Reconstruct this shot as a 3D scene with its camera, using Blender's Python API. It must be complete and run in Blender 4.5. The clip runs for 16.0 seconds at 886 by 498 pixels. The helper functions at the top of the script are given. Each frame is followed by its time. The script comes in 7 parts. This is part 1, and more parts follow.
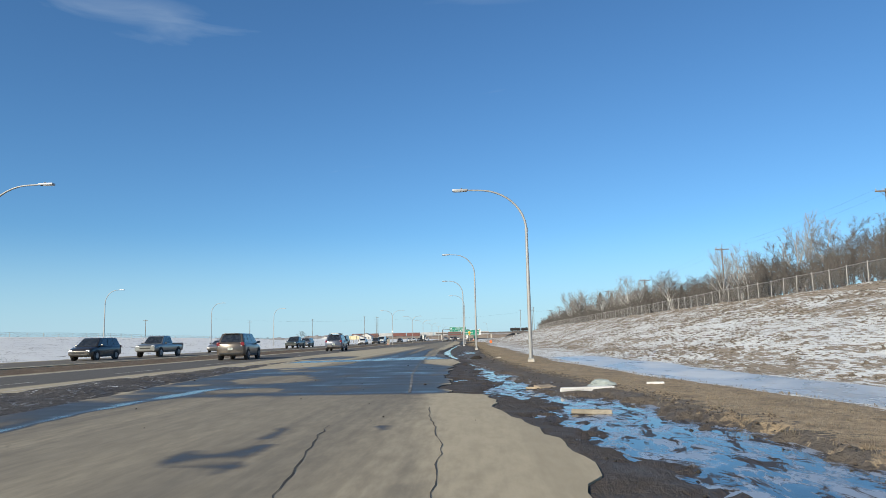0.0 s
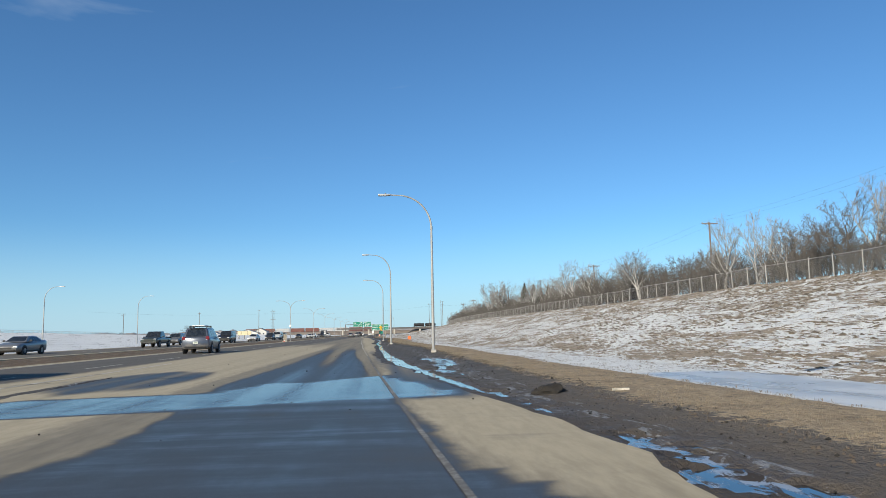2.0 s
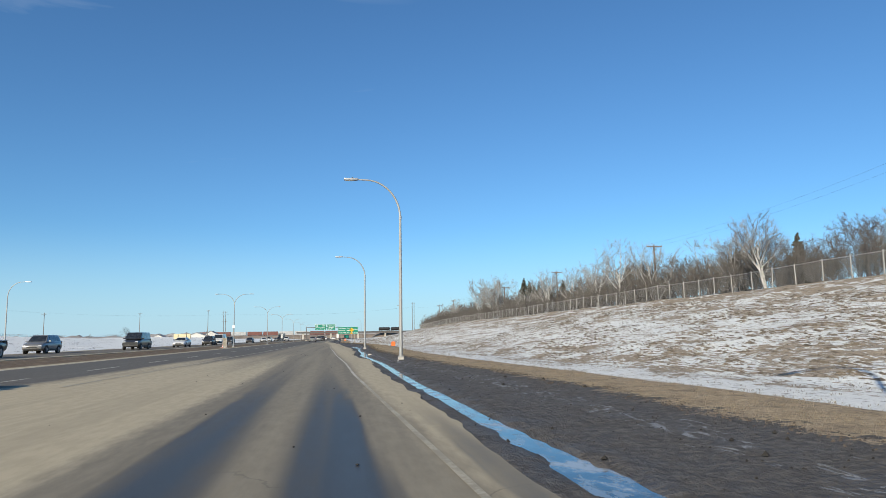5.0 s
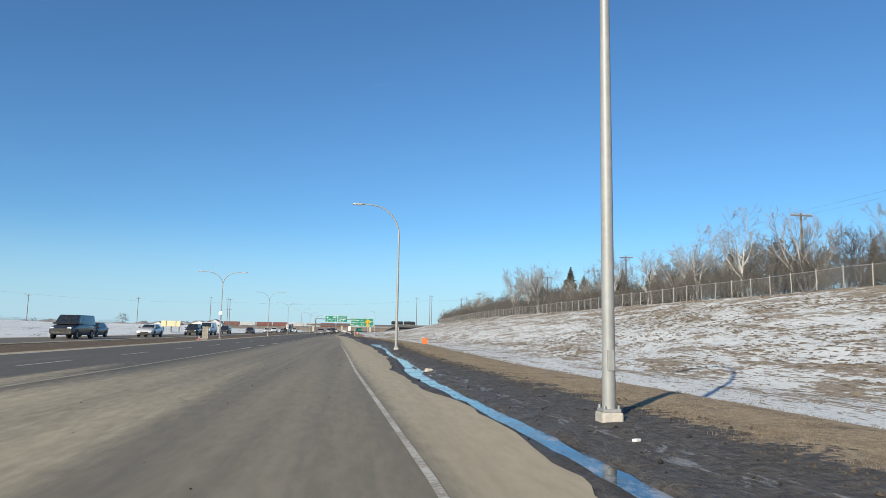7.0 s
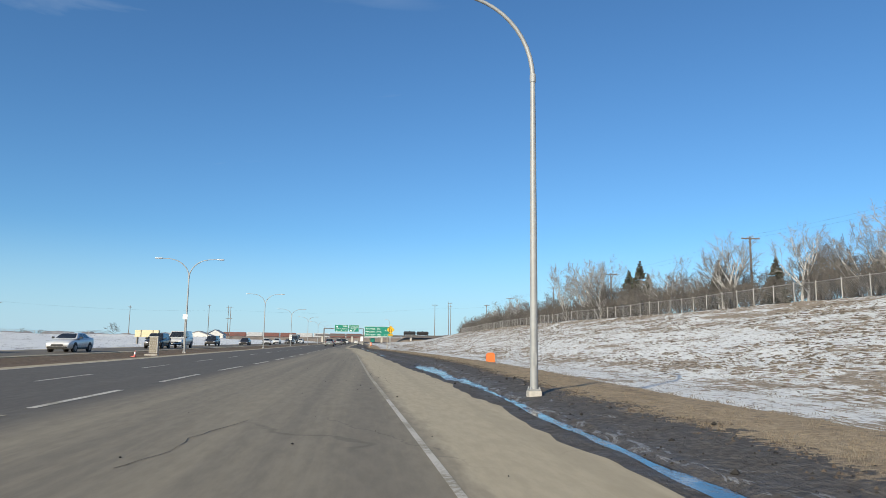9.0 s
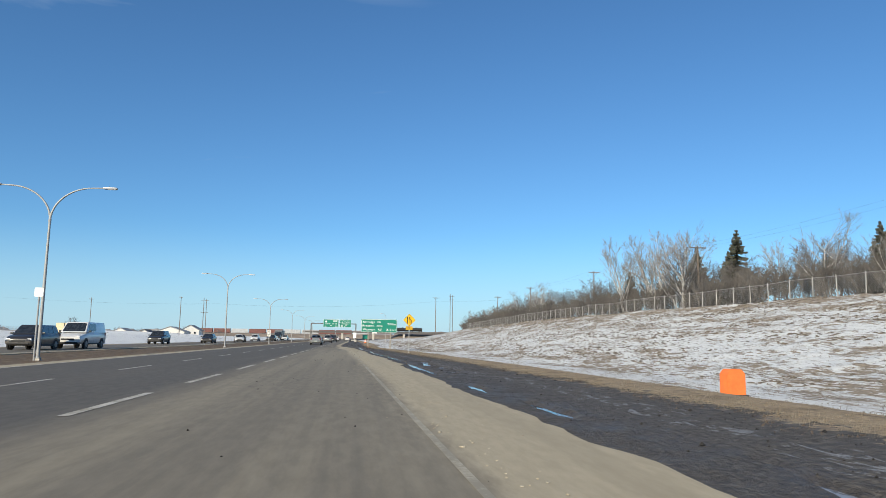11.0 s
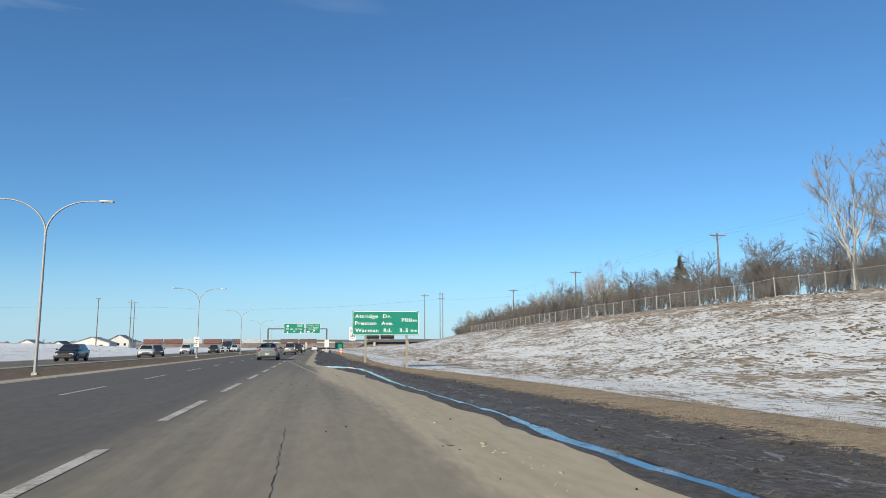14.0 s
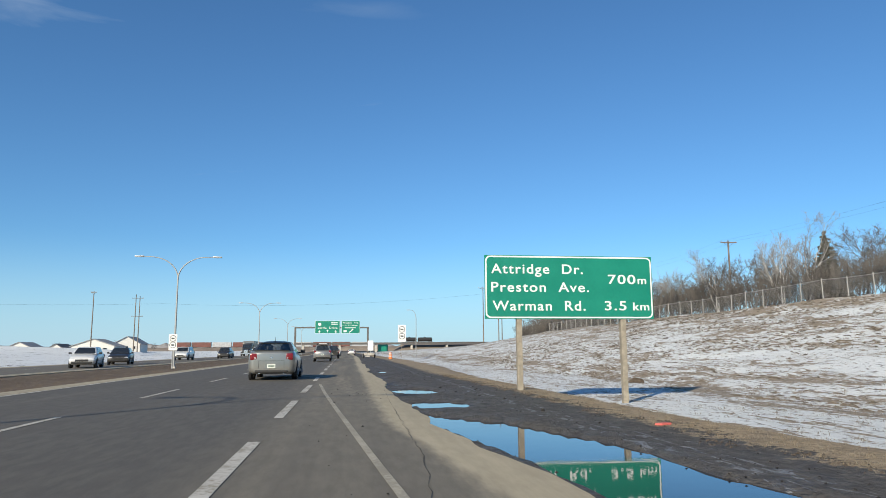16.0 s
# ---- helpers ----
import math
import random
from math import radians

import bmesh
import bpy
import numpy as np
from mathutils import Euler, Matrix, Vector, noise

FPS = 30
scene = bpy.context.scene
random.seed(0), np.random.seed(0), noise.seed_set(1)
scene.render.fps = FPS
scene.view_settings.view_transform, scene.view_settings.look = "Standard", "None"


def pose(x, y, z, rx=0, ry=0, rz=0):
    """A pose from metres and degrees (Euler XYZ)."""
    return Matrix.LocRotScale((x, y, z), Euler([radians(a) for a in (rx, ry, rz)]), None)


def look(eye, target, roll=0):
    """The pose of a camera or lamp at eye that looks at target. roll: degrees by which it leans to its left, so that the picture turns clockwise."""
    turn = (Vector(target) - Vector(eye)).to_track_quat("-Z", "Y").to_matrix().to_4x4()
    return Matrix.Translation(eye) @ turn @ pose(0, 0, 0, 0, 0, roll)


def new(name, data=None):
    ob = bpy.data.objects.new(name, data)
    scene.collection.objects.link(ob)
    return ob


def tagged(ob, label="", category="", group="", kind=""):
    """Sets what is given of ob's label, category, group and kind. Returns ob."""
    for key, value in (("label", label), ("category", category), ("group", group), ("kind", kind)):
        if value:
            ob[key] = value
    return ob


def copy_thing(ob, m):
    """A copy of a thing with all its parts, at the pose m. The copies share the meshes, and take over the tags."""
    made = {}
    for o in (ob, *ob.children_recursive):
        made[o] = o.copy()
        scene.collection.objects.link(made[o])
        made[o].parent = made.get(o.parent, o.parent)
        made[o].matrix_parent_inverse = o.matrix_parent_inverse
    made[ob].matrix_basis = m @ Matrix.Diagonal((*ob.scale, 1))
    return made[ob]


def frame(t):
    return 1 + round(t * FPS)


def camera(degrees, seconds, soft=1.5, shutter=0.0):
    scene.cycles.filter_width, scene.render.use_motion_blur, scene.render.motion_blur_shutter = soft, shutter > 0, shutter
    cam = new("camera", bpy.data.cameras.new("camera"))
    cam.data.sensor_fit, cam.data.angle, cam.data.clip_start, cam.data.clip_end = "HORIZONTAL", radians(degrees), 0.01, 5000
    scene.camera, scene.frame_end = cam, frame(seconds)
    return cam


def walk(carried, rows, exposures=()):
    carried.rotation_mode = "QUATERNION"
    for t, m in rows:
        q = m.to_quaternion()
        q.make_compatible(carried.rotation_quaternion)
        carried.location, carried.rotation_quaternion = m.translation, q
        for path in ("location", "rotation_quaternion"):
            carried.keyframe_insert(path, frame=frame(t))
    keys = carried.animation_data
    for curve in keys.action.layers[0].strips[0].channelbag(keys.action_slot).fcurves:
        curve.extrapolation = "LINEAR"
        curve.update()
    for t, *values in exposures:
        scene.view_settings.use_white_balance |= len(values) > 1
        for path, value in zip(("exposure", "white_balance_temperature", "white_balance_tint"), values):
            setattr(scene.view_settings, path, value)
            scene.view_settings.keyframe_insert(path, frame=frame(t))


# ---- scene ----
cam = camera(65.09, 16.0, 0.8)
PATH = [
    (0, (10.420, 61.988, 1.099), (9.945, 71.894, 2.376), -1.22),
    (0.5, (9.428, 68.739, 1.099), (9.190, 78.648, 2.422), -1.17),
    (1, (8.558, 75.306, 1.099), (8.720, 85.220, 2.400), -1.16),
    (1.5, (7.834, 81.624, 1.099), (8.388, 91.529, 2.355), -1.20),
    (2, (7.208, 87.363, 1.099), (8.154, 97.247, 2.287), -1.16),
    (2.5, (6.791, 92.893, 1.099), (7.981, 102.754, 2.259), -1.26),
    (3, (6.458, 98.301, 1.099), (7.753, 108.151, 2.238), -1.26),
    (3.5, (6.087, 104.008, 1.099), (7.457, 113.846, 2.255), -1.17),
    (4, (5.806, 109.886, 1.099), (7.276, 119.704, 2.300), -1.03),
    (4.2, (5.747, 112.285, 1.099), (7.237, 122.096, 2.333), -1.02),
    (6.3, (5.311, 137.589, 1.099), (6.659, 147.417, 2.363), 0.34),
    (6.5, (5.289, 140.106, 1.099), (6.634, 149.940, 2.323), 0.74),
    (7, (5.202, 146.617, 1.099), (6.497, 156.461, 2.289), 0.97),
    (7.5, (5.071, 153.344, 1.099), (6.342, 163.191, 2.293), 1.01),
    (8, (4.844, 160.311, 1.099), (6.091, 170.157, 2.325), 0.93),
    (8.5, (4.592, 167.218, 1.099), (5.799, 177.061, 2.387), 0.81),
    (9, (4.348, 174.329, 1.099), (5.507, 184.172, 2.433), 0.77),
    (9.5, (4.171, 181.412, 1.099), (5.292, 191.258, 2.436), 0.66),
    (10, (4.020, 188.719, 1.099), (5.136, 198.566, 2.435), 0.85),
    (10.2, (3.939, 191.778, 1.099), (5.050, 201.628, 2.413), 1.13),
    (12.3, (2.771, 225.445, 1.099), (4.448, 235.219, 2.383), -0.02),
    (12.5, (2.687, 228.632, 1.099), (4.377, 238.400, 2.419), 0.18),
    (13, (2.502, 236.703, 1.099), (4.284, 246.447, 2.471), 0.07),
    (13.5, (2.307, 244.921, 1.099), (4.116, 254.658, 2.487), -0.05),
    (14, (2.188, 253.147, 1.099), (4.015, 262.879, 2.494), -0.24),
    (14.5, (2.050, 261.664, 1.099), (3.841, 271.403, 2.499), -0.47),
    (15, (1.844, 270.482, 1.099), (3.558, 280.231, 2.521), -0.67),
    (15.5, (1.534, 279.351, 1.099), (3.085, 289.124, 2.545), -0.67),
    (16, (1.138, 288.248, 1.099), (2.528, 298.045, 2.541), -0.32),
]
walk(cam, [(t, look(eye, target, roll)) for t, eye, target, roll in PATH])

# ---- world, sun, exposure ----
SUN_WAY = Vector((1.28, 1.80, -1.0)).normalized()
world = bpy.data.worlds.new("sky")
scene.world = world
world.use_nodes = True
wn = world.node_tree
sky = wn.nodes.new("ShaderNodeTexSky")
sky.sky_type = "NISHITA"
sky.sun_disc = False
sky.sun_elevation = math.asin(-SUN_WAY.z)
sky.sun_rotation = math.atan2(-SUN_WAY.x, -SUN_WAY.y)
sky.altitude = 500
sky.air_density = 1.0
sky.dust_density = 0.3
sky.ozone_density = 3.0
back = wn.nodes["Background"]
back.inputs["Strength"].default_value = 0.098
tone = wn.nodes.new("ShaderNodeVectorMath")
tone.operation = "MULTIPLY"
tone.inputs[1].default_value = (0.635, 0.995, 1.23)
wn.links.new(sky.outputs[0], tone.inputs[0])
# pale haze low over the horizon
co = wn.nodes.new("ShaderNodeTexCoord")
sp = wn.nodes.new("ShaderNodeSeparateXYZ")
wn.links.new(co.outputs["Generated"], sp.inputs[0])
hz = wn.nodes.new("ShaderNodeMapRange")
hz.interpolation_type = "SMOOTHSTEP"
hz.inputs["From Min"].default_value = 0.16
hz.inputs["From Max"].default_value = -0.02
hz.inputs["To Max"].default_value = 0.75
wn.links.new(sp.outputs["Z"], hz.inputs["Value"])
hm = wn.nodes.new("ShaderNodeMix")
hm.data_type = "RGBA"
hm.inputs[7].default_value = (4.5, 6.5, 8.2, 1.0)
wn.links.new(hz.outputs[0], hm.inputs[0])
wn.links.new(tone.outputs[0], hm.inputs[6])
# two thin streaks of high cloud
mp = wn.nodes.new("ShaderNodeMapping")
mp.inputs["Scale"].default_value = (3.0, 3.0, 12.0)
mp.inputs["Rotation"].default_value = (0.0, 0.05, 0.0)
cl = wn.nodes.new("ShaderNodeTexNoise")
cl.inputs["Scale"].default_value = 2.6
cl.inputs["Detail"].default_value = 9.0
cl.inputs["Roughness"].default_value = 0.5
cl.inputs["Distortion"].default_value = 0.5
wn.links.new(co.outputs["Generated"], mp.inputs["Vector"])
wn.links.new(mp.outputs[0], cl.inputs["Vector"])
last_tone = hm.outputs[2]
for mid_way, wide, high, share in (((-0.415, 0.810, 0.414), 0.20, 0.040, 0.42), ((0.005, 0.890, 0.456), 0.13, 0.020, 0.16)):
    df = wn.nodes.new("ShaderNodeVectorMath")
    df.operation = "SUBTRACT"
    df.inputs[1].default_value = mid_way
    wn.links.new(co.outputs["Generated"], df.inputs[0])
    sc = wn.nodes.new("ShaderNodeVectorMath")
    sc.operation = "MULTIPLY"
    sc.inputs[1].default_value = (1 / wide, 1 / wide, 1 / high)
    wn.links.new(df.outputs[0], sc.inputs[0])
    ln = wn.nodes.new("ShaderNodeVectorMath")
    ln.operation = "LENGTH"
    wn.links.new(sc.outputs[0], ln.inputs[0])
    rg = wn.nodes.new("ShaderNodeMapRange")
    rg.inputs["From Min"].default_value = 1.1
    rg.inputs["From Max"].default_value = 0.2
    rg.inputs["To Max"].default_value = 0.42
    wn.links.new(ln.outputs["Value"], rg.inputs["Value"])
    ad = wn.nodes.new("ShaderNodeMath")
    ad.operation = "ADD"
    wn.links.new(rg.outputs[0], ad.inputs[0])
    wn.links.new(cl.outputs["Fac"], ad.inputs[1])
    th = wn.nodes.new("ShaderNodeMapRange")
    th.inputs["From Min"].default_value = 0.74
    th.inputs["From Max"].default_value = 1.30
    th.inputs["To Max"].default_value = share
    wn.links.new(ad.outputs[0], th.inputs["Value"])
    sky_mix = wn.nodes.new("ShaderNodeMix")
    sky_mix.data_type = "RGBA"
    sky_mix.inputs[7].default_value = (5.4, 6.4, 7.4, 1.0)
    wn.links.new(th.outputs[0], sky_mix.inputs[0])
    wn.links.new(last_tone, sky_mix.inputs[6])
    last_tone = sky_mix.outputs[2]
wn.links.new(last_tone, back.inputs["Color"])
sun = new("sun", bpy.data.lights.new("sun", "SUN"))
sun.data.energy = 5.0
sun.data.angle = radians(0.53)
sun.data.color = (1.0, 0.89, 0.69)
sun.matrix_world = look((0, 0, 60), Vector((0, 0, 60)) + SUN_WAY)
scene.view_settings.exposure = 0.12

# ---- small builders ----


def part(name, bm, material, parent=None, label=""):
    me = bpy.data.meshes.new(name)
    bm.normal_update()
    bm.to_mesh(me)
    bm.free()
    me.materials.append(material)
    ob = new(name, me)
    if parent is not None:
        ob.parent = parent
    if label:
        ob["label"] = label
    return ob


def smooth(ob, angle=40):
    me = ob.data
    me.shade_smooth()
    me.set_sharp_from_angle(angle=radians(angle))
    return ob


def root(name, place=(0, 0, 0), turn=0.0):
    ob = new(name)
    ob.empty_display_size = 0.2
    ob.matrix_basis = pose(*place, 0, 0, turn)
    return ob


def box(bm, c, s, bevel=0.0, seg=2):
    made = bmesh.ops.create_cube(bm, size=1.0, matrix=Matrix.LocRotScale(c, None, s))
    if bevel:
        edges = {e for v in made["verts"] for e in v.link_edges}
        bmesh.ops.bevel(bm, geom=list(edges), offset=bevel, segments=seg, affect="EDGES", profile=0.6)
    return bm


def frame_at(d):
    d = Vector(d).normalized()
    a = Vector((0, 0, 1)) if abs(d.z) < 0.9 else Vector((1, 0, 0))
    u = d.cross(a).normalized()
    return u, d.cross(u).normalized()


def tube(bm, pts, radii, n=8, cap=True):
    pts = [Vector(p) for p in pts]
    rings = []
    for i, p in enumerate(pts):
        d = pts[min(i + 1, len(pts) - 1)] - pts[max(i - 1, 0)]
        u, v = frame_at(d)
        if rings and i:
            u0 = last
            u = (u0 - d.normalized() * u0.dot(d.normalized())).normalized()
            v = d.normalized().cross(u)
        last = u
        r = radii[i] if hasattr(radii, "__len__") else radii
        rings.append([bm.verts.new(p + r * (math.cos(k * math.tau / n) * u + math.sin(k * math.tau / n) * v)) for k in range(n)])
    for a, b in zip(rings, rings[1:]):
        for k in range(n):
            bm.faces.new((a[k], a[(k + 1) % n], b[(k + 1) % n], b[k]))
    if cap:
        bm.faces.new(rings[0][::-1])
        bm.faces.new(rings[-1])
    return bm


def quad(bm, pts):
    bm.faces.new([bm.verts.new(Vector(p)) for p in pts])
    return bm


def lerp(table):
    xs, ys = zip(*table)
    return lambda v: np.interp(v, xs, ys)


# ---- materials ----


def nodes_of(name):
    m = bpy.data.materials.new(name)
    m.use_nodes = True
    return m, m.node_tree.nodes, m.node_tree.links, m.node_tree.nodes["Principled BSDF"]


class Net:
    """Short hand for node networks."""

    def __init__(self, name):
        self.m, self.n, self.l, self.p = nodes_of(name)

    def node(self, kind, **values):
        nd = self.n.new(kind)
        for k, v in values.items():
            if k == "op":
                nd.operation = v
            else:
                nd.inputs[k.replace("_", " ")].default_value = v
        return nd

    def wire(self, a, b):
        self.l.new(a, b)

    def position(self, scale=(1, 1, 1)):
        g = self.node("ShaderNodeNewGeometry")
        mp = self.node("ShaderNodeMapping")
        mp.inputs["Scale"].default_value = scale
        self.wire(g.outputs["Position"], mp.inputs["Vector"])
        return mp.outputs[0]

    def local(self, scale=(1, 1, 1)):
        g = self.node("ShaderNodeTexCoord")
        mp = self.node("ShaderNodeMapping")
        mp.inputs["Scale"].default_value = scale
        self.wire(g.outputs["Object"], mp.inputs["Vector"])
        return mp.outputs[0]

    def noise(self, vec, scale, detail=4.0, rough=0.55, warp=0.0):
        t = self.node("ShaderNodeTexNoise", Scale=scale, Detail=detail, Roughness=rough, Distortion=warp)
        self.wire(vec, t.inputs["Vector"])
        return t.outputs["Fac"]

    def attr(self, name):
        a = self.node("ShaderNodeAttribute")
        a.attribute_name = name
        return a.outputs["Fac"]

    def math(self, op, a, b=None, c=None):
        nd = self.node("ShaderNodeMath", op=op)
        for i, v in enumerate((a, b, c)):
            if v is None:
                continue
            if isinstance(v, (int, float)):
                nd.inputs[i].default_value = v
            else:
                self.wire(v, nd.inputs[i])
        return nd.outputs[0]

    def step(self, v, lo, hi):
        nd = self.node("ShaderNodeMapRange")
        nd.interpolation_type = "SMOOTHSTEP"
        nd.inputs["From Min"].default_value = lo
        nd.inputs["From Max"].default_value = hi
        self.wire(v, nd.inputs["Value"])
        return nd.outputs[0]

    def span(self, v, lo, hi, a, b):
        nd = self.node("ShaderNodeMapRange")
        for k, x in (("From Min", lo), ("From Max", hi), ("To Min", a), ("To Max", b)):
            nd.inputs[k].default_value = x
        self.wire(v, nd.inputs["Value"])
        return nd.outputs[0]

    def mix(self, f, a, b):
        nd = self.node("ShaderNodeMix")
        nd.data_type = "RGBA"
        for sock, v in ((nd.inputs[0], f), (nd.inputs[6], a), (nd.inputs[7], b)):
            if isinstance(v, (int, float)):
                sock.default_value = v
            elif isinstance(v, tuple):
                sock.default_value = (*v, 1.0)
            else:
                self.wire(v, sock)
        return nd.outputs[2]

    def bump(self, h, strength=0.5, distance=0.02):
        b = self.node("ShaderNodeBump", Strength=strength, Distance=distance)
        self.wire(h, b.inputs["Height"])
        self.wire(b.outputs[0], self.p.inputs["Normal"])

    def set(self, **values):
        for k, v in values.items():
            sock = self.p.inputs[k.replace("_", " ")]
            if isinstance(v, (int, float)):
                sock.default_value = v
            elif isinstance(v, tuple):
                sock.default_value = (*v, 1.0)
            else:
                self.wire(v, sock)
        return self.m


def plain(name, color, rough=0.6, metal=0.0, vary=0.18, scale=6.0, bump=0.0, coat=0.0):
    """A painted or raw surface with stains at two scales."""
    k = Net(name)
    v = k.local()
    a = k.noise(v, scale, 5.0)
    b = k.noise(v, scale * 9, 3.0)
    f = k.math("ADD", k.math("MULTIPLY", a, 0.65), k.math("MULTIPLY", b, 0.35))
    lo = tuple(c * (1 - vary) for c in color)
    hi = tuple(min(1.0, c * (1 + vary)) for c in color)
    col = k.mix(k.step(f, 0.35, 0.65), lo, hi)
    r = k.span(f, 0.3, 0.7, max(0.03, rough - 0.08), min(1.0, rough + 0.1))
    if bump:
        k.bump(f, 0.6, bump)
    return k.set(Base_Color=col, Roughness=r, Metallic=metal, Coat_Weight=coat, Coat_Roughness=0.08)


def ground_material():
    k = Net("open_ground")
    p = k.position()
    fine = k.noise(p, 9.0, 6.0, 0.65)
    mid = k.noise(p, 1.3, 5.0, 0.6)
    big = k.noise(p, 0.12, 4.0, 0.5)
    streak = k.noise(k.position((0.62, 0.20, 0.7)), 1.0, 5.0, 0.6, 0.4)
    tuft = k.noise(k.position((4.2, 1.15, 4.2)), 1.0, 6.0, 0.70, 0.5)
    # dead grass
    straw = k.mix(k.step(fine, 0.3, 0.7), (0.275, 0.208, 0.132), (0.47, 0.365, 0.235))
    straw = k.mix(k.math("MULTIPLY", k.step(mid, 0.46, 0.70), 0.6), straw, (0.15, 0.112, 0.075))
    straw = k.mix(k.step(k.attr("grass_side"), 2.6, 3.9), straw, k.mix(k.step(fine, 0.3, 0.7), (0.225, 0.183, 0.138), (0.43, 0.358, 0.272)))
    # gravel and mud of the shoulder
    mud = k.mix(k.step(fine, 0.35, 0.7), (0.068, 0.061, 0.055), (0.137, 0.123, 0.108))
    mud = k.mix(k.math("MULTIPLY", k.step(mid, 0.5, 0.7), 0.4), mud, (0.115, 0.093, 0.068))
    mud = k.mix(k.math("MULTIPLY", k.attr("wet_mud"), k.span(mid, 0.3, 0.7, 0.9, 0.55)), mud, (0.080, 0.062, 0.047))
    mud = k.mix(k.math("MULTIPLY", k.attr("dry_mud"), k.span(mid, 0.3, 0.65, 0.65, 0.25)), mud, (0.215, 0.182, 0.140))
    # thin ice left along the middle of the shoulder
    rime = k.noise(k.position((5.5, 1.5, 5.5)), 1.0, 6.0, 0.72, 0.9)
    band = k.math("ABSOLUTE", k.math("ADD", k.attr("grass_side"), 1.25))
    icy = k.step(k.math("SUBTRACT", rime, k.math("MULTIPLY", band, 0.17)), 0.53, 0.58)
    mud = k.mix(k.math("MULTIPLY", icy, 0.45), mud, (0.42, 0.44, 0.46))
    # brown soil of the median
    soil = k.mix(k.step(fine, 0.3, 0.7), (0.10, 0.07, 0.045), (0.20, 0.145, 0.095))
    soil = k.mix(k.math("MULTIPLY", k.step(mid, 0.5, 0.7), 0.5), soil, (0.30, 0.23, 0.15))
    # old snow
    snow = k.mix(k.step(fine, 0.3, 0.75), (0.70, 0.715, 0.70), (0.85, 0.855, 0.835))
    snow = k.mix(k.math("MULTIPLY", k.step(big, 0.5, 0.75), 0.3), snow, (0.60, 0.60, 0.58))
    dg = k.math("ADD", k.attr("grass_side"), k.span(k.math("ADD", k.math("MULTIPLY", mid, 0.6), k.math("MULTIPLY", fine, 0.4)), 0.3, 0.7, -0.9, 0.9))
    base = k.mix(k.step(dg, -0.12, 0.12), mud, straw)
    base = k.mix(k.step(k.math("ADD", k.attr("soil_side"), k.span(mid, 0.3, 0.7, -0.5, 0.5)), -0.1, 0.1), base, soil)
    lines = k.noise(k.position((9.0, 1.25, 9.0)), 1.0, 5.0, 0.66, 0.3)
    sm = k.math("ADD", k.math("ADD", k.math("MULTIPLY", streak, 0.34), k.math("MULTIPLY", tuft, 0.36)), k.math("MULTIPLY", lines, 0.30))
    sm = k.math("ADD", k.attr("snow_cover"), k.span(sm, 0.35, 0.65, -1.65, 1.65))
    mask = k.step(sm, -0.035, 0.035)
    col = k.mix(mask, base, snow)
    # dark flecks put the shade of small tufts into the colour
    shade_fleck = k.noise(k.position((5.5, 2.6, 5.5)), 1.0, 4.0, 0.6, 0.5)
    col = k.mix(k.math("MULTIPLY", k.step(shade_fleck, 0.59, 0.63), k.math("MULTIPLY", k.step(k.attr("grass_side"), 0.6, 1.6), 0.75)), col, (0.125, 0.098, 0.072))
    dirty = k.math("MULTIPLY", k.step(sm, 0.16, 0.0), 0.35)
    col = k.mix(k.math("MULTIPLY", dirty, mask), col, (0.46, 0.39, 0.29))
    h = k.math("ADD", k.math("MULTIPLY", fine, 0.55), k.math("ADD", k.math("MULTIPLY", tuft, 0.6), k.math("MULTIPLY", mask, 0.35)))
    k.bump(h, 0.9, 0.12)
    wet = k.attr("wet_ground")
    r = k.math("SUBTRACT", 0.95, k.math("MULTIPLY", wet, k.step(mid, 0.35, 0.6)))
    return k.set(Base_Color=col, Roughness=k.math("MAXIMUM", r, 0.28), Specular_IOR_Level=0.35)


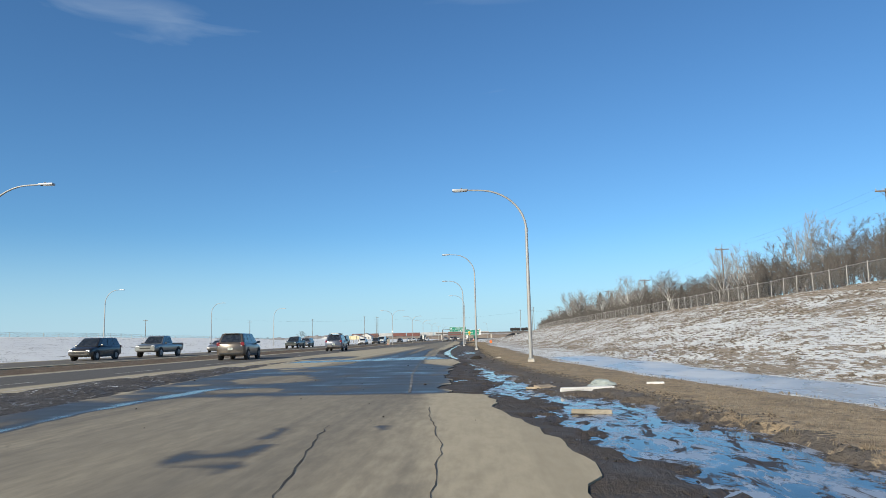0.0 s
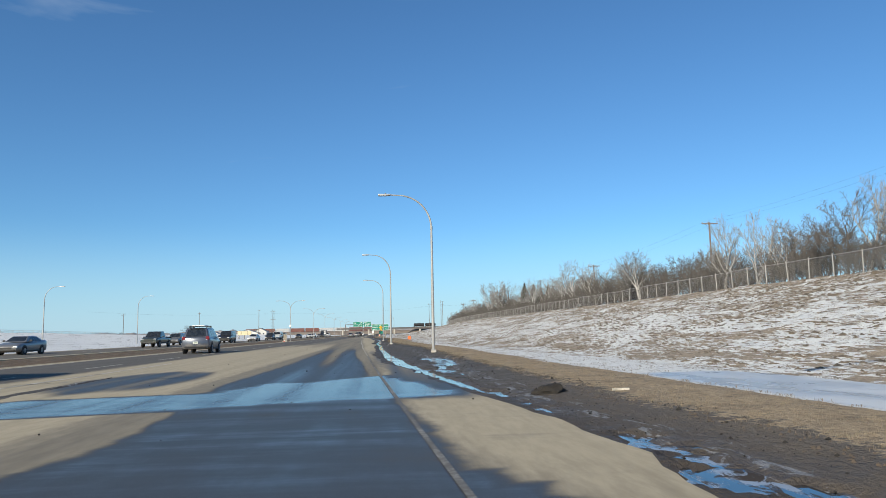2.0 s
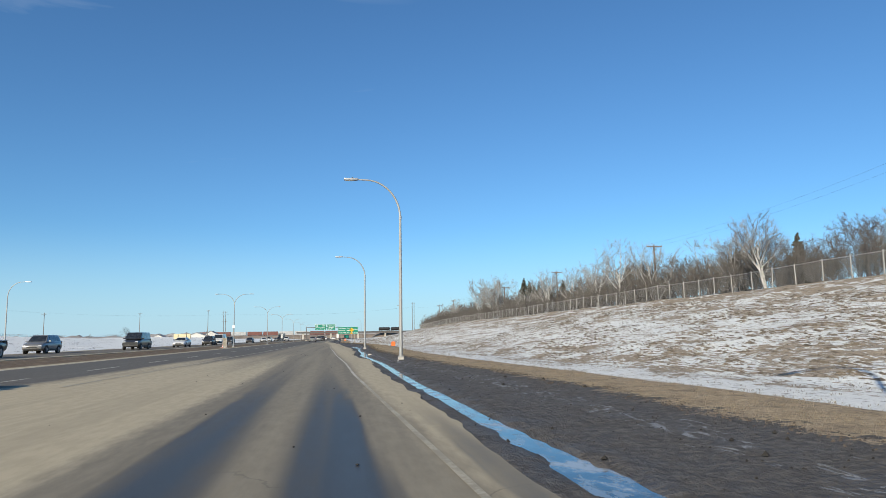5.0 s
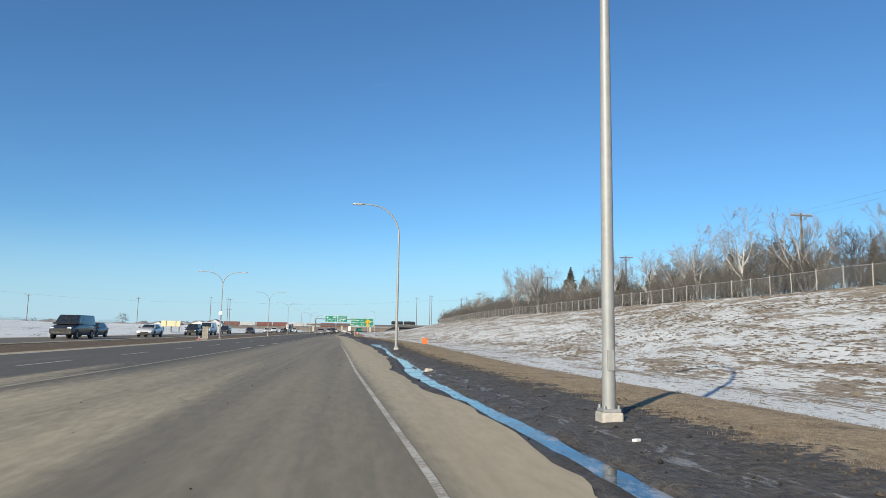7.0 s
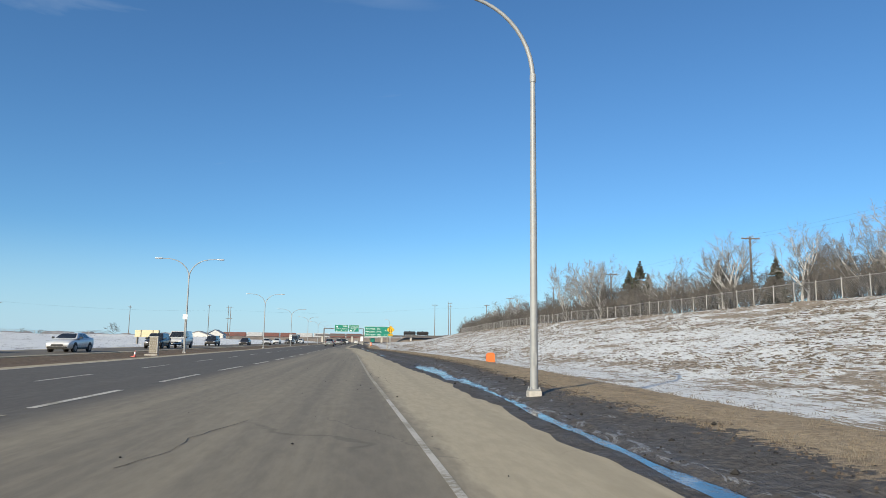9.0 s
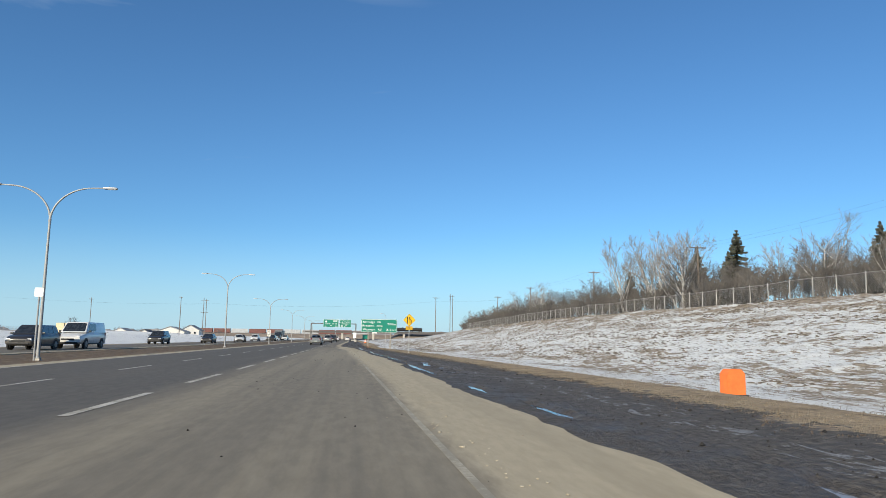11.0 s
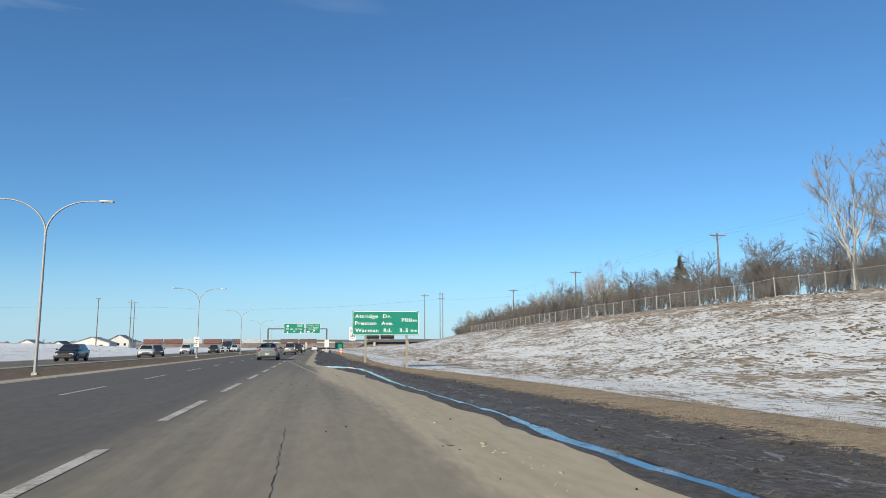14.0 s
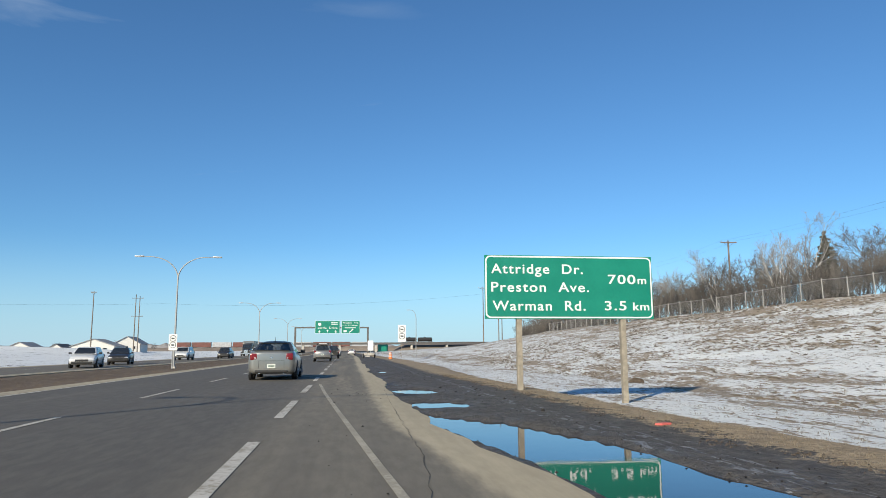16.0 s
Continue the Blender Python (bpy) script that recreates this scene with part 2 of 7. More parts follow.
def road_material():
    k = Net("worn_asphalt")
    p = k.position()
    grit = k.noise(p, 60.0, 3.0, 0.7)
    fine = k.noise(k.position((1.0, 0.22, 1.0)), 7.0, 6.0, 0.62)
    mid = k.noise(k.position((1.0, 0.35, 1.0)), 0.9, 5.0, 0.6)
    long = k.noise(k.position((1.6, 0.035, 1.0)), 1.0, 5.0, 0.6)
    wide = k.noise(k.position((0.9, 0.05, 1.0)), 1.0, 4.0, 0.55)
    cross = k.noise(k.position((0.16, 0.9, 1.0)), 1.0, 5.0, 0.62, 0.4)
    dry = k.mix(k.step(fine, 0.3, 0.7), (0.090, 0.082, 0.070), (0.124, 0.113, 0.095))
    dry = k.mix(k.math("MULTIPLY", k.step(long, 0.50, 0.62), 0.55), dry, (0.100, 0.088, 0.075))
    dry = k.mix(k.math("MULTIPLY", k.step(wide, 0.5, 0.8), 0.22), dry, (0.21, 0.18, 0.143))
    dry = k.mix(k.math("MULTIPLY", k.attr("dusty"), k.span(long, 0.35, 0.6, 0.95, 0.55)), dry, k.mix(k.step(fine, 0.3, 0.7), (0.245, 0.211, 0.151), (0.295, 0.255, 0.184)))
    sand = k.mix(k.step(fine, 0.3, 0.7), (0.398, 0.337, 0.229), (0.470, 0.400, 0.276))
    sand = k.mix(k.math("MULTIPLY", k.step(long, 0.48, 0.62), 0.4), sand, (0.33, 0.28, 0.19))
    ds = k.math("ADD", k.attr("sand"), k.span(k.math("ADD", k.math("MULTIPLY", wide, 0.7), k.math("MULTIPLY", fine, 0.3)), 0.3, 0.7, -0.30, 0.30))
    sandy = k.step(ds, -0.35, 0.35)
    col = k.mix(sandy, dry, sand)
    run = k.noise(k.position((1.7, 0.03, 1.0)), 1.0, 3.0, 0.5)
    pat = k.node("ShaderNodeMix")
    k.wire(k.attr("lengthwise"), pat.inputs[0])
    k.wire(k.math("ADD", k.math("MULTIPLY", cross, 0.65), k.math("MULTIPLY", mid, 0.35)), pat.inputs[2])
    k.wire(k.math("ADD", k.math("MULTIPLY", run, 0.8), k.math("MULTIPLY", fine, 0.2)), pat.inputs[3])
    swing = k.math("MULTIPLY", k.span(pat.outputs[0], 0.3, 0.7, -0.48, 0.48), k.math("SUBTRACT", 1.0, k.math("MULTIPLY", k.attr("lengthwise"), 0.60)))
    w = k.math("ADD", k.attr("wet"), swing)
    damp = k.step(w, 0.12, 0.62)
    film = k.step(w, 0.6, 1.2)
    col = k.mix(damp, col, k.mix(0.5, (0.066, 0.059, 0.052), (0.046, 0.044, 0.042)))
    dust = k.math("MULTIPLY", k.step(grit, 0.56, 0.72), 0.32)
    col = k.mix(dust, col, (0.30, 0.26, 0.21))
    # cracks
    vor = k.node("ShaderNodeTexVoronoi", Scale=0.17)
    vor.feature = "DISTANCE_TO_EDGE"
    warp = k.node("ShaderNodeTexNoise", Scale=0.8, Detail=6.0)
    k.wire(p, warp.inputs["Vector"])
    mv = k.node("ShaderNodeVectorMath", op="MULTIPLY_ADD")
    mv.inputs[1].default_value = (1.6, 1.6, 0.0)
    k.wire(warp.outputs["Color"], mv.inputs[0])
    k.wire(k.position((1, 1, 0)), mv.inputs[2])
    k.wire(mv.outputs[0], vor.inputs["Vector"])
    crack = k.math("MULTIPLY", k.step(vor.outputs["Distance"], 0.0035, 0.0008), k.math("MULTIPLY", k.step(k.noise(p, 0.11, 2.0), 0.57, 0.64), 0.28))
    crack = k.math("MULTIPLY", crack, k.math("SUBTRACT", 1.0, damp))
    col = k.mix(crack, col, (0.03, 0.027, 0.024))
    rough = k.math("SUBTRACT", k.math("SUBTRACT", 0.88, k.math("MULTIPLY", damp, 0.42)), k.math("MULTIPLY", film, 0.28))
    h = k.math("SUBTRACT", k.math("ADD", k.math("MULTIPLY", fine, 0.5), grit), k.math("MULTIPLY", crack, 2.0))
    h = k.math("MULTIPLY", h, k.math("SUBTRACT", 1.0, k.math("MULTIPLY", film, 0.97)))
    k.bump(h, 0.09, 0.008)
    return k.set(Base_Color=col, Roughness=k.math("MAXIMUM", rough, 0.05), Specular_IOR_Level=k.math("SUBTRACT", 0.4, k.math("MULTIPLY", damp, k.math("SUBTRACT", 0.16, k.math("MULTIPLY", film, 0.16)))))


def water_material():
    k = Net("melt_water")
    p = k.position()
    n = k.noise(p, 2.2, 3.0, 0.5)
    ice = k.step(k.noise(k.position((1.0, 0.6, 1.0)), 1.7, 6.0, 0.65), 0.50, 0.62)
    lace = k.step(k.noise(k.position((4.5, 1.7, 1.0)), 1.0, 7.0, 0.72, 0.8), 0.50, 0.57)
    ice = k.math("MULTIPLY", k.math("MAXIMUM", ice, k.math("MULTIPLY", lace, k.step(k.attr("ice"), 0.5, 0.9))), k.attr("ice"))
    col = k.mix(ice, (0.018, 0.020, 0.022), k.mix(k.step(k.attr("ice"), 0.9, 0.72), (0.30, 0.34, 0.40), (0.46, 0.47, 0.47)))
    silt = k.step(k.noise(k.position((3.2, 1.2, 1.0)), 1.0, 7.0, 0.7, 1.0), 0.52, 0.58)
    silt = k.math("MULTIPLY", silt, k.step(k.attr("ice"), 0.7, 0.95))
    col = k.mix(silt, col, (0.062, 0.048, 0.036))
    k.bump(k.math("ADD", n, k.math("MULTIPLY", lace, k.attr("ice"))), 0.08, 0.01)
    rough = k.math("ADD", k.math("ADD", 0.03, k.math("MULTIPLY", ice, 0.3)), k.math("MULTIPLY", silt, 0.5))
    return k.set(Base_Color=col, Roughness=rough, IOR=1.33, Specular_IOR_Level=k.math("SUBTRACT", 0.9, k.math("MULTIPLY", silt, 0.55)))


def line_material(name="worn_line_paint", lo=0.44, hi=0.60, paint=(0.56, 0.525, 0.455), worn=(0.29, 0.256, 0.188)):
    k = Net(name)
    p = k.position()
    f = k.noise(p, 16.0, 6.0, 0.7)
    g = k.noise(p, 1.1, 4.0, 0.6)
    wear = k.math("ADD", k.math("MULTIPLY", f, 0.5), k.math("MULTIPLY", g, 0.5))
    col = k.mix(k.step(wear, lo, hi), paint, worn)
    return k.set(Base_Color=col, Roughness=0.75)


def bark_material(name, lo, hi):
    k = Net(name)
    info = k.node("ShaderNodeObjectInfo")
    n = k.noise(k.local((1, 1, 0.3)), 7.0, 5.0, 0.65)
    col = k.mix(k.step(n, 0.35, 0.65), lo, hi)
    col = k.mix(k.math("MULTIPLY", info.outputs["Random"], 0.45), col, tuple(0.55 * v for v in lo))
    return k.set(Base_Color=col, Roughness=0.9)


def car_paint(name, color, metal=0.35, dirt=0.55):
    k = Net(name)
    v = k.local()
    n = k.noise(v, 3.0, 6.0, 0.65)
    sep = k.node("ShaderNodeSeparateXYZ")
    k.wire(v, sep.inputs[0])
    low = k.step(k.math("ADD", sep.outputs["Z"], k.span(n, 0.3, 0.7, -0.25, 0.25)), 0.80, 0.30)
    d = k.math("MULTIPLY", k.math("MAXIMUM", low, k.math("MULTIPLY", n, 0.35)), dirt)
    col = k.mix(d, color, (0.26, 0.225, 0.185))
    return k.set(Base_Color=col, Metallic=k.math("MULTIPLY", k.math("SUBTRACT", 1.0, d), metal), Roughness=k.math("ADD", 0.28, k.math("MULTIPLY", d, 0.5)), Coat_Weight=0.5, Coat_Roughness=0.15)


def glass_dark():
    k = Net("car_glass")
    n = k.noise(k.local(), 4.0, 4.0)
    return k.set(Base_Color=k.mix(k.step(n, 0.4, 0.6), (0.016, 0.019, 0.022), (0.03, 0.034, 0.038)), Roughness=k.span(n, 0.3, 0.7, 0.04, 0.16), Specular_IOR_Level=0.8)


M_GROUND = ground_material()
M_ROAD = road_material()
M_WATER = water_material()
M_LINE = line_material()
M_FADED = line_material("faded_line_paint", 0.38, 0.56, (0.46, 0.41, 0.31), (0.30, 0.265, 0.195))
M_WETLINE = line_material("wet_line_paint", 0.38, 0.56, (0.27, 0.26, 0.235), (0.13, 0.12, 0.105))
M_STEEL = plain("galvanised_steel", (0.36, 0.365, 0.36), 0.55, 0.25, 0.10, 1.2)
M_DARKSTEEL = plain("weathered_steel", (0.14, 0.13, 0.125), 0.6, 0.5, 0.2, 2.0)
M_CONCRETE = plain("old_concrete", (0.46, 0.43, 0.38), 0.9, 0.0, 0.18, 3.0, 0.004)
M_HEAD = plain("lamp_housing", (0.42, 0.43, 0.44), 0.45, 0.3, 0.08)
M_LENS = plain("lamp_lens", (0.62, 0.64, 0.64), 0.25, 0.0, 0.05)
M_WOODPOLE = plain("weathered_timber", (0.17, 0.14, 0.115), 0.9, 0.0, 0.3, 3.0, 0.004)
M_POST = plain("grey_timber", (0.30, 0.265, 0.21), 0.9, 0.0, 0.22, 5.0, 0.003)
M_GREEN = plain("green_sheeting", (0.006, 0.215, 0.145), 0.42, 0.0, 0.07, 1.5)
M_WHITE = plain("white_sheeting", (0.80, 0.80, 0.78), 0.45, 0.0, 0.05)
M_YELLOW = plain("yellow_sheeting", (0.82, 0.46, 0.012), 0.42, 0.0, 0.07)
M_BLACK = plain("black_paint", (0.014, 0.014, 0.015), 0.5, 0.0, 0.2)
M_ORANGE = plain("orange_plastic", (0.85, 0.20, 0.045), 0.55, 0.0, 0.12, 4.0)
M_PINK = plain("faded_red_plastic", (0.70, 0.16, 0.13), 0.6, 0.0, 0.15, 4.0)
M_TYRE = plain("tyre_rubber", (0.028, 0.027, 0.026), 0.85, 0.0, 0.3, 6.0)
M_RIM = plain("alloy_rim", (0.36, 0.36, 0.36), 0.4, 0.7, 0.2, 6.0)
M_GLASS = glass_dark()
kg = Net("clear_glass")
M_CLEARGLASS = kg.set(Base_Color=kg.mix(kg.step(kg.noise(kg.local(), 4.0, 4.0), 0.4, 0.6), (0.50, 0.55, 0.55), (0.58, 0.62, 0.62)), Roughness=0.03, Transmission_Weight=1.0, IOR=1.45)
M_TRIM = plain("black_trim", (0.022, 0.022, 0.023), 0.6, 0.0, 0.2)
M_REDLENS = plain("red_lens", (0.19, 0.010, 0.014), 0.18, 0.0, 0.1, 6.0, 0.0, 0.5)
M_CLEARLENS = plain("clear_lens", (0.72, 0.73, 0.74), 0.15, 0.2, 0.08)
M_PLATE = plain("licence_plate", (0.66, 0.68, 0.62), 0.5, 0.0, 0.08)
M_PLATEBAR = plain("plate_bar", (0.20, 0.26, 0.22), 0.5)
M_CHROME = plain("dull_chrome", (0.62, 0.62, 0.61), 0.25, 0.9, 0.1)
M_BARK = bark_material("pale_bark", (0.40, 0.39, 0.37), (0.74, 0.72, 0.69))
M_TWIG = bark_material("twigs", (0.20, 0.19, 0.178), (0.36, 0.345, 0.325))
M_BRUSH = bark_material("brush_twigs", (0.098, 0.088, 0.080), (0.195, 0.178, 0.162))
M_SPRUCE = bark_material("spruce_needles", (0.042, 0.050, 0.034), (0.098, 0.096, 0.066))
M_WIRE = plain("fence_wire", (0.40, 0.39, 0.37), 0.6, 0.4, 0.15)
M_STRAW = bark_material("dry_straw", (0.165, 0.133, 0.091), (0.26, 0.213, 0.148))
M_CLOD = plain("dark_clod", (0.024, 0.021, 0.018), 0.95, 0.0, 0.35, 9.0, 0.01)
M_SIDING = plain("white_siding", (0.60, 0.585, 0.55), 0.7, 0.0, 0.06)
M_PALEROOF = plain("snowy_roof", (0.30, 0.30, 0.30), 0.8, 0.0, 0.12, 0.8)
M_ROOF = plain("dark_roof", (0.13, 0.125, 0.125), 0.85, 0.0, 0.2)

# ---- lines of the plan: places across the road (x) along it (y) ----
paved_edge = lerp([(-80, 18.0), (50, 12.9), (68, 11.4), (71, 11.0), (75, 10.65), (75.7, 10.55), (76.3, 9.75), (80, 9.6), (83, 9.4), (92.3, 9.3), (93.4, 9.65), (95.8, 9.46), (98.2, 9.22), (100.7, 8.95), (108, 8.15), (114.6, 7.45), (117.7, 7.15), (122.5, 7.0), (135, 7.0), (145, 6.98), (152, 7.02), (158, 6.85), (166, 6.45), (174, 6.75), (185, 6.7), (194, 6.8), (198, 6.68), (206, 6.3), (216, 6.15), (234, 5.75), (244, 5.6), (251, 5.25), (257, 5.05), (268, 4.8), (275, 4.5), (285, 3.95), (293, 3.1), (299, 2.4), (308, 2.4), (330, 2.6), (360, 2.9), (420, 3.6), (900, 3.6)])
grass_edge = lerp([(-80, 21.0), (50, 15.2), (68, 14.0), (74, 13.6), (82, 12.5), (90, 11.8), (99, 11.2), (112, 10.9), (135, 10.6), (155, 9.3), (172, 8.7), (190, 8.9), (205, 9.5), (216, 9.6), (238, 8.8), (255, 7.9), (272, 7.3), (288, 6.5), (300, 6.1), (330, 6.2), (380, 7.0), (900, 7.5)])
right_line = lerp([(50, 11.2), (74, 9.15), (78, 8.85), (84, 8.32), (91.5, 7.85), (96, 7.65), (110, 7.1), (128, 6.5), (143, 6.0), (152, 5.85), (166, 5.4), (181, 5.08), (197, 4.7), (225, 4.3), (253, 3.9), (263, 3.7), (272, 3.2), (285, 2.25), (295, 1.5), (301, 1.07), (307, 0.66), (320, -0.1)])
berm = lerp([(-80, 0.04), (82, 0.03), (100, 0.02), (124, 0.02), (140, 0.08), (190, 0.09), (256, 0.04), (285, -0.08), (300, -0.08), (312, -0.10), (330, -0.2), (400, -0.2)])
crest_z = lerp([(-80, 4.3), (160, 4.4), (250, 4.6), (300, 4.85), (345, 4.9), (420, 4.6), (560, 3.0), (800, 2.0)])
crest_x = lerp([(-80, 38.0), (330, 38.0), (420, 40.0), (560, 52.0), (900, 60.0)])


GRIDS = {}


def cells(x, y, scale, seed):
    """Smooth value noise from -1 to 1."""
    if seed not in GRIDS:
        GRIDS[seed] = np.random.RandomState(seed).uniform(-1, 1, (256, 256))
    grid = GRIDS[seed]
    u, v = x / scale, y / scale
    i, j = np.floor(u).astype(int), np.floor(v).astype(int)
    f, g = u - i, v - j
    f, g = f * f * (3 - 2 * f), g * g * (3 - 2 * g)
    at = lambda a, b: grid[a % 256, b % 256]
    return (at(i, j) * (1 - f) + at(i + 1, j) * f) * (1 - g) + (at(i, j + 1) * (1 - f) + at(i + 1, j + 1) * f) * g


brook_left = lerp([(52, 13.2), (67, 12.25), (69, 11.9), (70.2, 11.75), (72.2, 11.5), (74.4, 11.6), (75.5, 11.0), (76.2, 10.35), (78, 10.6), (80.5, 10.62), (83, 10.4), (87.5, 10.35), (91, 9.95), (94, 9.7), (96, 10.2), (96.8, 9.75), (97.5, 9.52), (98.5, 9.43), (99.7, 9.36), (100.2, 9.26), (102.1, 8.95), (103.8, 8.80), (105.5, 8.64), (107.7, 8.42), (109, 8.40), (110, 8.33), (112.3, 7.98), (114.5, 7.82), (117, 7.74), (120, 7.62), (131, 7.42), (142, 7.28), (151.5, 7.31), (154.5, 7.26), (158.5, 7.12), (165.5, 6.82), (167.5, 6.85), (169.5, 6.98), (172.5, 7.12), (175.7, 7.18), (180, 7.13), (185, 7.18), (188, 7.34), (191.7, 7.40), (194.7, 7.26), (196, 7.05), (199, 7.15), (202.7, 6.95), (207, 6.9), (209.5, 7.2), (212, 7.9), (223, 6.9), (226, 6.5), (232, 6.15), (234.5, 6.17), (236.6, 6.22), (238, 6.34), (240.7, 6.27), (243.7, 6.15), (247, 6.03), (252, 5.80), (258.3, 5.42), (262, 5.22), (265, 5.4), (268, 5.22), (276, 4.8), (285, 4.75), (290, 4.6), (291.5, 4.3), (292.5, 3.3), (294.5, 3.15), (296.5, 3.0), (298, 2.7), (299.5, 2.4), (301, 2.5), (302, 3.2)])
brook_right = lerp([(52, 14.6), (67, 13.85), (69.5, 13.6), (72.2, 13.25), (74.6, 13.4), (76, 12.4), (77.5, 11.9), (80.5, 11.55), (82.2, 11.5), (84.1, 11.2), (87, 10.85), (92.4, 10.35), (94.5, 9.95), (96, 9.6), (96.8, 9.70), (97.5, 9.72), (98.6, 9.66), (100, 9.56), (100.8, 9.46), (102.2, 9.24), (103.1, 9.17), (104.0, 9.11), (105, 9.0), (106.2, 8.88), (108.75, 8.72), (109, 8.74), (110, 8.63), (112.3, 8.42), (114.5, 8.26), (117, 8.2), (120, 8.0), (131, 7.74), (142, 7.58), (151.5, 7.62), (154.5, 7.58), (158.5, 7.45), (165.5, 7.26), (167.5, 7.42), (169.5, 7.30), (172.5, 7.48), (175.7, 7.62), (180, 7.40), (185, 7.47), (188, 7.60), (191.7, 7.68), (193.5, 7.78), (194.7, 7.95), (196, 8.12), (199, 7.86), (202.7, 8.05), (207, 8.1), (209.5, 7.6), (212, 7.2), (223, 6.4), (226, 6.6), (232, 6.45), (234.5, 6.45), (236.6, 6.45), (238, 6.40), (240.7, 6.43), (243.7, 6.34), (247, 6.28), (252, 6.12), (258.3, 5.72), (262, 5.52), (265, 5.66), (268, 5.48), (276, 5.06), (285, 5.02), (290, 5.05), (292.5, 4.95), (294.5, 4.6), (296.5, 4.55), (298, 4.15), (299.5, 3.75), (301, 2.75), (302, 2.6)])
ice_left = lerp([(108, 9.6), (110.6, 9.05), (112.5, 9.2), (116, 9.2), (119.7, 8.95), (121, 9.6)])
ice_right = lerp([(108, 9.0), (110.6, 9.6), (112.5, 10.3), (116, 10.4), (119.7, 10.3), (121, 9.2)])
POOLS = ((9.50, 104.2, 0.24, 0.9), (9.56, 106.0, 0.18, 0.8), (9.3, 108.4, 0.25, 0.9), (7.15, 239.0, 0.36, 2.2), (7.15, 235.4, 0.36, 1.9), (7.3, 232.0, 0.30, 1.9), (7.3, 228.8, 0.28, 1.7), (7.42, 169.5, 0.07, 4.8), (3.1, 303.3, 0.80, 1.0), (3.15, 308.4, 0.66, 1.5), (3.0, 312.0, 0.34, 0.8), (2.9, 317.5, 0.55, 0.9), (3.2, 326.5, 0.22, 2.0), (3.2, 336.0, 0.25, 1.4), (6.9, 216.0, 0.12, 1.6), (6.6, 221.0, 0.14, 1.2), (12.3, 76.6, 0.35, 0.8), (9.85, 81.2, 0.22, 1.3))


def smoothstep(a, b, v):
    t = np.clip((v - a) / (b - a), 0, 1)
    return t * t * (3 - 2 * t)


def pool(x, y):
    """How far inside standing water a place is, in metres."""
    m = np.minimum(x - brook_left(y), brook_right(y) - x)
    m = np.maximum(m, np.minimum(x - ice_left(y), ice_right(y) - x) - 0.05)
    for px, py, rx, ry in POOLS:
        m = np.maximum(m, rx * (1 - np.sqrt(((x - px) / rx) ** 2 + ((y - py) / ry) ** 2)))
    calm = np.where(y < 97, 0.0, 1.0) * np.where((y > 92) & ((y < 108) | (y > 122) | (x < 8.9)), np.where((y > 193) & (y < 213), 1.9, np.where(((y > 238) & (y < 291)) | (y < 108), 0.5, 1.0)), 4.0)
    icy = (calm > 3.5) & (y > 100)
    m = m + calm * (0.035 * np.where(icy, cells(x * 0.35, y * 0.5, 0.3, 16), cells(x, y * 0.4, 0.37, 14)) + 0.025 * cells(x, y * 0.5, 0.17, 15)) - np.where(calm > 1, 0.04, 0.0)
    # broken ice among the ruts where the ramp begins
    broken = 0.30 * cells(x, y * 0.42, 0.33, 17) + 0.22 * cells(x + 0.3 * y, y * 0.6, 0.16, 18) + 0.15 * cells(x, y * 0.9, 0.075, 19) + 0.06 - 0.20 * smoothstep(72.5, 74.5, y) + 0.21 * smoothstep(78, 82, y)
    m = m + np.where(y < 97, broken, np.where((y > 107) & (y < 132), np.where(x < 8.75, 0.30 * (broken + 0.28), 0.55 * (broken + 0.14)) * smoothstep(132, 124, y), 0.0))
    streaky = 0.24 * cells(x, y * 0.40, 0.27, 17) + 0.16 * cells(x + 0.3 * y, y * 0.6, 0.13, 18) - 0.05
    m = m + np.where(((y > 226) & (y < 242) & (x > 6.5)) | ((y > 98) & (y < 109) & (x > 9.25)) | ((y > 192) & (y < 212) & (x > 7.45)), streaky, 0.0)
    return np.minimum(m, x - paved_edge(y) - 0.06)


WATER_Z = -0.075


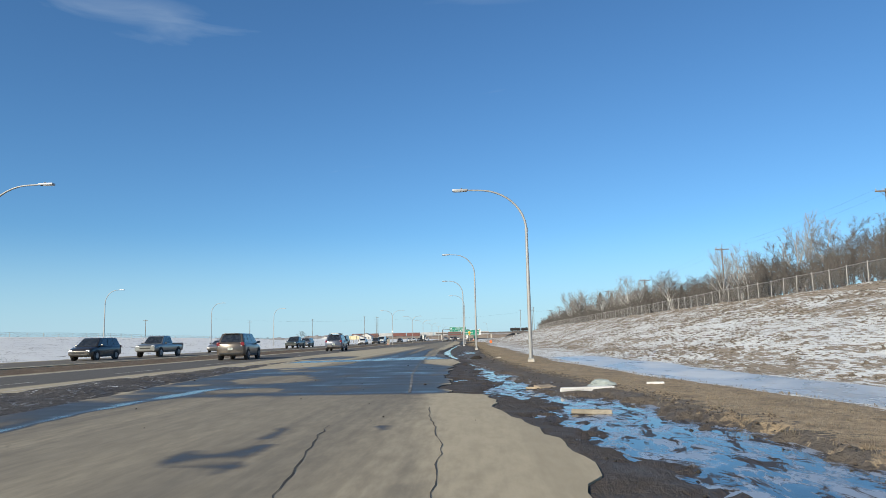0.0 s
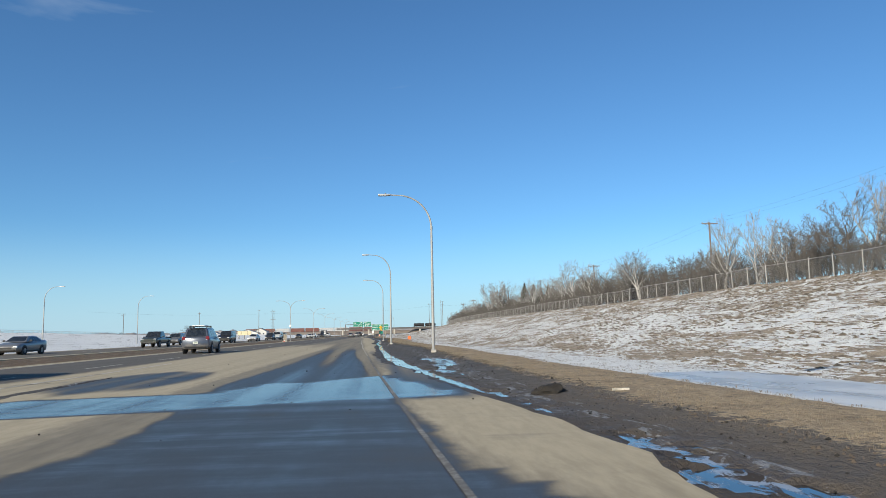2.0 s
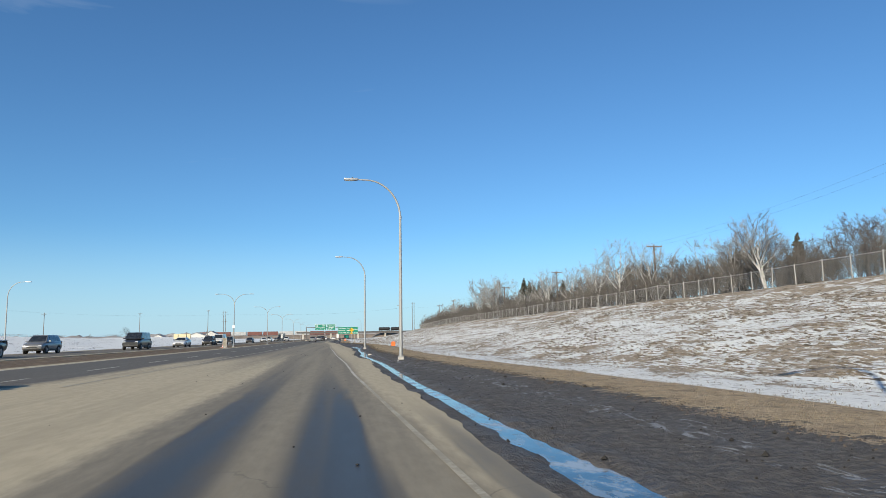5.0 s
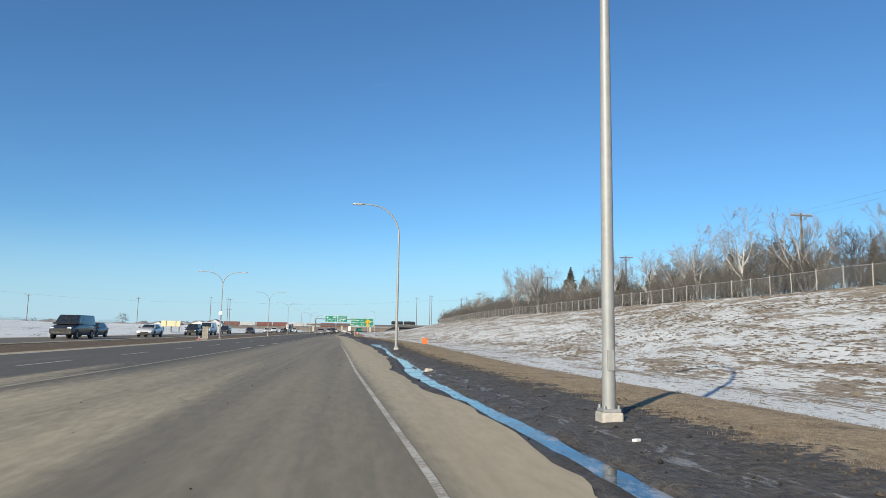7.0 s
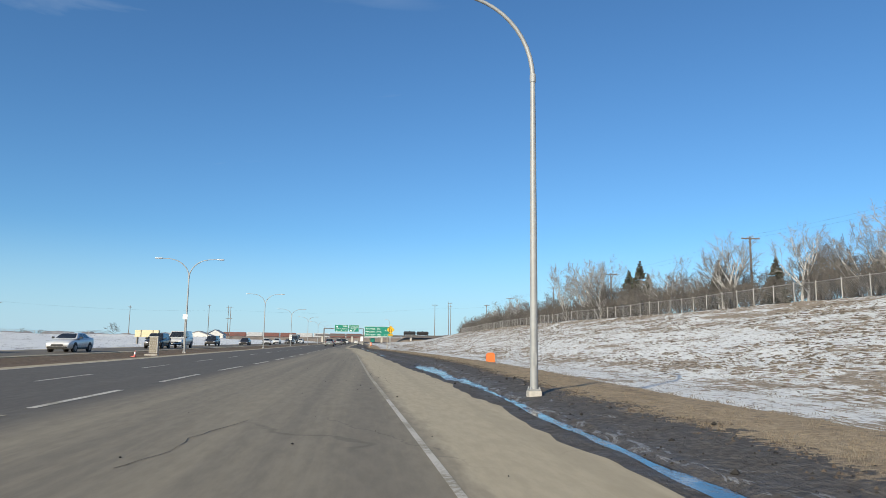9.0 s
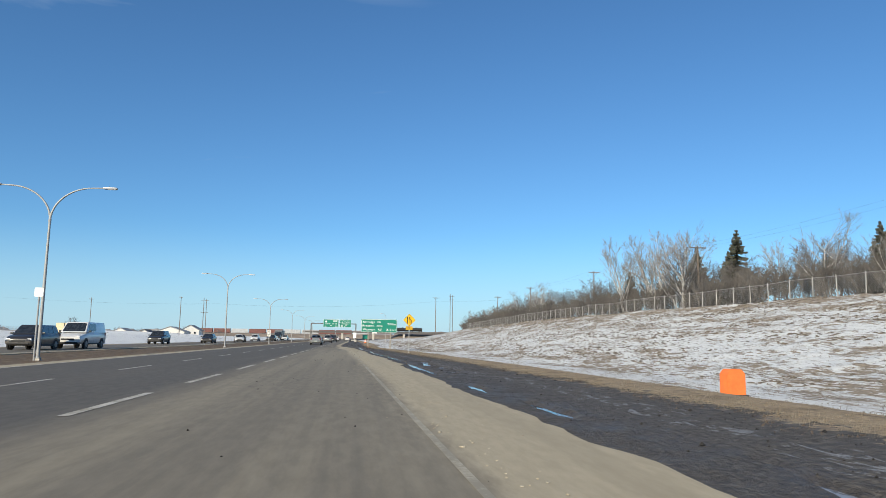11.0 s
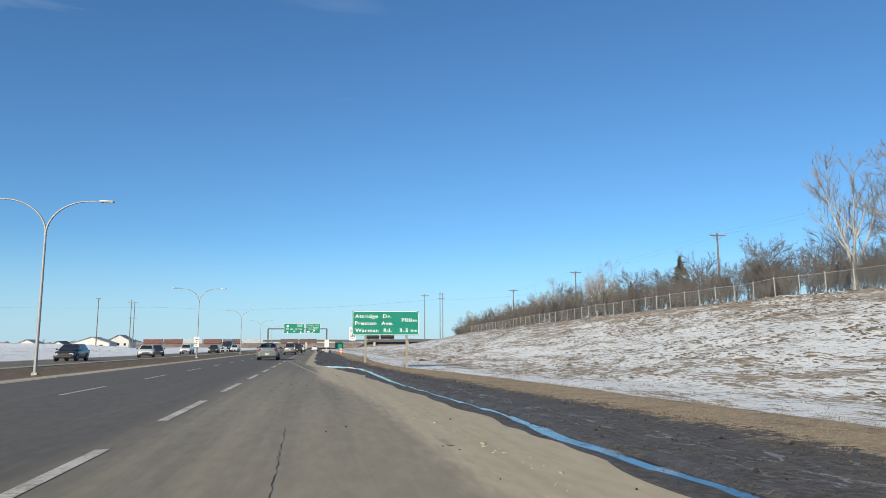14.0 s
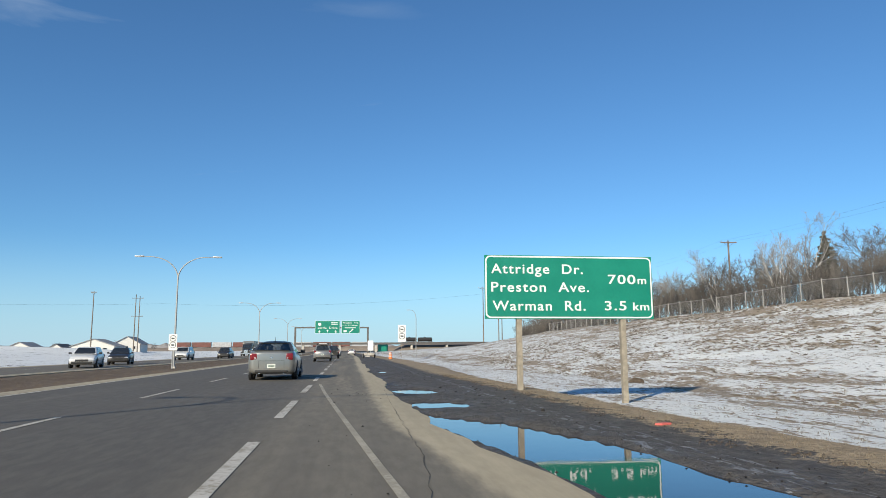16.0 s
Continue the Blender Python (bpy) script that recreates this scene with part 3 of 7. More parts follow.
def land(x, y):
    """Height of the ground beside and below the roads."""
    pe, ge, cx, cz, bz = paved_edge(y), grass_edge(y), crest_x(y), crest_z(y), berm(y)
    worn = 1 - 0.72 * smoothstep(140, 124, y)
    rough = 0.5 * cells(x, y, 0.45, 3) + 0.35 * cells(x, y, 0.19, 4) + 0.4 * cells(x, y * 0.5, 1.3, 5)
    # shoulder
    t = np.clip((x - pe) / np.maximum(ge - pe, 0.5), 0, 1)
    zs = -0.020 + (bz + 0.02) * smoothstep(0.35, 1.0, t)
    zs = zs + worn * ((0.008 + 0.014 * t) * rough + 0.010 * cells(x, y * 0.6, 0.13, 6)) - 0.025 * (1 - worn) * smoothstep(0.0, 0.2, t) * smoothstep(1.0, 0.6, t)
    zs = zs + (WATER_Z - 0.018 - 0.017 * worn - zs) * smoothstep(-0.07, 0.07, pool(x, y))
    # verge, ditch and bank
    ditch = -0.30 - 0.22 * smoothstep(278, 300, y) * smoothstep(380, 330, y)
    low = smoothstep(285, 302, y) * smoothstep(350, 325, y)
    a = smoothstep(0.0, 1.0, (x - ge - 1.4 + 0.9 * low) / (3.4 - 0.6 * low))
    zr = bz * (1 - a) + ditch * a + 0.022 * rough
    toe = ge + 8.0 + 2.0 * low
    s = np.clip((x - toe) / (cx - toe), 0, 1)
    zbank = (cz - ditch) * (0.25 * s * s + 0.75 * s)
    zr = zr + zbank + 0.16 * np.clip(s * 6, 0, 1) * (cells(x, y * 0.45, 2.3, 7) * 0.6 + cells(x, y, 0.8, 8) * 0.35)
    zr = np.where(x > cx, zr + 0.012 * (x - cx), zr)
    z = np.where(x < ge, zs, np.where(x < ge + 0.6, zs * (1 - (x - ge) / 0.6) + zr * (x - ge) / 0.6, zr))
    z = np.where(x < pe - 0.5, -0.09, np.where(x < pe + 0.05, np.minimum(z, -0.014), z))
    # median, the far carriageway and the fields beyond
    med = (x > -14.5) & (x < -8.3)
    zm = -0.02 - 0.18 * np.exp(-((x + 11.4) / 1.8) ** 2) + 0.035 * rough
    z = np.where(med, zm, z)
    z = np.where((x <= -14.5) & (x > -24.4), -0.09, z)
    berm_far = 1.05 * np.exp(-((y - 446) / 13) ** 2) * smoothstep(-36, -47, x) * smoothstep(-110, -95, x)
    far = berm_far + smoothstep(-26.0, -75.0, x) * np.interp(y, [0, 250, 380, 480], [3.4, 2.9, 1.7, 1.3])
    zl = -0.05 - 0.35 * np.exp(-((x + 28.0) / 2.5) ** 2) + far + 0.10 * cells(x, y, 6.0, 9) + 0.03 * rough
    z = np.where(x <= -24.4, zl, z)
    return z


def sheet(name, xs, ys, height, fields, material):
    X, Y = np.meshgrid(np.array(xs, float), np.array(ys, float))
    Z = height(X, Y)
    me = bpy.data.meshes.new(name)
    h, w = X.shape
    i = np.arange(h * w).reshape(h, w)
    f = np.stack([i[:-1, :-1], i[:-1, 1:], i[1:, 1:], i[1:, :-1]], -1).reshape(-1, 4)
    me.from_pydata(np.stack([X, Y, Z], -1).reshape(-1, 3).tolist(), [], f.tolist())
    for key, fn in fields.items():
        at = me.attributes.new(key, "FLOAT", "POINT")
        at.data.foreach_set("value", np.ravel(fn(X, Y) * np.ones_like(X)).astype(np.float32))
    me.materials.append(material)
    me.shade_smooth()
    return new(name, me)


def steps(*spans):
    out = []
    for a, b, d in spans:
        out += list(np.arange(a, b - 1e-6, d))
    return out + [spans[-1][1]]


# ---- ground: one sheet to the horizon ----
gx = steps((-3500, -600, 290), (-600, -200, 40), (-200, -60, 7), (-60, -26, 1.7), (-26, -24, 0.4), (-24, -15, 3), (-15, -8, 0.35), (-8, 1.5, 1.9), (1.5, 14, 0.11), (14, 16, 0.2), (16, 24, 0.4), (24, 40, 0.7), (40, 120, 6), (120, 600, 40), (600, 3500, 290))
gy = steps((-400, 20, 35), (20, 56, 3), (56, 64, 0.42), (64, 97, 0.13), (97, 132, 0.22), (132, 226, 0.42), (226, 242, 0.18), (242, 335, 0.42), (335, 460, 2.5), (460, 900, 20), (900, 4500, 300))


def snow_cover(x, y):
    ge, cx = grass_edge(y), crest_x(y)
    s = np.clip((x - ge - 8) / (cx - ge - 8), 0, 1)
    v = -1.7 + (2.75 - 0.55 * smoothstep(120, 200, y)) * smoothstep(2.0, 3.5, x - ge + 0.55 * cells(x, y * 0.35, 1.6, 33) + 0.3 * cells(x, y * 0.6, 0.6, 34))
    bank = 0.24 - 0.24 * s - 0.30 * np.exp(-((s - 0.06) / 0.06) ** 2) + 0.12 * smoothstep(150, 240, y) - 0.12 * smoothstep(270, 320, y) - 0.36 * smoothstep(0.80, 0.98, s)
    band = -0.16 * np.exp(-((s - 0.15) / 0.07) ** 2) + 0.14 * np.exp(-((s - 0.42) / 0.16) ** 2) - 0.08 * np.exp(-((s - 0.72) / 0.12) ** 2)
    v = np.where(x > ge + 5.5, v * (1 - smoothstep(5.6, 7.6, x - ge)) + (bank + band) * smoothstep(5.6, 7.6, x - ge), v)
    v = np.where(x > cx + 1, -0.05, v)
    v = np.where(x < -24.6, 0.75 * smoothstep(-24.4, -27.5, x) - 0.4 * (1 - smoothstep(-24.4, -26.5, x)), v)
    v = np.where((x >= -24.6) & (x < ge), -2.2, v)
    return v


ground = sheet("ground", gx, gy, land, {
    "grass_side": lambda x, y: np.clip(x - grass_edge(y), -4, 4),
    "soil_side": lambda x, y: np.where(x < -5, np.clip(np.where(x > -20, 1.5, x + 27.0), -2, 2), -2.0),
    "snow_cover": snow_cover,
    "wet_mud": lambda x, y: smoothstep(108, 96, y) * smoothstep(0.4, -0.6, x - grass_edge(y)),
    "dry_mud": lambda x, y: 0.75 * smoothstep(112, 94, y) * smoothstep(-2.2, -0.3, x - grass_edge(y)),
    "wet_ground": lambda x, y: np.where((x < grass_edge(y)) & (x > -5), 0.42 * np.clip(1.0 + 1.0 * pool(x, y), 0.45, 1), 0.0),
}, M_GROUND)
tagged(ground, "snowy prairie ground with dead grass, mud and a grassy bank", "ground", kind="structure")

# ---- roads ----
gore_right = lerp([(30, 6.6), (71, 3.0), (80, 2.0), (88, 1.15), (96, 0.5), (108, -0.25)])
melt_line = lerp([(30, 8.0), (66, 4.6), (71, 4.08), (73, 3.9), (75, 3.84), (78, 3.97)])


wet_left = lerp([(74, 4.6), (75.5, 3.5), (77, 2.3), (80, 1.8), (88, 1.05), (90.5, 1.5), (92, 3.6), (94, 4.2), (96.5, 4.25), (99, 4.1), (103, 3.6), (112, 3.75), (128, 3.65), (145, 3.4), (172, 3.0)])
wet_right = lerp([(74, 9.9), (90, 9.5), (93, 8.1), (97, 7.7), (101, 7.5), (104, 7.1), (115, 6.65), (122, 6.25), (133, 5.9), (150, 5.5), (172, 5.2)])
dry_ridge = lerp([(108, 5.3), (115, 5.2), (120, 5.08), (128, 4.85), (140, 4.6), (172, 4.2)])
soak = lerp([(74.6, -0.3), (75.6, -0.05), (76.5, 0.62), (92, 0.70), (98, 0.74), (112, 0.72), (125, 0.66), (137, 0.46), (150, 0.22), (166, 0.0)])
pool_from = lerp([(0, 97.4), (2, 97.8), (4, 98.2), (4.8, 98.5), (6, 99.0), (8, 99.4), (8.7, 99.6)])
# far edge of the wet band; the bulge near x 7.3 is a car's shade, painted as wet
pool_and_shade_to = lerp([(0, 100.9), (4, 101.7), (4.7, 104.2), (5.5, 104.0), (7.3, 106.0), (7.8, 104.2), (8.2, 102.8), (8.7, 100.2)])


def blot(x, y, cx, cy, rx, ry):
    return smoothstep(1.35, 0.65, np.sqrt(((x - cx) / rx) ** 2 + ((y - cy) / ry) ** 2))


def wetness(x, y):
    inside = smoothstep(-0.22, 0.22, x - wet_left(y)) * smoothstep(-0.22, 0.22, wet_right(y) - x)
    ridge = np.exp(-((x - dry_ridge(y)) / 0.33) ** 2) * smoothstep(106, 117, y) * 0.6
    out = -0.5 + (soak(y) + 0.5 - ridge) * inside
    for cx, cy, rx, ry in ((5.0, 77.95, 0.95, 0.42), (4.25, 82.8, 0.85, 1.75), (4.95, 81.9, 0.55, 0.9), (3.8, 87.7, 0.75, 0.38), (2.9, 90.2, 0.6, 0.4), (2.1, 95.0, 0.7, 0.6)):
        out = out - 1.3 * blot(x + 0.25 * cells(x, y, 0.5, 27), y + 0.3 * cells(x, y, 0.6, 26), cx, cy, rx, ry)
    # wet band across the lane, with a car's shade drawn into its far edge
    band = smoothstep(-0.25, 0.3, np.minimum(y - pool_from(x), pool_and_shade_to(x) - y)) * smoothstep(0.0, 0.7, x) * smoothstep(0.0, 0.3, 8.8 - x)
    out = np.maximum(out, -0.5 + 1.6 * band)
    out = np.maximum(out, -0.5 + 1.05 * blot(x, y, 1.0, 106.5, 1.8, 5.0))
    out = np.maximum(out, -0.5 + 1.5 * np.exp(-((y - 79.3 - 0.1 * (x - 6)) / 0.28) ** 2) * smoothstep(3.6, 4.4, x) * smoothstep(9.4, 8.6, x))
    for cx, cy, rx, ry in ((7.55, 68.8, 0.30, 0.55), (8.05, 68.2, 0.25, 0.5), (8.1, 69.2, 0.26, 0.4), (7.9, 70.4, 0.16, 0.7), (9.2, 71.0, 0.12, 0.5)):
        out = np.maximum(out, -0.5 + 0.98 * blot(x, y, cx, cy, rx, ry))
    damp_sand = smoothstep(-0.1, 0.3, x - right_line(y)) * smoothstep(90, 93, y) * (0.88 * smoothstep(150, 122, y) + 0.12 * smoothstep(112, 99, y))
    out = np.maximum(out, -0.5 + (0.52 + 0.56 * smoothstep(98, 101, y)) * damp_sand)
    brook = np.exp(-((x - melt_line(y)) / (0.10 + 0.07 * smoothstep(70, 77, y))) ** 2) * smoothstep(79.5, 77.5, y)
    mire = smoothstep(0.1, -0.25, x - melt_line(y)) * smoothstep(79, 77, y)
    out = np.maximum(out, -0.5 + 1.02 * mire)
    return np.where(y > 175, -0.6, out + 1.4 * brook)


def sandiness(x, y):
    rl = right_line(y)
    v = -0.55 + 1.35 * smoothstep(-0.25, 0.65, x - rl)
    v = v - 1.05 * smoothstep(278, 296, y) * smoothstep(-0.3, 0.3, x - rl) * (1 - 0.75 * smoothstep(0.8, 0.3, paved_edge(y) - x))
    left = smoothstep(3.6, 2.6, x) * smoothstep(-3.2, -1.6, x) * (1 - 0.35 * smoothstep(132, 150, y) - 0.65 * smoothstep(145, 185, y))
    v = np.maximum(v, -0.55 + 1.25 * left)
    v = np.where((x > rl) & (y < 100), v - 0.75 * np.maximum(smoothstep(74, 79, y), 0.62) * (1 - smoothstep(91, 97, y)), v)
    drift = smoothstep(0.0, 1.6, x - rl + 0.9) * smoothstep(200, 235, y) * (1 - smoothstep(276, 292, y))
    v = np.maximum(v, -0.55 + 1.15 * drift)
    near = (1 - smoothstep(72, 82, y)) * 0.30
    v = np.maximum(v, -0.5 + near)
    v = np.maximum(v, np.where(x < -7.5, 0.3, -1))
    return v


def strip(name, left, right, ys, n, fields, material, top=0.0, drop=0.12):
    """A paved strip with its two skirts, between two lines of the plan."""
    ys = np.array(ys, float)
    t = np.linspace(0, 1, n)
    L, R = left(ys)[:, None], right(ys)[:, None]
    X = L + (R - L) * t
    X = np.concatenate([L, X, R], 1)
    Y = ys[:, None] * np.ones_like(X)
    Z = np.full_like(X, top)
    Z[:, 0] = Z[:, -1] = top - drop
    me = bpy.data.meshes.new(name)
    h, w = X.shape
    i = np.arange(h * w).reshape(h, w)
    f = np.stack([i[:-1, :-1], i[:-1, 1:], i[1:, 1:], i[1:, :-1]], -1).reshape(-1, 4)
    me.from_pydata(np.stack([X, Y, Z], -1).reshape(-1, 3).tolist(), [], f.tolist())
    for key, fn in fields.items():
        at = me.attributes.new(key, "FLOAT", "POINT")
        at.data.foreach_set("value", np.ravel(fn(X, Y)).astype(np.float32))
    me.materials.append(material)
    return new(name, me)


ragged = lambda y: paved_edge(y) + 0.13 * cells(y, y * 0, 3.1, 21) + 0.07 * cells(y, y * 0, 1.3, 22) + 0.06 * cells(y, y * 0, 0.62, 23) - smoothstep(92, 84, y) * (0.28 * np.maximum(cells(y, y * 0, 0.8, 24), 0) + 0.10 * cells(y, y * 0, 0.45, 25))
road = strip("road", lambda y: -8.3 + 0 * y, ragged, steps((-400, 56, 12), (56, 335, 0.3), (335, 460, 2), (460, 1400, 47)), 62, {"wet": wetness, "sand": sandiness, "lengthwise": lambda x, y: smoothstep(96, 103, y), "dusty": lambda x, y: smoothstep(-0.7, 0.5, x) * (1 - 0.45 * smoothstep(270, 296, y)) * (1 + 0.45 * smoothstep(236, 248, y) * smoothstep(272, 262, y) * smoothstep(0.4, 2.2, x))}, M_ROAD)
tagged(road, "worn grey asphalt carriageway, part wet, part sandy", "road", kind="structure")
far_road = strip("road_opposite", lambda y: -24.4 + 0 * y, lambda y: -14.5 + 0 * y, steps((-400, 60, 12), (60, 460, 3), (460, 1400, 47)), 24,
                 {"wet": lambda x, y: -0.6 + 0 * x, "sand": lambda x, y: np.where((x > -15.6) | (x < -23), 0.2, -0.6), "lengthwise": lambda x, y: 1.0 + 0 * x, "dusty": lambda x, y: 0.3 + 0 * x}, M_ROAD)
tagged(far_road, "grey asphalt carriageway for oncoming traffic", "road", kind="structure")

# ---- standing melt water beside the road ----
def water_end(y):
    e = np.maximum(brook_right(y) + 0.35, np.where((y > 107) & (y < 122), ice_right(y) + 0.4, 0))
    e = np.maximum(e, np.where((y > 226) & (y < 242), 7.8, 0))
    e = np.maximum(e, np.where((y > 98) & (y < 108), 9.95, 0))
    e = np.maximum(e, np.where((y > 163) & (y < 176), 7.6, 0))
    e = np.where(y > 302.15, 4.2, e)
    return np.maximum(e, paved_edge(y) + 0.3)


for y0, y1, icy in ((52, 96.5, 0.95), (96.6, 214, 0.7), (214, 290.5, 0.55), (290.5, 302.1, 0.0), (302.2, 306, 0.0), (306.4, 310.4, 0.0), (310.8, 313.4, 0.0), (316, 319, 0.0), (323.5, 329.5, 0.0), (334, 338, 0.0)):
    ys = steps((y0, y1, 1.0))
    w = strip("puddle", lambda y: paved_edge(y) + 0.02, lambda y: water_end(y), ys, 24, {"ice": lambda x, y, k=icy: np.where((y > 107.5) & (y < 126), np.where(x < 8.75, 0.6, 0.92), np.where(((y > 186) & (y < 214)) | ((y > 227) & (y < 241)), 0.86, k))}, M_WATER, WATER_Z, 0.0)
    tagged(w, "shallow melt water on the muddy shoulder" if icy < 0.3 else "half-frozen melt water on the muddy shoulder", "puddle", kind="structure")

def ice_material():
    k = Net("ditch_ice")
    n = k.noise(k.position((0.5, 0.22, 1.0)), 1.0, 5.0, 0.6, 0.4)
    fine = k.noise(k.position((2.0, 0.7, 1.0)), 2.0, 5.0, 0.65)
    col = k.mix(k.step(n, 0.40, 0.62), (0.44, 0.49, 0.53), (0.66, 0.69, 0.70))
    col = k.mix(k.math("MULTIPLY", k.step(fine, 0.58, 0.70), 0.5), col, (0.36, 0.31, 0.24))
    k.bump(fine, 0.10, 0.01)
    return k.set(Base_Color=col, Roughness=k.span(n, 0.4, 0.6, 0.24, 0.55), Specular_IOR_Level=0.6)


ice = strip("ditch_ice", lambda y: grass_edge(y) + 3.5, lambda y: grass_edge(y) + 7.0 + 0.8 * cells(y, y * 0, 5.0, 29), steps((60, 108, 1.0)), 6, {}, ice_material(), -0.245, 0.0)
tagged(ice, "pale frozen melt water lying in the ditch", "ice", kind="structure")

# ---- painted lines ----


def line(name, mid, y0, y1, width, label, dash=0.0, gap=0.0, mat=None):
    bm = bmesh.new()
    y = y0
    while y < y1:
        e = min(y + dash, y1) if dash else min(y + 4.0, y1)
        s = [y + (e - y) * k / 4 for k in range(5)]
        rows = [[bm.verts.new((float(mid(v)) + q * width / 2, v, 0.006)) for q in (-1, 1)] for v in s]
        for a, b in zip(rows, rows[1:]):
            bm.faces.new((a[0], a[1], b[1], b[0]))
        y = e + gap
    bmesh.ops.remove_doubles(bm, verts=bm.verts, dist=1e-4)
    ob = part(name, bm, mat or M_LINE)
    return tagged(ob, label, "road marking", kind="structure")


line("edge_line", right_line, 76.6, 122, 0.065, "faint wet white line along the merging lane", mat=M_WETLINE)
line("edge_line", right_line, 122, 138, 0.07, "dirty worn white line along the merging lane", mat=M_FADED)
line("edge_line", right_line, 138, 188, 0.075, "worn solid white line along the merging lane")
line("edge_line", right_line, 188, 232, 0.085, "faded solid white line along the ending lane", mat=M_FADED)
line("edge_line", right_line, 233, 276, 0.085, "remains of a white line under drifted sand", 1.1, 2.9, mat=M_FADED)
line("edge_line", right_line, 278, 312, 0.085, "faded solid white line along the ending lane", mat=M_FADED)
lane_x = lerp([(180, -0.72), (198, -0.64), (206, -0.42), (214, -0.28), (235, -0.12), (270, 0.0), (300, 0.08), (420, 0.1)])
line("lane_line", lane_x, 186.0, 420, 0.155, "worn white dashed lane line", 4.1, 3.04)
line("lane_line", lambda y: -3.66, 71.2, 420, 0.12, "worn white dashed lane line", 3.8, 4.9)
line("edge_line", lambda y: -7.4, 40, 600, 0.14, "pale solid edge line beside the median")
line("edge_line", lambda y: -1.5, 40, 118, 0.14, "pale solid edge line beside the gore")
line("gore_line", lambda y: float(lerp([(118, -1.2), (150, -1.0), (185, -0.6)])(y)), 140, 185, 0.12, "pale solid line between the lanes", mat=M_FADED)
line("edge_line", lambda y: -15.2, 40, 600, 0.14, "pale solid edge line beside the median")
line("edge_line", lambda y: -23.4, 40, 600, 0.14, "pale solid edge line of the far carriageway")
line("lane_line", lambda y: -19.3, 40, 600, 0.12, "worn white dashed lane line", 3.6, 5.1)


# cracks in the asphalt
M_CRACK = plain("open_crack", (0.06, 0.053, 0.046), 0.95, 0.0, 0.3, 8.0)


def road_crack(pts, width, seed, wander=0.05):
    rnd = random.Random(seed)
    way = []
    for (x0, y0), (x1, y1) in zip(pts, pts[1:]):
        n = max(2, int(math.hypot(x1 - x0, y1 - y0) / rnd.uniform(0.14, 0.3)))
        way += [(x0 + (x1 - x0) * k / n + rnd.gauss(0, 0.45) * wander, y0 + (y1 - y0) * k / n) for k in range(n)]
    bm = bmesh.new()
    rows = []
    for x, y in way:
        w = width * rnd.uniform(0.06, 0.55)
        rows.append((bm.verts.new((x - w / 2, y, 0.0045)), bm.verts.new((x + w / 2, y, 0.0045))))
    for a, c in zip(rows, rows[1:]):
        bm.faces.new((a[0], a[1], c[1], c[0]))
    return tagged(part("road_crack", bm, M_CRACK), "narrow dark crack in the worn asphalt", "crack", kind="structure")


road_crack([(2.28, 308.3), (2.12, 303.0), (2.03, 298.3), (1.99, 296.0), (1.89, 294.6), (1.83, 293.6), (1.9, 288.0)], 0.022, 1, 0.03)
road_crack([(5.05, 198.1), (5.04, 196.5), (5.16, 195.7), (5.14, 194.8), (5.2, 192.5)], 0.016, 2, 0.02)
road_crack([(2.32, 180.7), (2.53, 181.6), (2.51, 182.6), (2.91, 184.7)], 0.03, 3, 0.04)
road_crack([(6.9, 79.5), (6.59, 81.7), (6.28, 84.0), (6.11, 86.8), (5.73, 90.3)], 0.035, 4, 0.04)
road_crack([(8.45, 71.2), (8.5, 70.3), (8.7, 68.8), (8.9, 67.3), (9.0, 65.5)], 0.035, 5, 0.04)
road_crack([(9.6, 73.4), (9.7, 72.1), (10.0, 69.4), (10.1, 66.0)], 0.03, 6, 0.03)
road_crack([(1.80, 249.0), (1.84, 252.4), (1.88, 256.0), (1.90, 259.7), (1.84, 263.5)], 0.022, 31, 0.03)
road_crack([(8.85, 71.8), (8.95, 71.4), (9.2, 70.9)], 0.03, 7, 0.07)


# gore between the ramp and the carriageway
def gore_mesh():
    ys = np.array(steps((30, 108, 0.5)))
    left = np.interp(ys, [30, 80, 108], [-1.2, -0.9, -0.3])
    right = gore_right(ys)
    t = np.linspace(0, 1, 18)
    X = left[:, None] + (right - left)[:, None] * t
    Y = ys[:, None] * np.ones_like(X)
    dome = np.sin(np.pi * t) ** 0.6
    Z = -0.02 + dome * (0.25 + 0.75 * smoothstep(98, 84, Y)) * (0.13 + 0.08 * cells(X, Y, 1.1, 31) + 0.07 * cells(X, Y, 0.5, 32))
    me = bpy.data.meshes.new("gore")
    h, w = X.shape
    i = np.arange(h * w).reshape(h, w)
    f = np.stack([i[:-1, :-1], i[:-1, 1:], i[1:, 1:], i[1:, :-1]], -1).reshape(-1, 4)
    me.from_pydata(np.stack([X, Y, Z], -1).reshape(-1, 3).tolist(), [], f.tolist())
    for key, v in (("grass_side", -1.0), ("soil_side", -2.0), ("snow_cover", -1.0), ("wet_ground", 0.12)):
        at = me.attributes.new(key, "FLOAT", "POINT")
        at.data.foreach_set("value", np.full(h * w, v, np.float32))
    me.materials.append(M_GROUND)
    me.shade_smooth()
    return tagged(new("gore", me), "muddy gore with dirty slush between ramp and carriageway", "verge", kind="structure")


gore_mesh()


def up(x, y):
    return float(land(np.array([[float(x)]]), np.array([[float(y)]]))[0, 0])


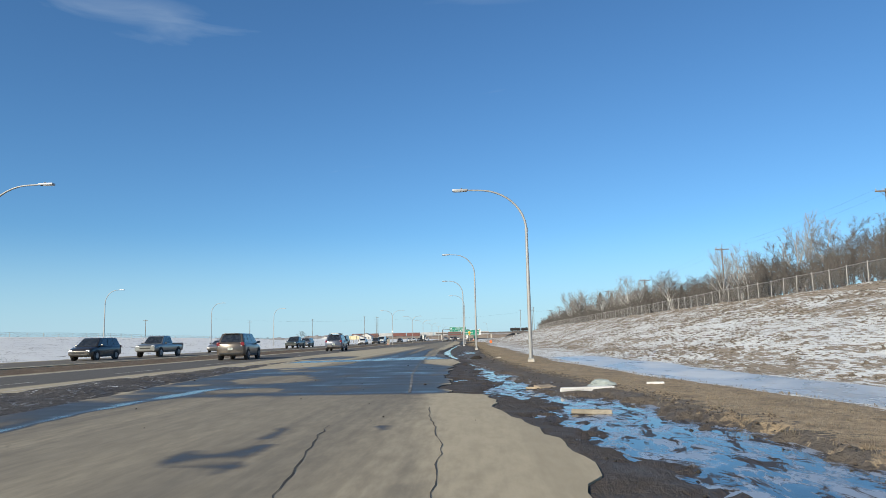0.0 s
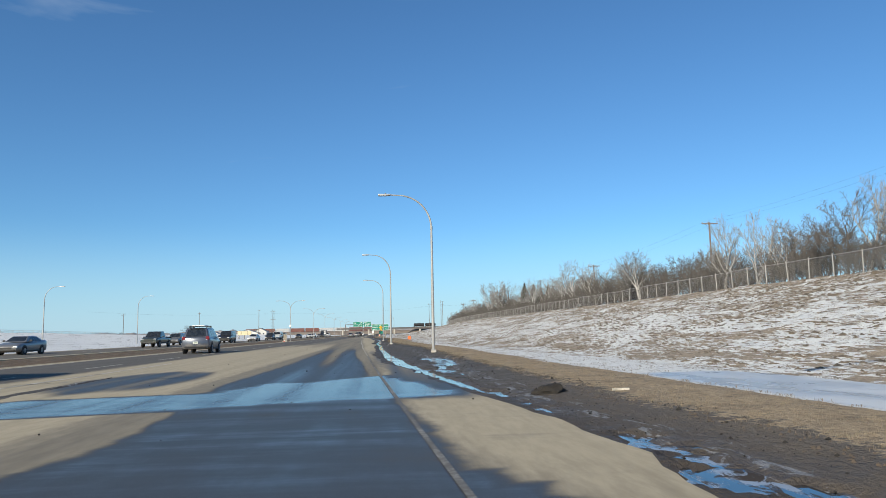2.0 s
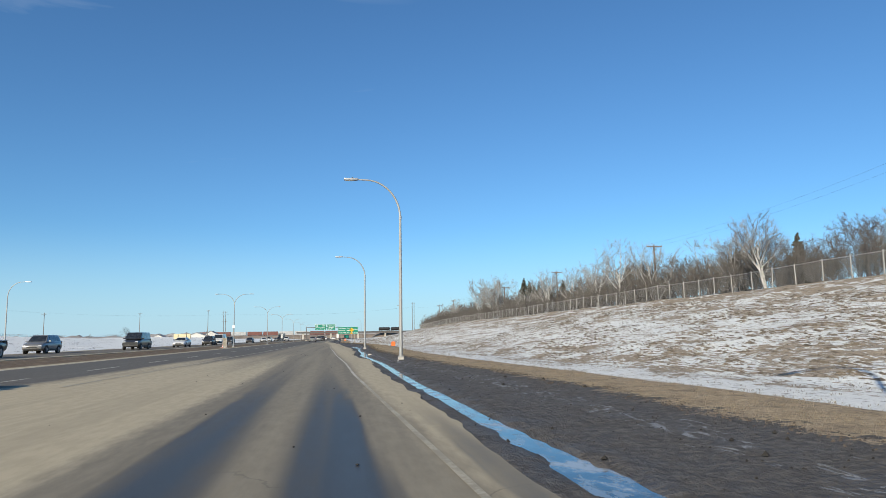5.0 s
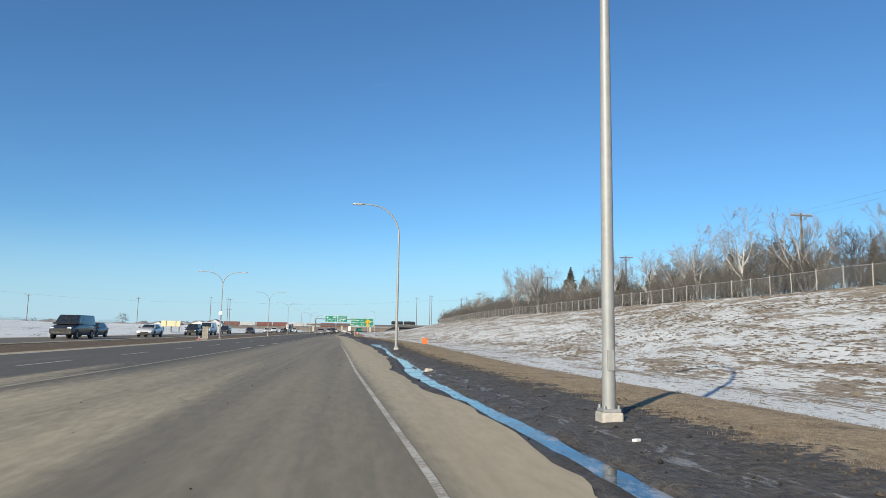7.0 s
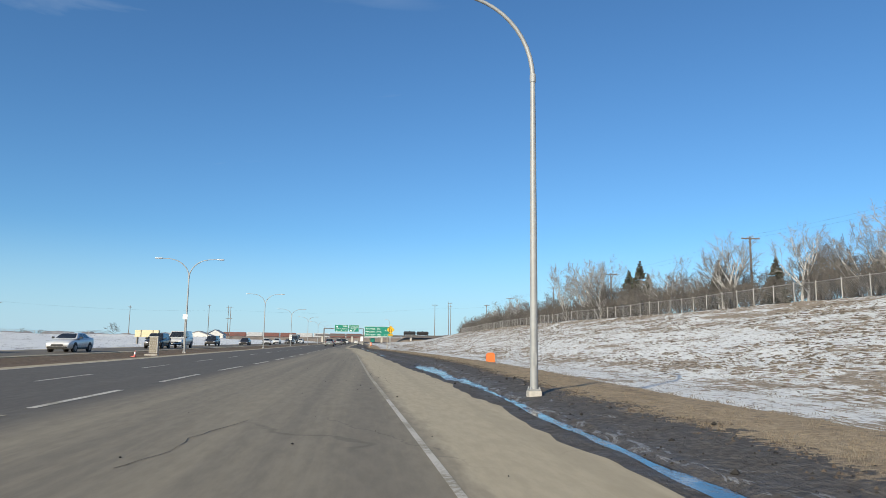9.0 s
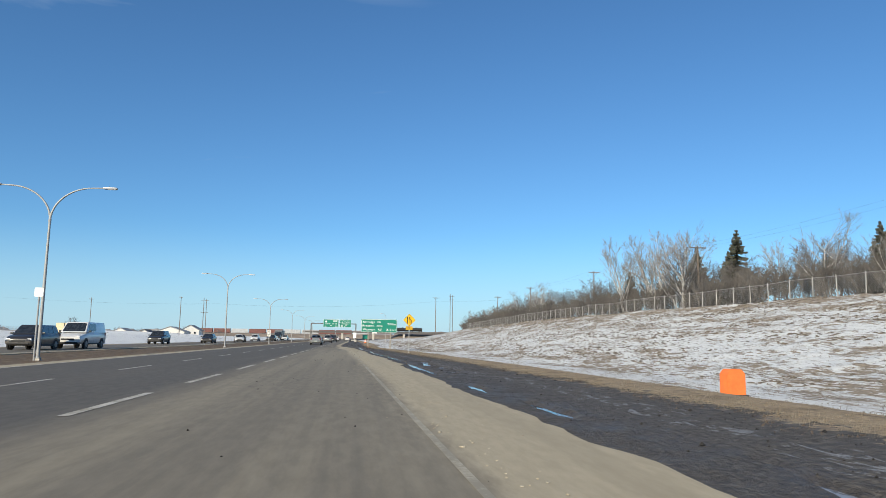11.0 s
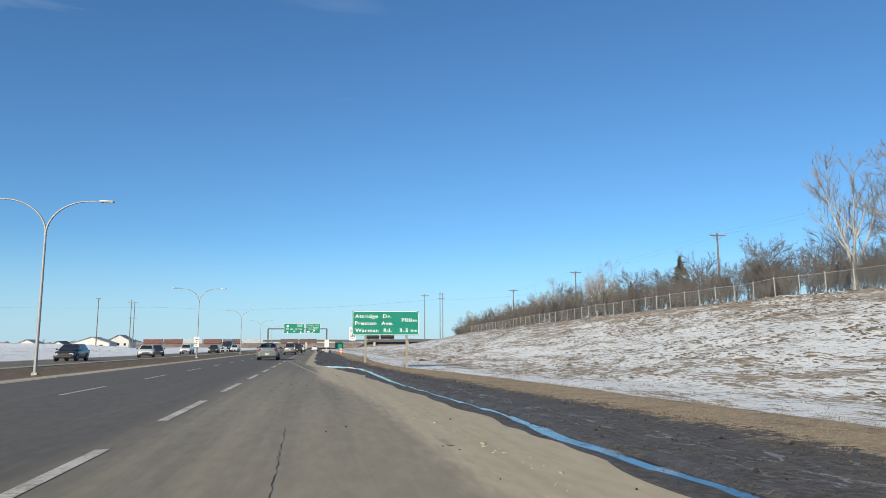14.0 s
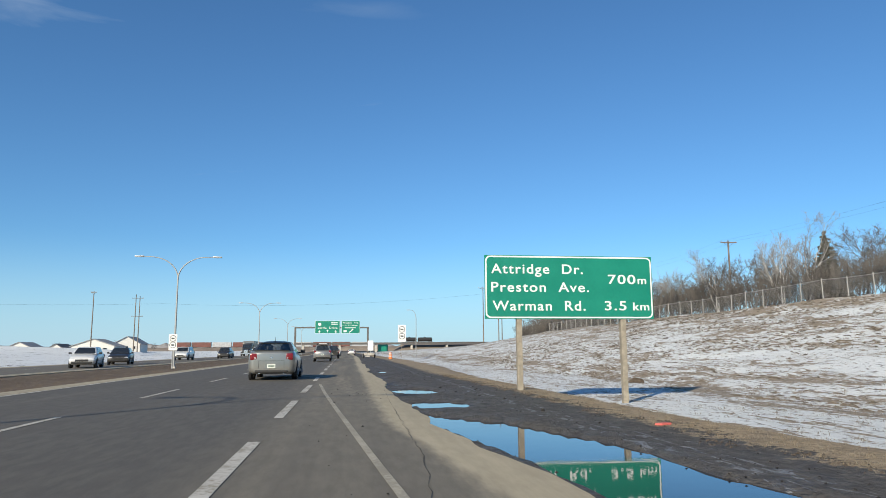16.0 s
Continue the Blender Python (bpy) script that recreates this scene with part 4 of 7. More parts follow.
def ridge(name, x0, x1, y, depth, high, uneven, label, category, seed, material, kind="structure", taper=60):
    """A long low rise with an uneven crest."""
    xs = np.arange(x0, x1, 3.0)
    t = np.linspace(0, 1, 9)
    X, T = np.meshgrid(xs, t)
    ends = smoothstep(0, taper, X - x0) * smoothstep(0, taper, x1 - X)
    Y = y + depth * T
    Z = -0.5 + (high + 0.5) * ends * np.sin(np.pi * np.clip(T * 1.1, 0, 1)) * (1 + uneven * (0.6 * cells(X, Y, 21.0, seed) + 0.4 * cells(X, Y, 6.0, seed + 1)))
    me = bpy.data.meshes.new(name)
    h, w = X.shape
    i = np.arange(h * w).reshape(h, w)
    f = np.stack([i[:-1, :-1], i[:-1, 1:], i[1:, 1:], i[1:, :-1]], -1).reshape(-1, 4)
    me.from_pydata(np.stack([X, Y, Z], -1).reshape(-1, 3).tolist(), [], f.tolist())
    me.materials.append(material)
    return tagged(new(name, me), label, category, kind=kind)


# far woods: distance haze is mixed into the base colour as a paler grey
M_HAZEWOOD = plain("hazy_bare_woods", (0.26, 0.25, 0.25), 0.95, 0.0, 0.2, 0.08)
M_FARSOIL = plain("far_dry_grass", (0.24, 0.198, 0.16), 0.95, 0.0, 0.25, 0.12)
ridge("far_woods", -900, 700, 1150, 30, 7.5, 0.7, "low line of bare woods on the horizon", "woods", 71, M_HAZEWOOD, "stuff")
ridge("embankment", -50, 420, 812, 26, 4.6, 0.12, "dry grass embankment behind the overpass", "embankment", 75, M_FARSOIL)

ridge("rail_embankment", -420, 460, 880, 40, 4.45, 0.02, "low dry embankment carrying the railway", "embankment", 77, M_FARSOIL)
ridge("hill", 34, 260, 792, 60, 7.5, 0.03, "dry grass rise beside the overpass", "hill", 79, M_FARSOIL, taper=14)

# ---- lamp posts ----


def arm_points(side, h, reach, bend, z0=0.0):
    """From the top of the straight shaft round a bow to the lamp head."""
    out = []
    for k in range(13):
        a = k / 12 * math.pi / 2
        out.append((side * reach * 0.80 * (1 - math.cos(a)), 0, h - bend + bend * math.sin(a)))
    out.append((side * reach, 0, h + 0.02))
    return out


def lamp_head(parent, x, z, side):
    bm = bmesh.new()
    box(bm, (x + side * 0.30, 0, z), (0.66, 0.26, 0.09), 0.03)
    box(bm, (x + side * 0.05, 0, z + 0.01), (0.22, 0.12, 0.11), 0.03)
    hd = smooth(part("lamp_head", bm, M_HEAD, parent))
    bm = bmesh.new()
    box(bm, (x + side * 0.38, 0, z - 0.052), (0.40, 0.20, 0.02), 0.006)
    part("lens", bm, M_LENS, hd, "flat clear lens")
    bm = bmesh.new()
    tube(bm, [(x + side * 0.22, 0, z + 0.04), (x + side * 0.22, 0, z + 0.10)], 0.035, 8)
    part("photocell", bm, M_DARKSTEEL, hd)


def street_lamp(x, y, z, h=8.7, arms=(-1,), reach=2.2, turn=0.0, base=True, label="tall galvanised street lamp with a curved arm"):
    r = root("street_lamp", (x, y, z), turn)
    bend = 1.85 if len(arms) == 1 else 1.75
    bm = bmesh.new()
    tube(bm, [(0, 0, 0.12 if base else -0.3), (0, 0, 3.5), (0, 0, h - bend)], [0.086, 0.076, 0.056], 12)
    smooth(part("shaft", bm, M_STEEL, r))
    if base:
        bm = bmesh.new()
        box(bm, (0, 0, -0.02), (0.28, 0.28, 0.26), 0.03)
        part("footing", bm, M_CONCRETE, r, "square concrete footing")
        bm = bmesh.new()
        box(bm, (0, 0, 0.13), (0.235, 0.235, 0.035), 0.008)
        for a in (-1, 1):
            for b in (-1, 1):
                tube(bm, [(0.092 * a, 0.092 * b, 0.10), (0.092 * a, 0.092 * b, 0.19)], 0.016, 6)
        part("base_plate", bm, M_STEEL, r)
    bm = bmesh.new()
    box(bm, (0, -0.082, 0.75), (0.09, 0.03, 0.26), 0.008)
    part("hand_hole", bm, M_STEEL, r)
    for s in arms:
        bm = bmesh.new()
        pts = arm_points(s, h, reach, bend)
        tube(bm, pts, [0.054 - 0.020 * k / (len(pts) - 1) for k in range(len(pts))], 10)
        smooth(part("arm", bm, M_STEEL, r))
        lamp_head(r, s * reach, h + 0.02, s)
    bm = bmesh.new()
    tube(bm, [(0, 0, h - bend - 0.08), (0, 0, h - bend + 0.10)], 0.068, 12)
    part("collar", bm, M_STEEL, r)
    return tagged(r, label, "street lamp")


for x, y, z, h, reach in ((12.66, 92.45, 0.05, 7.6, 2.6), (10.22, 125.4, 0.15, 8.68, 2.3), (8.48, 155.2, 0.15, 8.68, 2.1), (8.0, 188.75, 0.12, 8.75, 2.2)):
    tagged(street_lamp(x, y, up(x, y), h, (-1,), reach), group="lamps along the shoulder")
for x, y, reach in ((-11.64, 241.4, 2.5), (-11.1, 290.7, 2.5), (-12.0, 345.5, 2.7), (-12.0, 400.0, 2.6), (-12.0, 455.0, 2.6), (-12.0, 510.0, 2.6)):
    tagged(street_lamp(x, y, up(x, y), 8.75, (-1, 1), reach, label="galvanised median lamp post with two curved arms"), group="median lamps")
tagged(street_lamp(-11.9, 92.0, up(-11.9, 92), 8.6, (1,), 2.6), group="median lamps")
for x, y in ((-39.1, 152.2), (-38.5, 187.9), (-34.5, 213.6)):
    tagged(street_lamp(x, y, up(x, y), 8.4 - up(x, y), (1,), 2.0, base=False, label="galvanised street lamp with one arm in the snow"), group="lamps beyond the far carriageway")

tagged(street_lamp(15.0, 424, up(15.0, 424), 8.9 - up(15.0, 424), (-1,), 1.2, base=False, label="slim grey street lamp beside the exit"), group="lamps along the shoulder")

# ---- chain-link fence on top of the bank ----


def fence():
    r = root("fence")
    post_me = None
    y = 60.0
    tops = []
    n = 0
    while y < 420:
        x = float(crest_x(y)) + 0.06 * math.sin(y * 0.7)
        z = up(x, y)
        tops.append((x, y, z + 1.42))
        if post_me is None:
            bm = bmesh.new()
            tube(bm, [(0, 0, -0.35), (0, 0, 1.5)], 0.038, 6)
            bmesh.ops.create_cone(bm, cap_ends=True, segments=6, radius1=0.05, radius2=0.01, depth=0.06, matrix=Matrix.Translation((0, 0, 1.52)))
            ob = part("post", bm, M_WIRE, r)
            post_me = ob.data
        else:
            ob = new("post", post_me)
            ob.parent = r
        rnd = random.Random(n)
        ob.matrix_basis = pose(x, y, z, rnd.uniform(-1.5, 1.5), rnd.uniform(-2, 2), 0)
        y += 2.75
        n += 1
    bm = bmesh.new()
    tube(bm, tops, 0.021, 4)
    part("top_rail", bm, M_WIRE, r)
    # woven wire, two crossing sets
    vs, fs = [], []
    w = 0.006
    step = 0.16
    for (x0, y0, z0), (x1, y1, z1) in zip(tops, tops[1:]):
        k = int((y1 - y0) / step)
        for i in range(k):
            for s in (1, -1):
                a, b = i / k, (i + 1.0 * s * 8) / k
                ya, yb = y0 + (y1 - y0) * a, y0 + (y1 - y0) * b
                za, zb = z0 - 1.38 + (z1 - z0) * a, z0 + (z1 - z0) * b
                i0 = len(vs)
                vs += [(x0, ya - w, za), (x0, ya + w, za), (x0, yb + w, zb), (x0, yb - w, zb)]
                fs.append((i0, i0 + 1, i0 + 2, i0 + 3))
    me = bpy.data.meshes.new("wire_mesh")
    me.from_pydata(vs, [], fs)
    me.materials.append(M_WIRE)
    ob = new("wire_mesh", me)
    ob.parent = r
    ob["kind"] = "stuff"
    return tagged(r, "grey chain-link fence with steel posts along the bank", "fence")


fence()

# ---- trees ----


def limb(segs, p, d, length, r, depth, rng, spread, up_pull, cuts):
    n = 4 if depth > 1 else 2 if depth else 1
    pts, rad = [p.copy()], [r]
    for k in range(n):
        d = (d + Vector((rng.uniform(-1, 1), rng.uniform(-1, 1), rng.uniform(-0.6, 1.0))) * 0.16 + Vector((0, 0, up_pull))).normalized()
        p = p + d * (length / n)
        pts.append(p.copy())
        rad.append(r * (1 - 0.72 * (k + 1) / n))
    segs.append((pts, rad, depth))
    if depth == 0:
        return
    for _ in range(cuts[depth]):
        t = rng.uniform(0.28, 1.0)
        k = min(int(t * n), n - 1)
        f = t * n - k
        q = pts[k].lerp(pts[k + 1], f)
        axis = (pts[k + 1] - pts[k]).normalized()
        u, v = frame_at(axis)
        a = rng.uniform(0, math.tau)
        side = u * math.cos(a) + v * math.sin(a)
        wider = spread * (1.35 if depth == 1 else 1.0)
        nd = (axis * math.cos(wider) + side * math.sin(wider) * rng.uniform(0.7, 1.3)).normalized()
        limb(segs, q, nd, length * rng.uniform(0.42, 0.68) * (1.15 - 0.4 * t) * (0.72 if depth == 1 else 1.0), max(rad[k] * 0.55, 0.006), depth - 1, rng, spread, up_pull, cuts)


def mesh_limbs(name, segs, pick, sides, material, least):
    vs, fs = [], []
    for pts, rad, depth in segs:
        if not pick(depth):
            continue
        n = sides if depth > 1 else 3
        i0 = len(vs)
        if depth == 0:
            u, v = frame_at(pts[-1] - pts[0])
            r = max(rad[0], least) * 1.25
            for k in range(3):
                a = k * math.tau / 3
                q = pts[0] + r * (math.cos(a) * u + math.sin(a) * v)
                vs.append((q.x, q.y, q.z))
            vs.append(tuple(pts[-1]))
            fs += [(i0, i0 + 1, i0 + 3), (i0 + 1, i0 + 2, i0 + 3), (i0 + 2, i0, i0 + 3)]
            continue
        for i, p in enumerate(pts):
            d = pts[min(i + 1, len(pts) - 1)] - pts[max(i - 1, 0)]
            u, v = frame_at(d)
            r = max(rad[i], least)
            for k in range(n):
                a = k * math.tau / n
                q = p + r * (math.cos(a) * u + math.sin(a) * v)
                vs.append((q.x, q.y, q.z))
        for i in range(len(pts) - 1):
            for k in range(n):
                fs.append((i0 + i * n + k, i0 + i * n + (k + 1) % n, i0 + (i + 1) * n + (k + 1) % n, i0 + (i + 1) * n + k))
    me = bpy.data.meshes.new(name)
    me.from_pydata(vs, [], fs)
    me.materials.append(material)
    return me


def bare_tree(seed, h, spread=0.6, up_pull=0.10, cuts=(0, 7, 8), bark=None, twig=None, thick=0.020, stems=1, limbs=7, wide=0.75):
    """A short bole, long rising limbs, and a haze of twigs."""
    rng = random.Random(seed)
    segs = []
    for s in range(stems):
        lean = Vector((rng.uniform(-1, 1), rng.uniform(-1, 1), 0)) * (0.10 if stems == 1 else 0.45)
        p = Vector((rng.uniform(-0.3, 0.3), rng.uniform(-0.3, 0.3), 0)) * (stems > 1) + Vector((0, 0, -0.3))
        d = (Vector((0, 0, 1)) + lean).normalized()
        pts, rad = [p.copy()], [h * thick]
        n = 6
        for k in range(n):
            d = (d + Vector((rng.uniform(-1, 1), rng.uniform(-1, 1), 0.4)) * 0.12).normalized()
            p = p + d * h * 0.62 / n
            pts.append(p.copy())
            rad.append(h * thick * (1 - 0.75 * (k + 1) / n))
        segs.append((pts, rad, 3))
        for q in range(limbs):
            t = 0.30 + 0.70 * (q + rng.random()) / limbs
            k = min(int(t * n), n - 1)
            o = pts[k].lerp(pts[k + 1], t * n - k)
            a = q * 2.4 + rng.uniform(-0.5, 0.5)
            nd = Vector((math.cos(a) * wide, math.sin(a) * wide, 1.0 - 0.35 * (1 - t))).normalized()
            limb(segs, o, nd, h * rng.uniform(0.34, 0.5) * (1.15 - 0.35 * t), max(rad[k] * 0.6, 0.02), 2, rng, spread, up_pull, cuts)
    r = root("bare_tree")
    for nm, pick, mat, least in (("trunk", lambda d: d >= 2, bark or M_BARK, 0.018), ("crown", lambda d: d < 2, twig or M_TWIG, 0.009)):
        ob = new(nm, mesh_limbs(nm, segs, pick, 6, mat, least))
        ob.parent = r
    return tagged(r, "leafless pale-barked tree behind the chain-link fence", "tree")


def spruce(seed, h):
    rng = random.Random(seed)
    r = root("spruce_tree")
    bm = bmesh.new()
    tube(bm, [(0, 0, -0.3), (0, 0, h * 0.5), (0, 0, h)], [h * 0.018, h * 0.011, 0.01], 6)
    part("trunk", bm, M_BRUSH, r)
    vs, fs = [], []
    z = h * 0.06
    while z < h * 0.99:
        t = z / h
        reach = h * 0.30 * (1 - t) ** 0.9 + 0.08
        for _ in range(13):
            a = rng.uniform(0, math.tau)
            L = reach * rng.uniform(0.6, 1.12)
            d = Vector((math.cos(a), math.sin(a), -0.22 - 0.2 * (1 - t)))
            side = Vector((-math.sin(a), math.cos(a), 0))
            p = Vector((0, 0, z + rng.uniform(-0.1, 0.1)))
            for k in range(5):
                f0 = k / 5
                c = p + d * L * (f0 + 0.22) + Vector((0, 0, 0.25 * L * f0 * f0))
                for s in (-1, 1):
                    tip = c + side * s * L * 0.26 * (1.1 - f0) + d * L * 0.16 + Vector((0, 0, rng.uniform(-0.14, 0.05)))
                    b0 = p + d * L * f0
                    i0 = len(vs)
                    for q in (b0 + Vector((0, 0, 0.03)), c + Vector((0, 0, 0.05)), tip, b0 + side * s * L * 0.10 + Vector((0, 0, -0.10))):
                        vs.append(tuple(q))
                    fs.append((i0, i0 + 1, i0 + 2, i0 + 3))
        z += h * 0.034 + 0.02
    me = bpy.data.meshes.new("crown")
    me.from_pydata(vs, [], fs)
    me.materials.append(M_SPRUCE)
    ob = new("crown", me)
    ob.parent = r
    return tagged(r, "dark green spruce among bare trees on the bank", "tree")


def thicket(seed, h):
    """A many-stemmed leafless shrub."""
    rng = random.Random(seed)
    segs = []
    for _ in range(13):
        a = rng.uniform(0, math.tau)
        lean = Vector((math.cos(a), math.sin(a), 0)) * rng.uniform(0.1, 0.7)
        limb(segs, Vector((rng.uniform(-1.2, 1.2), rng.uniform(-1.2, 1.2), -0.2)), (Vector((0, 0, 1)) + lean).normalized(), h * rng.uniform(0.55, 0.85), 0.030, 2, rng, 0.6, 0.08, (0, 9, 8))
    r = root("bare_shrub")
    for nm, pick, mat, least in (("trunk", lambda d: d >= 2, M_BRUSH, 0.012), ("crown", lambda d: d < 2, M_BRUSH, 0.010)):
        ob = new(nm, mesh_limbs(nm, segs, pick, 4, mat, least))
        ob.parent = r
        ob["kind"] = "stuff"
    return tagged(r, "dense brown leafless shrub behind the fence", "shrub")


def put(proto, used, x, y, scale, turn):
    m = pose(x, y, up(x, y) - 0.05, 0, 0, turn)
    if proto not in used:
        used.add(proto)
        ob = proto
        ob.matrix_basis = m
    else:
        ob = copy_thing(proto, m)
    ob.scale = (scale, scale, scale)
    return ob


used = set()
TREES = [bare_tree(11, 8.5, 0.6, 0.08, (0, 12, 8), thick=0.019, stems=2, limbs=6), bare_tree(12, 8.5, 0.55, 0.12, (0, 13, 9), wide=0.65, thick=0.020, limbs=8), bare_tree(13, 8.5, 0.65, 0.06, (0, 12, 9), wide=0.9, thick=0.018, stems=2, limbs=5), bare_tree(14, 8.5, 0.6, 0.1, (0, 11, 8), stems=3, thick=0.015, limbs=5), bare_tree(15, 8.5, 0.55, 0.14, (0, 12, 8), stems=2, thick=0.017, limbs=6, wide=0.55)]
DARK = [bare_tree(21, 6.5, 0.7, 0.05, (0, 14, 9), M_BRUSH, M_BRUSH, 0.018, limbs=9, wide=1.0), bare_tree(22, 7.0, 0.65, 0.06, (0, 14, 9), M_BRUSH, M_BRUSH, 0.018, limbs=9, wide=0.9), bare_tree(23, 6.5, 0.75, 0.03, (0, 14, 9), M_BRUSH, M_BRUSH, 0.013, limbs=6, wide=1.1, stems=2)]
for ob in DARK:
    tagged(ob, "round-crowned brown leafless tree behind the fence", "tree")
SHRUBS = [thicket(31, 3.4), thicket(32, 3.0), thicket(33, 3.8)]
SPRUCES = [spruce(41, 7.5), spruce(42, 6.5)]
rng = random.Random(5)
brush_height = lerp([(60, 1.15), (110, 1.15), (135, 1.25), (150, 1.0), (190, 1.15), (240, 1.1), (285, 1.2), (310, 1.2), (345, 1.3), (420, 1.2), (520, 0.9)])
y = 78.0
while y < 480:
    cx = float(crest_x(y))
    t = float(brush_height(y))
    for k in range(2 + (rng.random() < 0.5)):
        put(rng.choice(SHRUBS), used, cx + rng.uniform(2.2, 5) + k * rng.uniform(1, 4.5), y + rng.uniform(-1.6, 1.6), rng.uniform(0.7, 1.1) * t, rng.uniform(0, 360))
    if rng.random() < 0.25:
        put(rng.choice(TREES), used, cx + rng.uniform(5, 14), y + rng.uniform(-1.5, 1.5), rng.uniform(0.5, 0.8) * t, rng.uniform(0, 360))
    for _ in range(2 if y < 330 else 1):
        put(rng.choice(DARK), used, cx + rng.uniform(4, 18), y + rng.uniform(-1.5, 1.5), rng.uniform(0.62, 0.98) * t, rng.uniform(0, 360))
    y += 3.2
for x, y, top in ((42.5, 134.4, 13.4), (43, 145, 11), (43.5, 151, 12.3), (42.5, 155.3, 12.8), (42, 177, 11.8), (43, 183, 12), (43, 200, 12.8), (42, 207.5, 13.5), (44, 213, 13), (43, 218.5, 13.5), (43, 231, 12.7), (42, 241.5, 13.6), (43.5, 246, 12.6), (42.5, 257, 12.2), (43, 265, 11), (42.5, 282, 14.6), (43.5, 285.2, 15.2), (43, 289, 16.4), (44, 292.7, 15.5), (42.5, 298.7, 15.6), (43, 345.6, 13), (44, 351, 13), (43, 362, 12.5), (44, 375, 12)):
    put(rng.choice(TREES), used, x, y, (top - 4.7) / 8.5, rng.uniform(0, 360))
for x, y, s in ((71.0, 212.5, 1.6), (62.5, 216, 1.0), (47.5, 190, 0.75), (49.0, 222, 0.9), (50, 246, 1.0), (46, 252, 0.8), (52, 262, 1.2), (57, 306, 1.65), (57, 296.8, 1.4), (48.6, 280.4, 1.3), (85, 399, 2.2), (50, 352, 0.9)):
    put(rng.choice(SPRUCES), used, x, y, s, rng.uniform(0, 360))

# ---- utility poles and wires on the bank ----


def utility_pole(x, y, top, arms=((-0.25, 2.0),), double=False, label="weathered timber utility pole with a crossarm"):
    z = up(x, y)
    r = root("utility_pole", (x, y, z))
    h = top - z
    for k, dx in enumerate((0.0, 0.9) if double else (0.0,)):
        bm = bmesh.new()
        tube(bm, [(dx, 0, -0.5), (dx, 0, h * (0.97 if k else 1.0))], [0.14, 0.09], 8)
        smooth(part("shaft", bm, M_WOODPOLE, r))
    for dz, w in arms:
        bm = bmesh.new()
        box(bm, (0.45 if double else 0, -0.13, h + dz), (w, 0.10, 0.12), 0.01)
        arm = part("crossarm", bm, M_WOODPOLE, r)
        for q in (-0.46, -0.16, 0.16, 0.46):
            bm = bmesh.new()
            tube(bm, [(q * w + (0.45 if double else 0), -0.13, h + dz + 0.05), (q * w + (0.45 if double else 0), -0.13, h + dz + 0.22)], [0.035, 0.028], 6)
            part("insulator", bm, M_CONCRETE, arm)
        if not double:
            for s in (-1, 1):
                bm = bmesh.new()
                tube(bm, [(s * w * 0.3, -0.12, h + dz - 0.04), (0, -0.12, h + dz - 0.55)], 0.018, 4)
                part("brace", bm, M_DARKSTEEL, r)
    return tagged(r, label, "utility pole")


POLE_Y = (122.5, 166.3, 201.5, 240.5, 281.0, 322.6, 363.0, 402.0)
POLE_X = lerp([(122, 45.8), (166, 46.9), (201, 43.7), (240, 43.8), (281, 44.0), (322.6, 46.3), (363, 45.4), (402, 46.0)])
POLE_TOP = lerp([(122, 12.9), (166, 13.4), (201, 11.7), (240, 12.1), (281, 12.3), (322.6, 13.3), (363, 13.4), (402, 13.5)])
for y in POLE_Y:
    tagged(utility_pole(float(POLE_X(y)), y, float(POLE_TOP(y)) + 0.2), group="utility poles on the bank")


def cable(name, pts, label, parent=None, r=0.0055, sag=0.5):
    bm = bmesh.new()
    way = [Vector(pts[0])]
    for a, b in zip(pts, pts[1:]):
        a, b = Vector(a), Vector(b)
        way += [a.lerp(b, k / 8) - Vector((0, 0, sag * 4 * (k / 8) * (1 - k / 8))) for k in range(1, 9)]
    tube(bm, way, r, 3, False)
    return tagged(part(name, bm, M_BLACK), label, "cable")


for q in (-0.9, 0.9):
    cable("overhead_wire", [(float(POLE_X(y)) + q, y - 0.13, float(POLE_TOP(y)) + 0.15) for y in POLE_Y], "thin dark overhead wire strung between timber poles")
cable("overhead_wire", [(-140, 455, 15), (-44, 470, 13), (36, 458, 15), (90, 440, 20)], "thin dark wire crossing over the road", r=0.013, sag=1.5)
tagged(utility_pole(34.2, 452.9, 16.3, ((-0.4, 2.4),)), group="distant utility poles")
tagged(utility_pole(42.2, 471.9, 18.6, ((-0.8, 2.0), (-2.2, 2.0)), True), group="distant utility poles")
tagged(utility_pole(-48.3, 462.9, 14.7, ((-0.9, 2.6), (-5.2, 2.6)), True), group="distant utility poles")
tagged(utility_pole(-52.6, 447.3, 14.1, ((-0.2, 1.2),)), group="distant utility poles")
tagged(utility_pole(-84.0, 456.0, 13.7, ((-0.6, 1.6),)), group="distant utility poles")
tagged(utility_pole(-95, 380, 11.0, ((-0.5, 1.8),)), group="distant utility poles")
tagged(utility_pole(-120, 330, 11.0, ((-0.5, 1.8),)), group="distant utility poles")

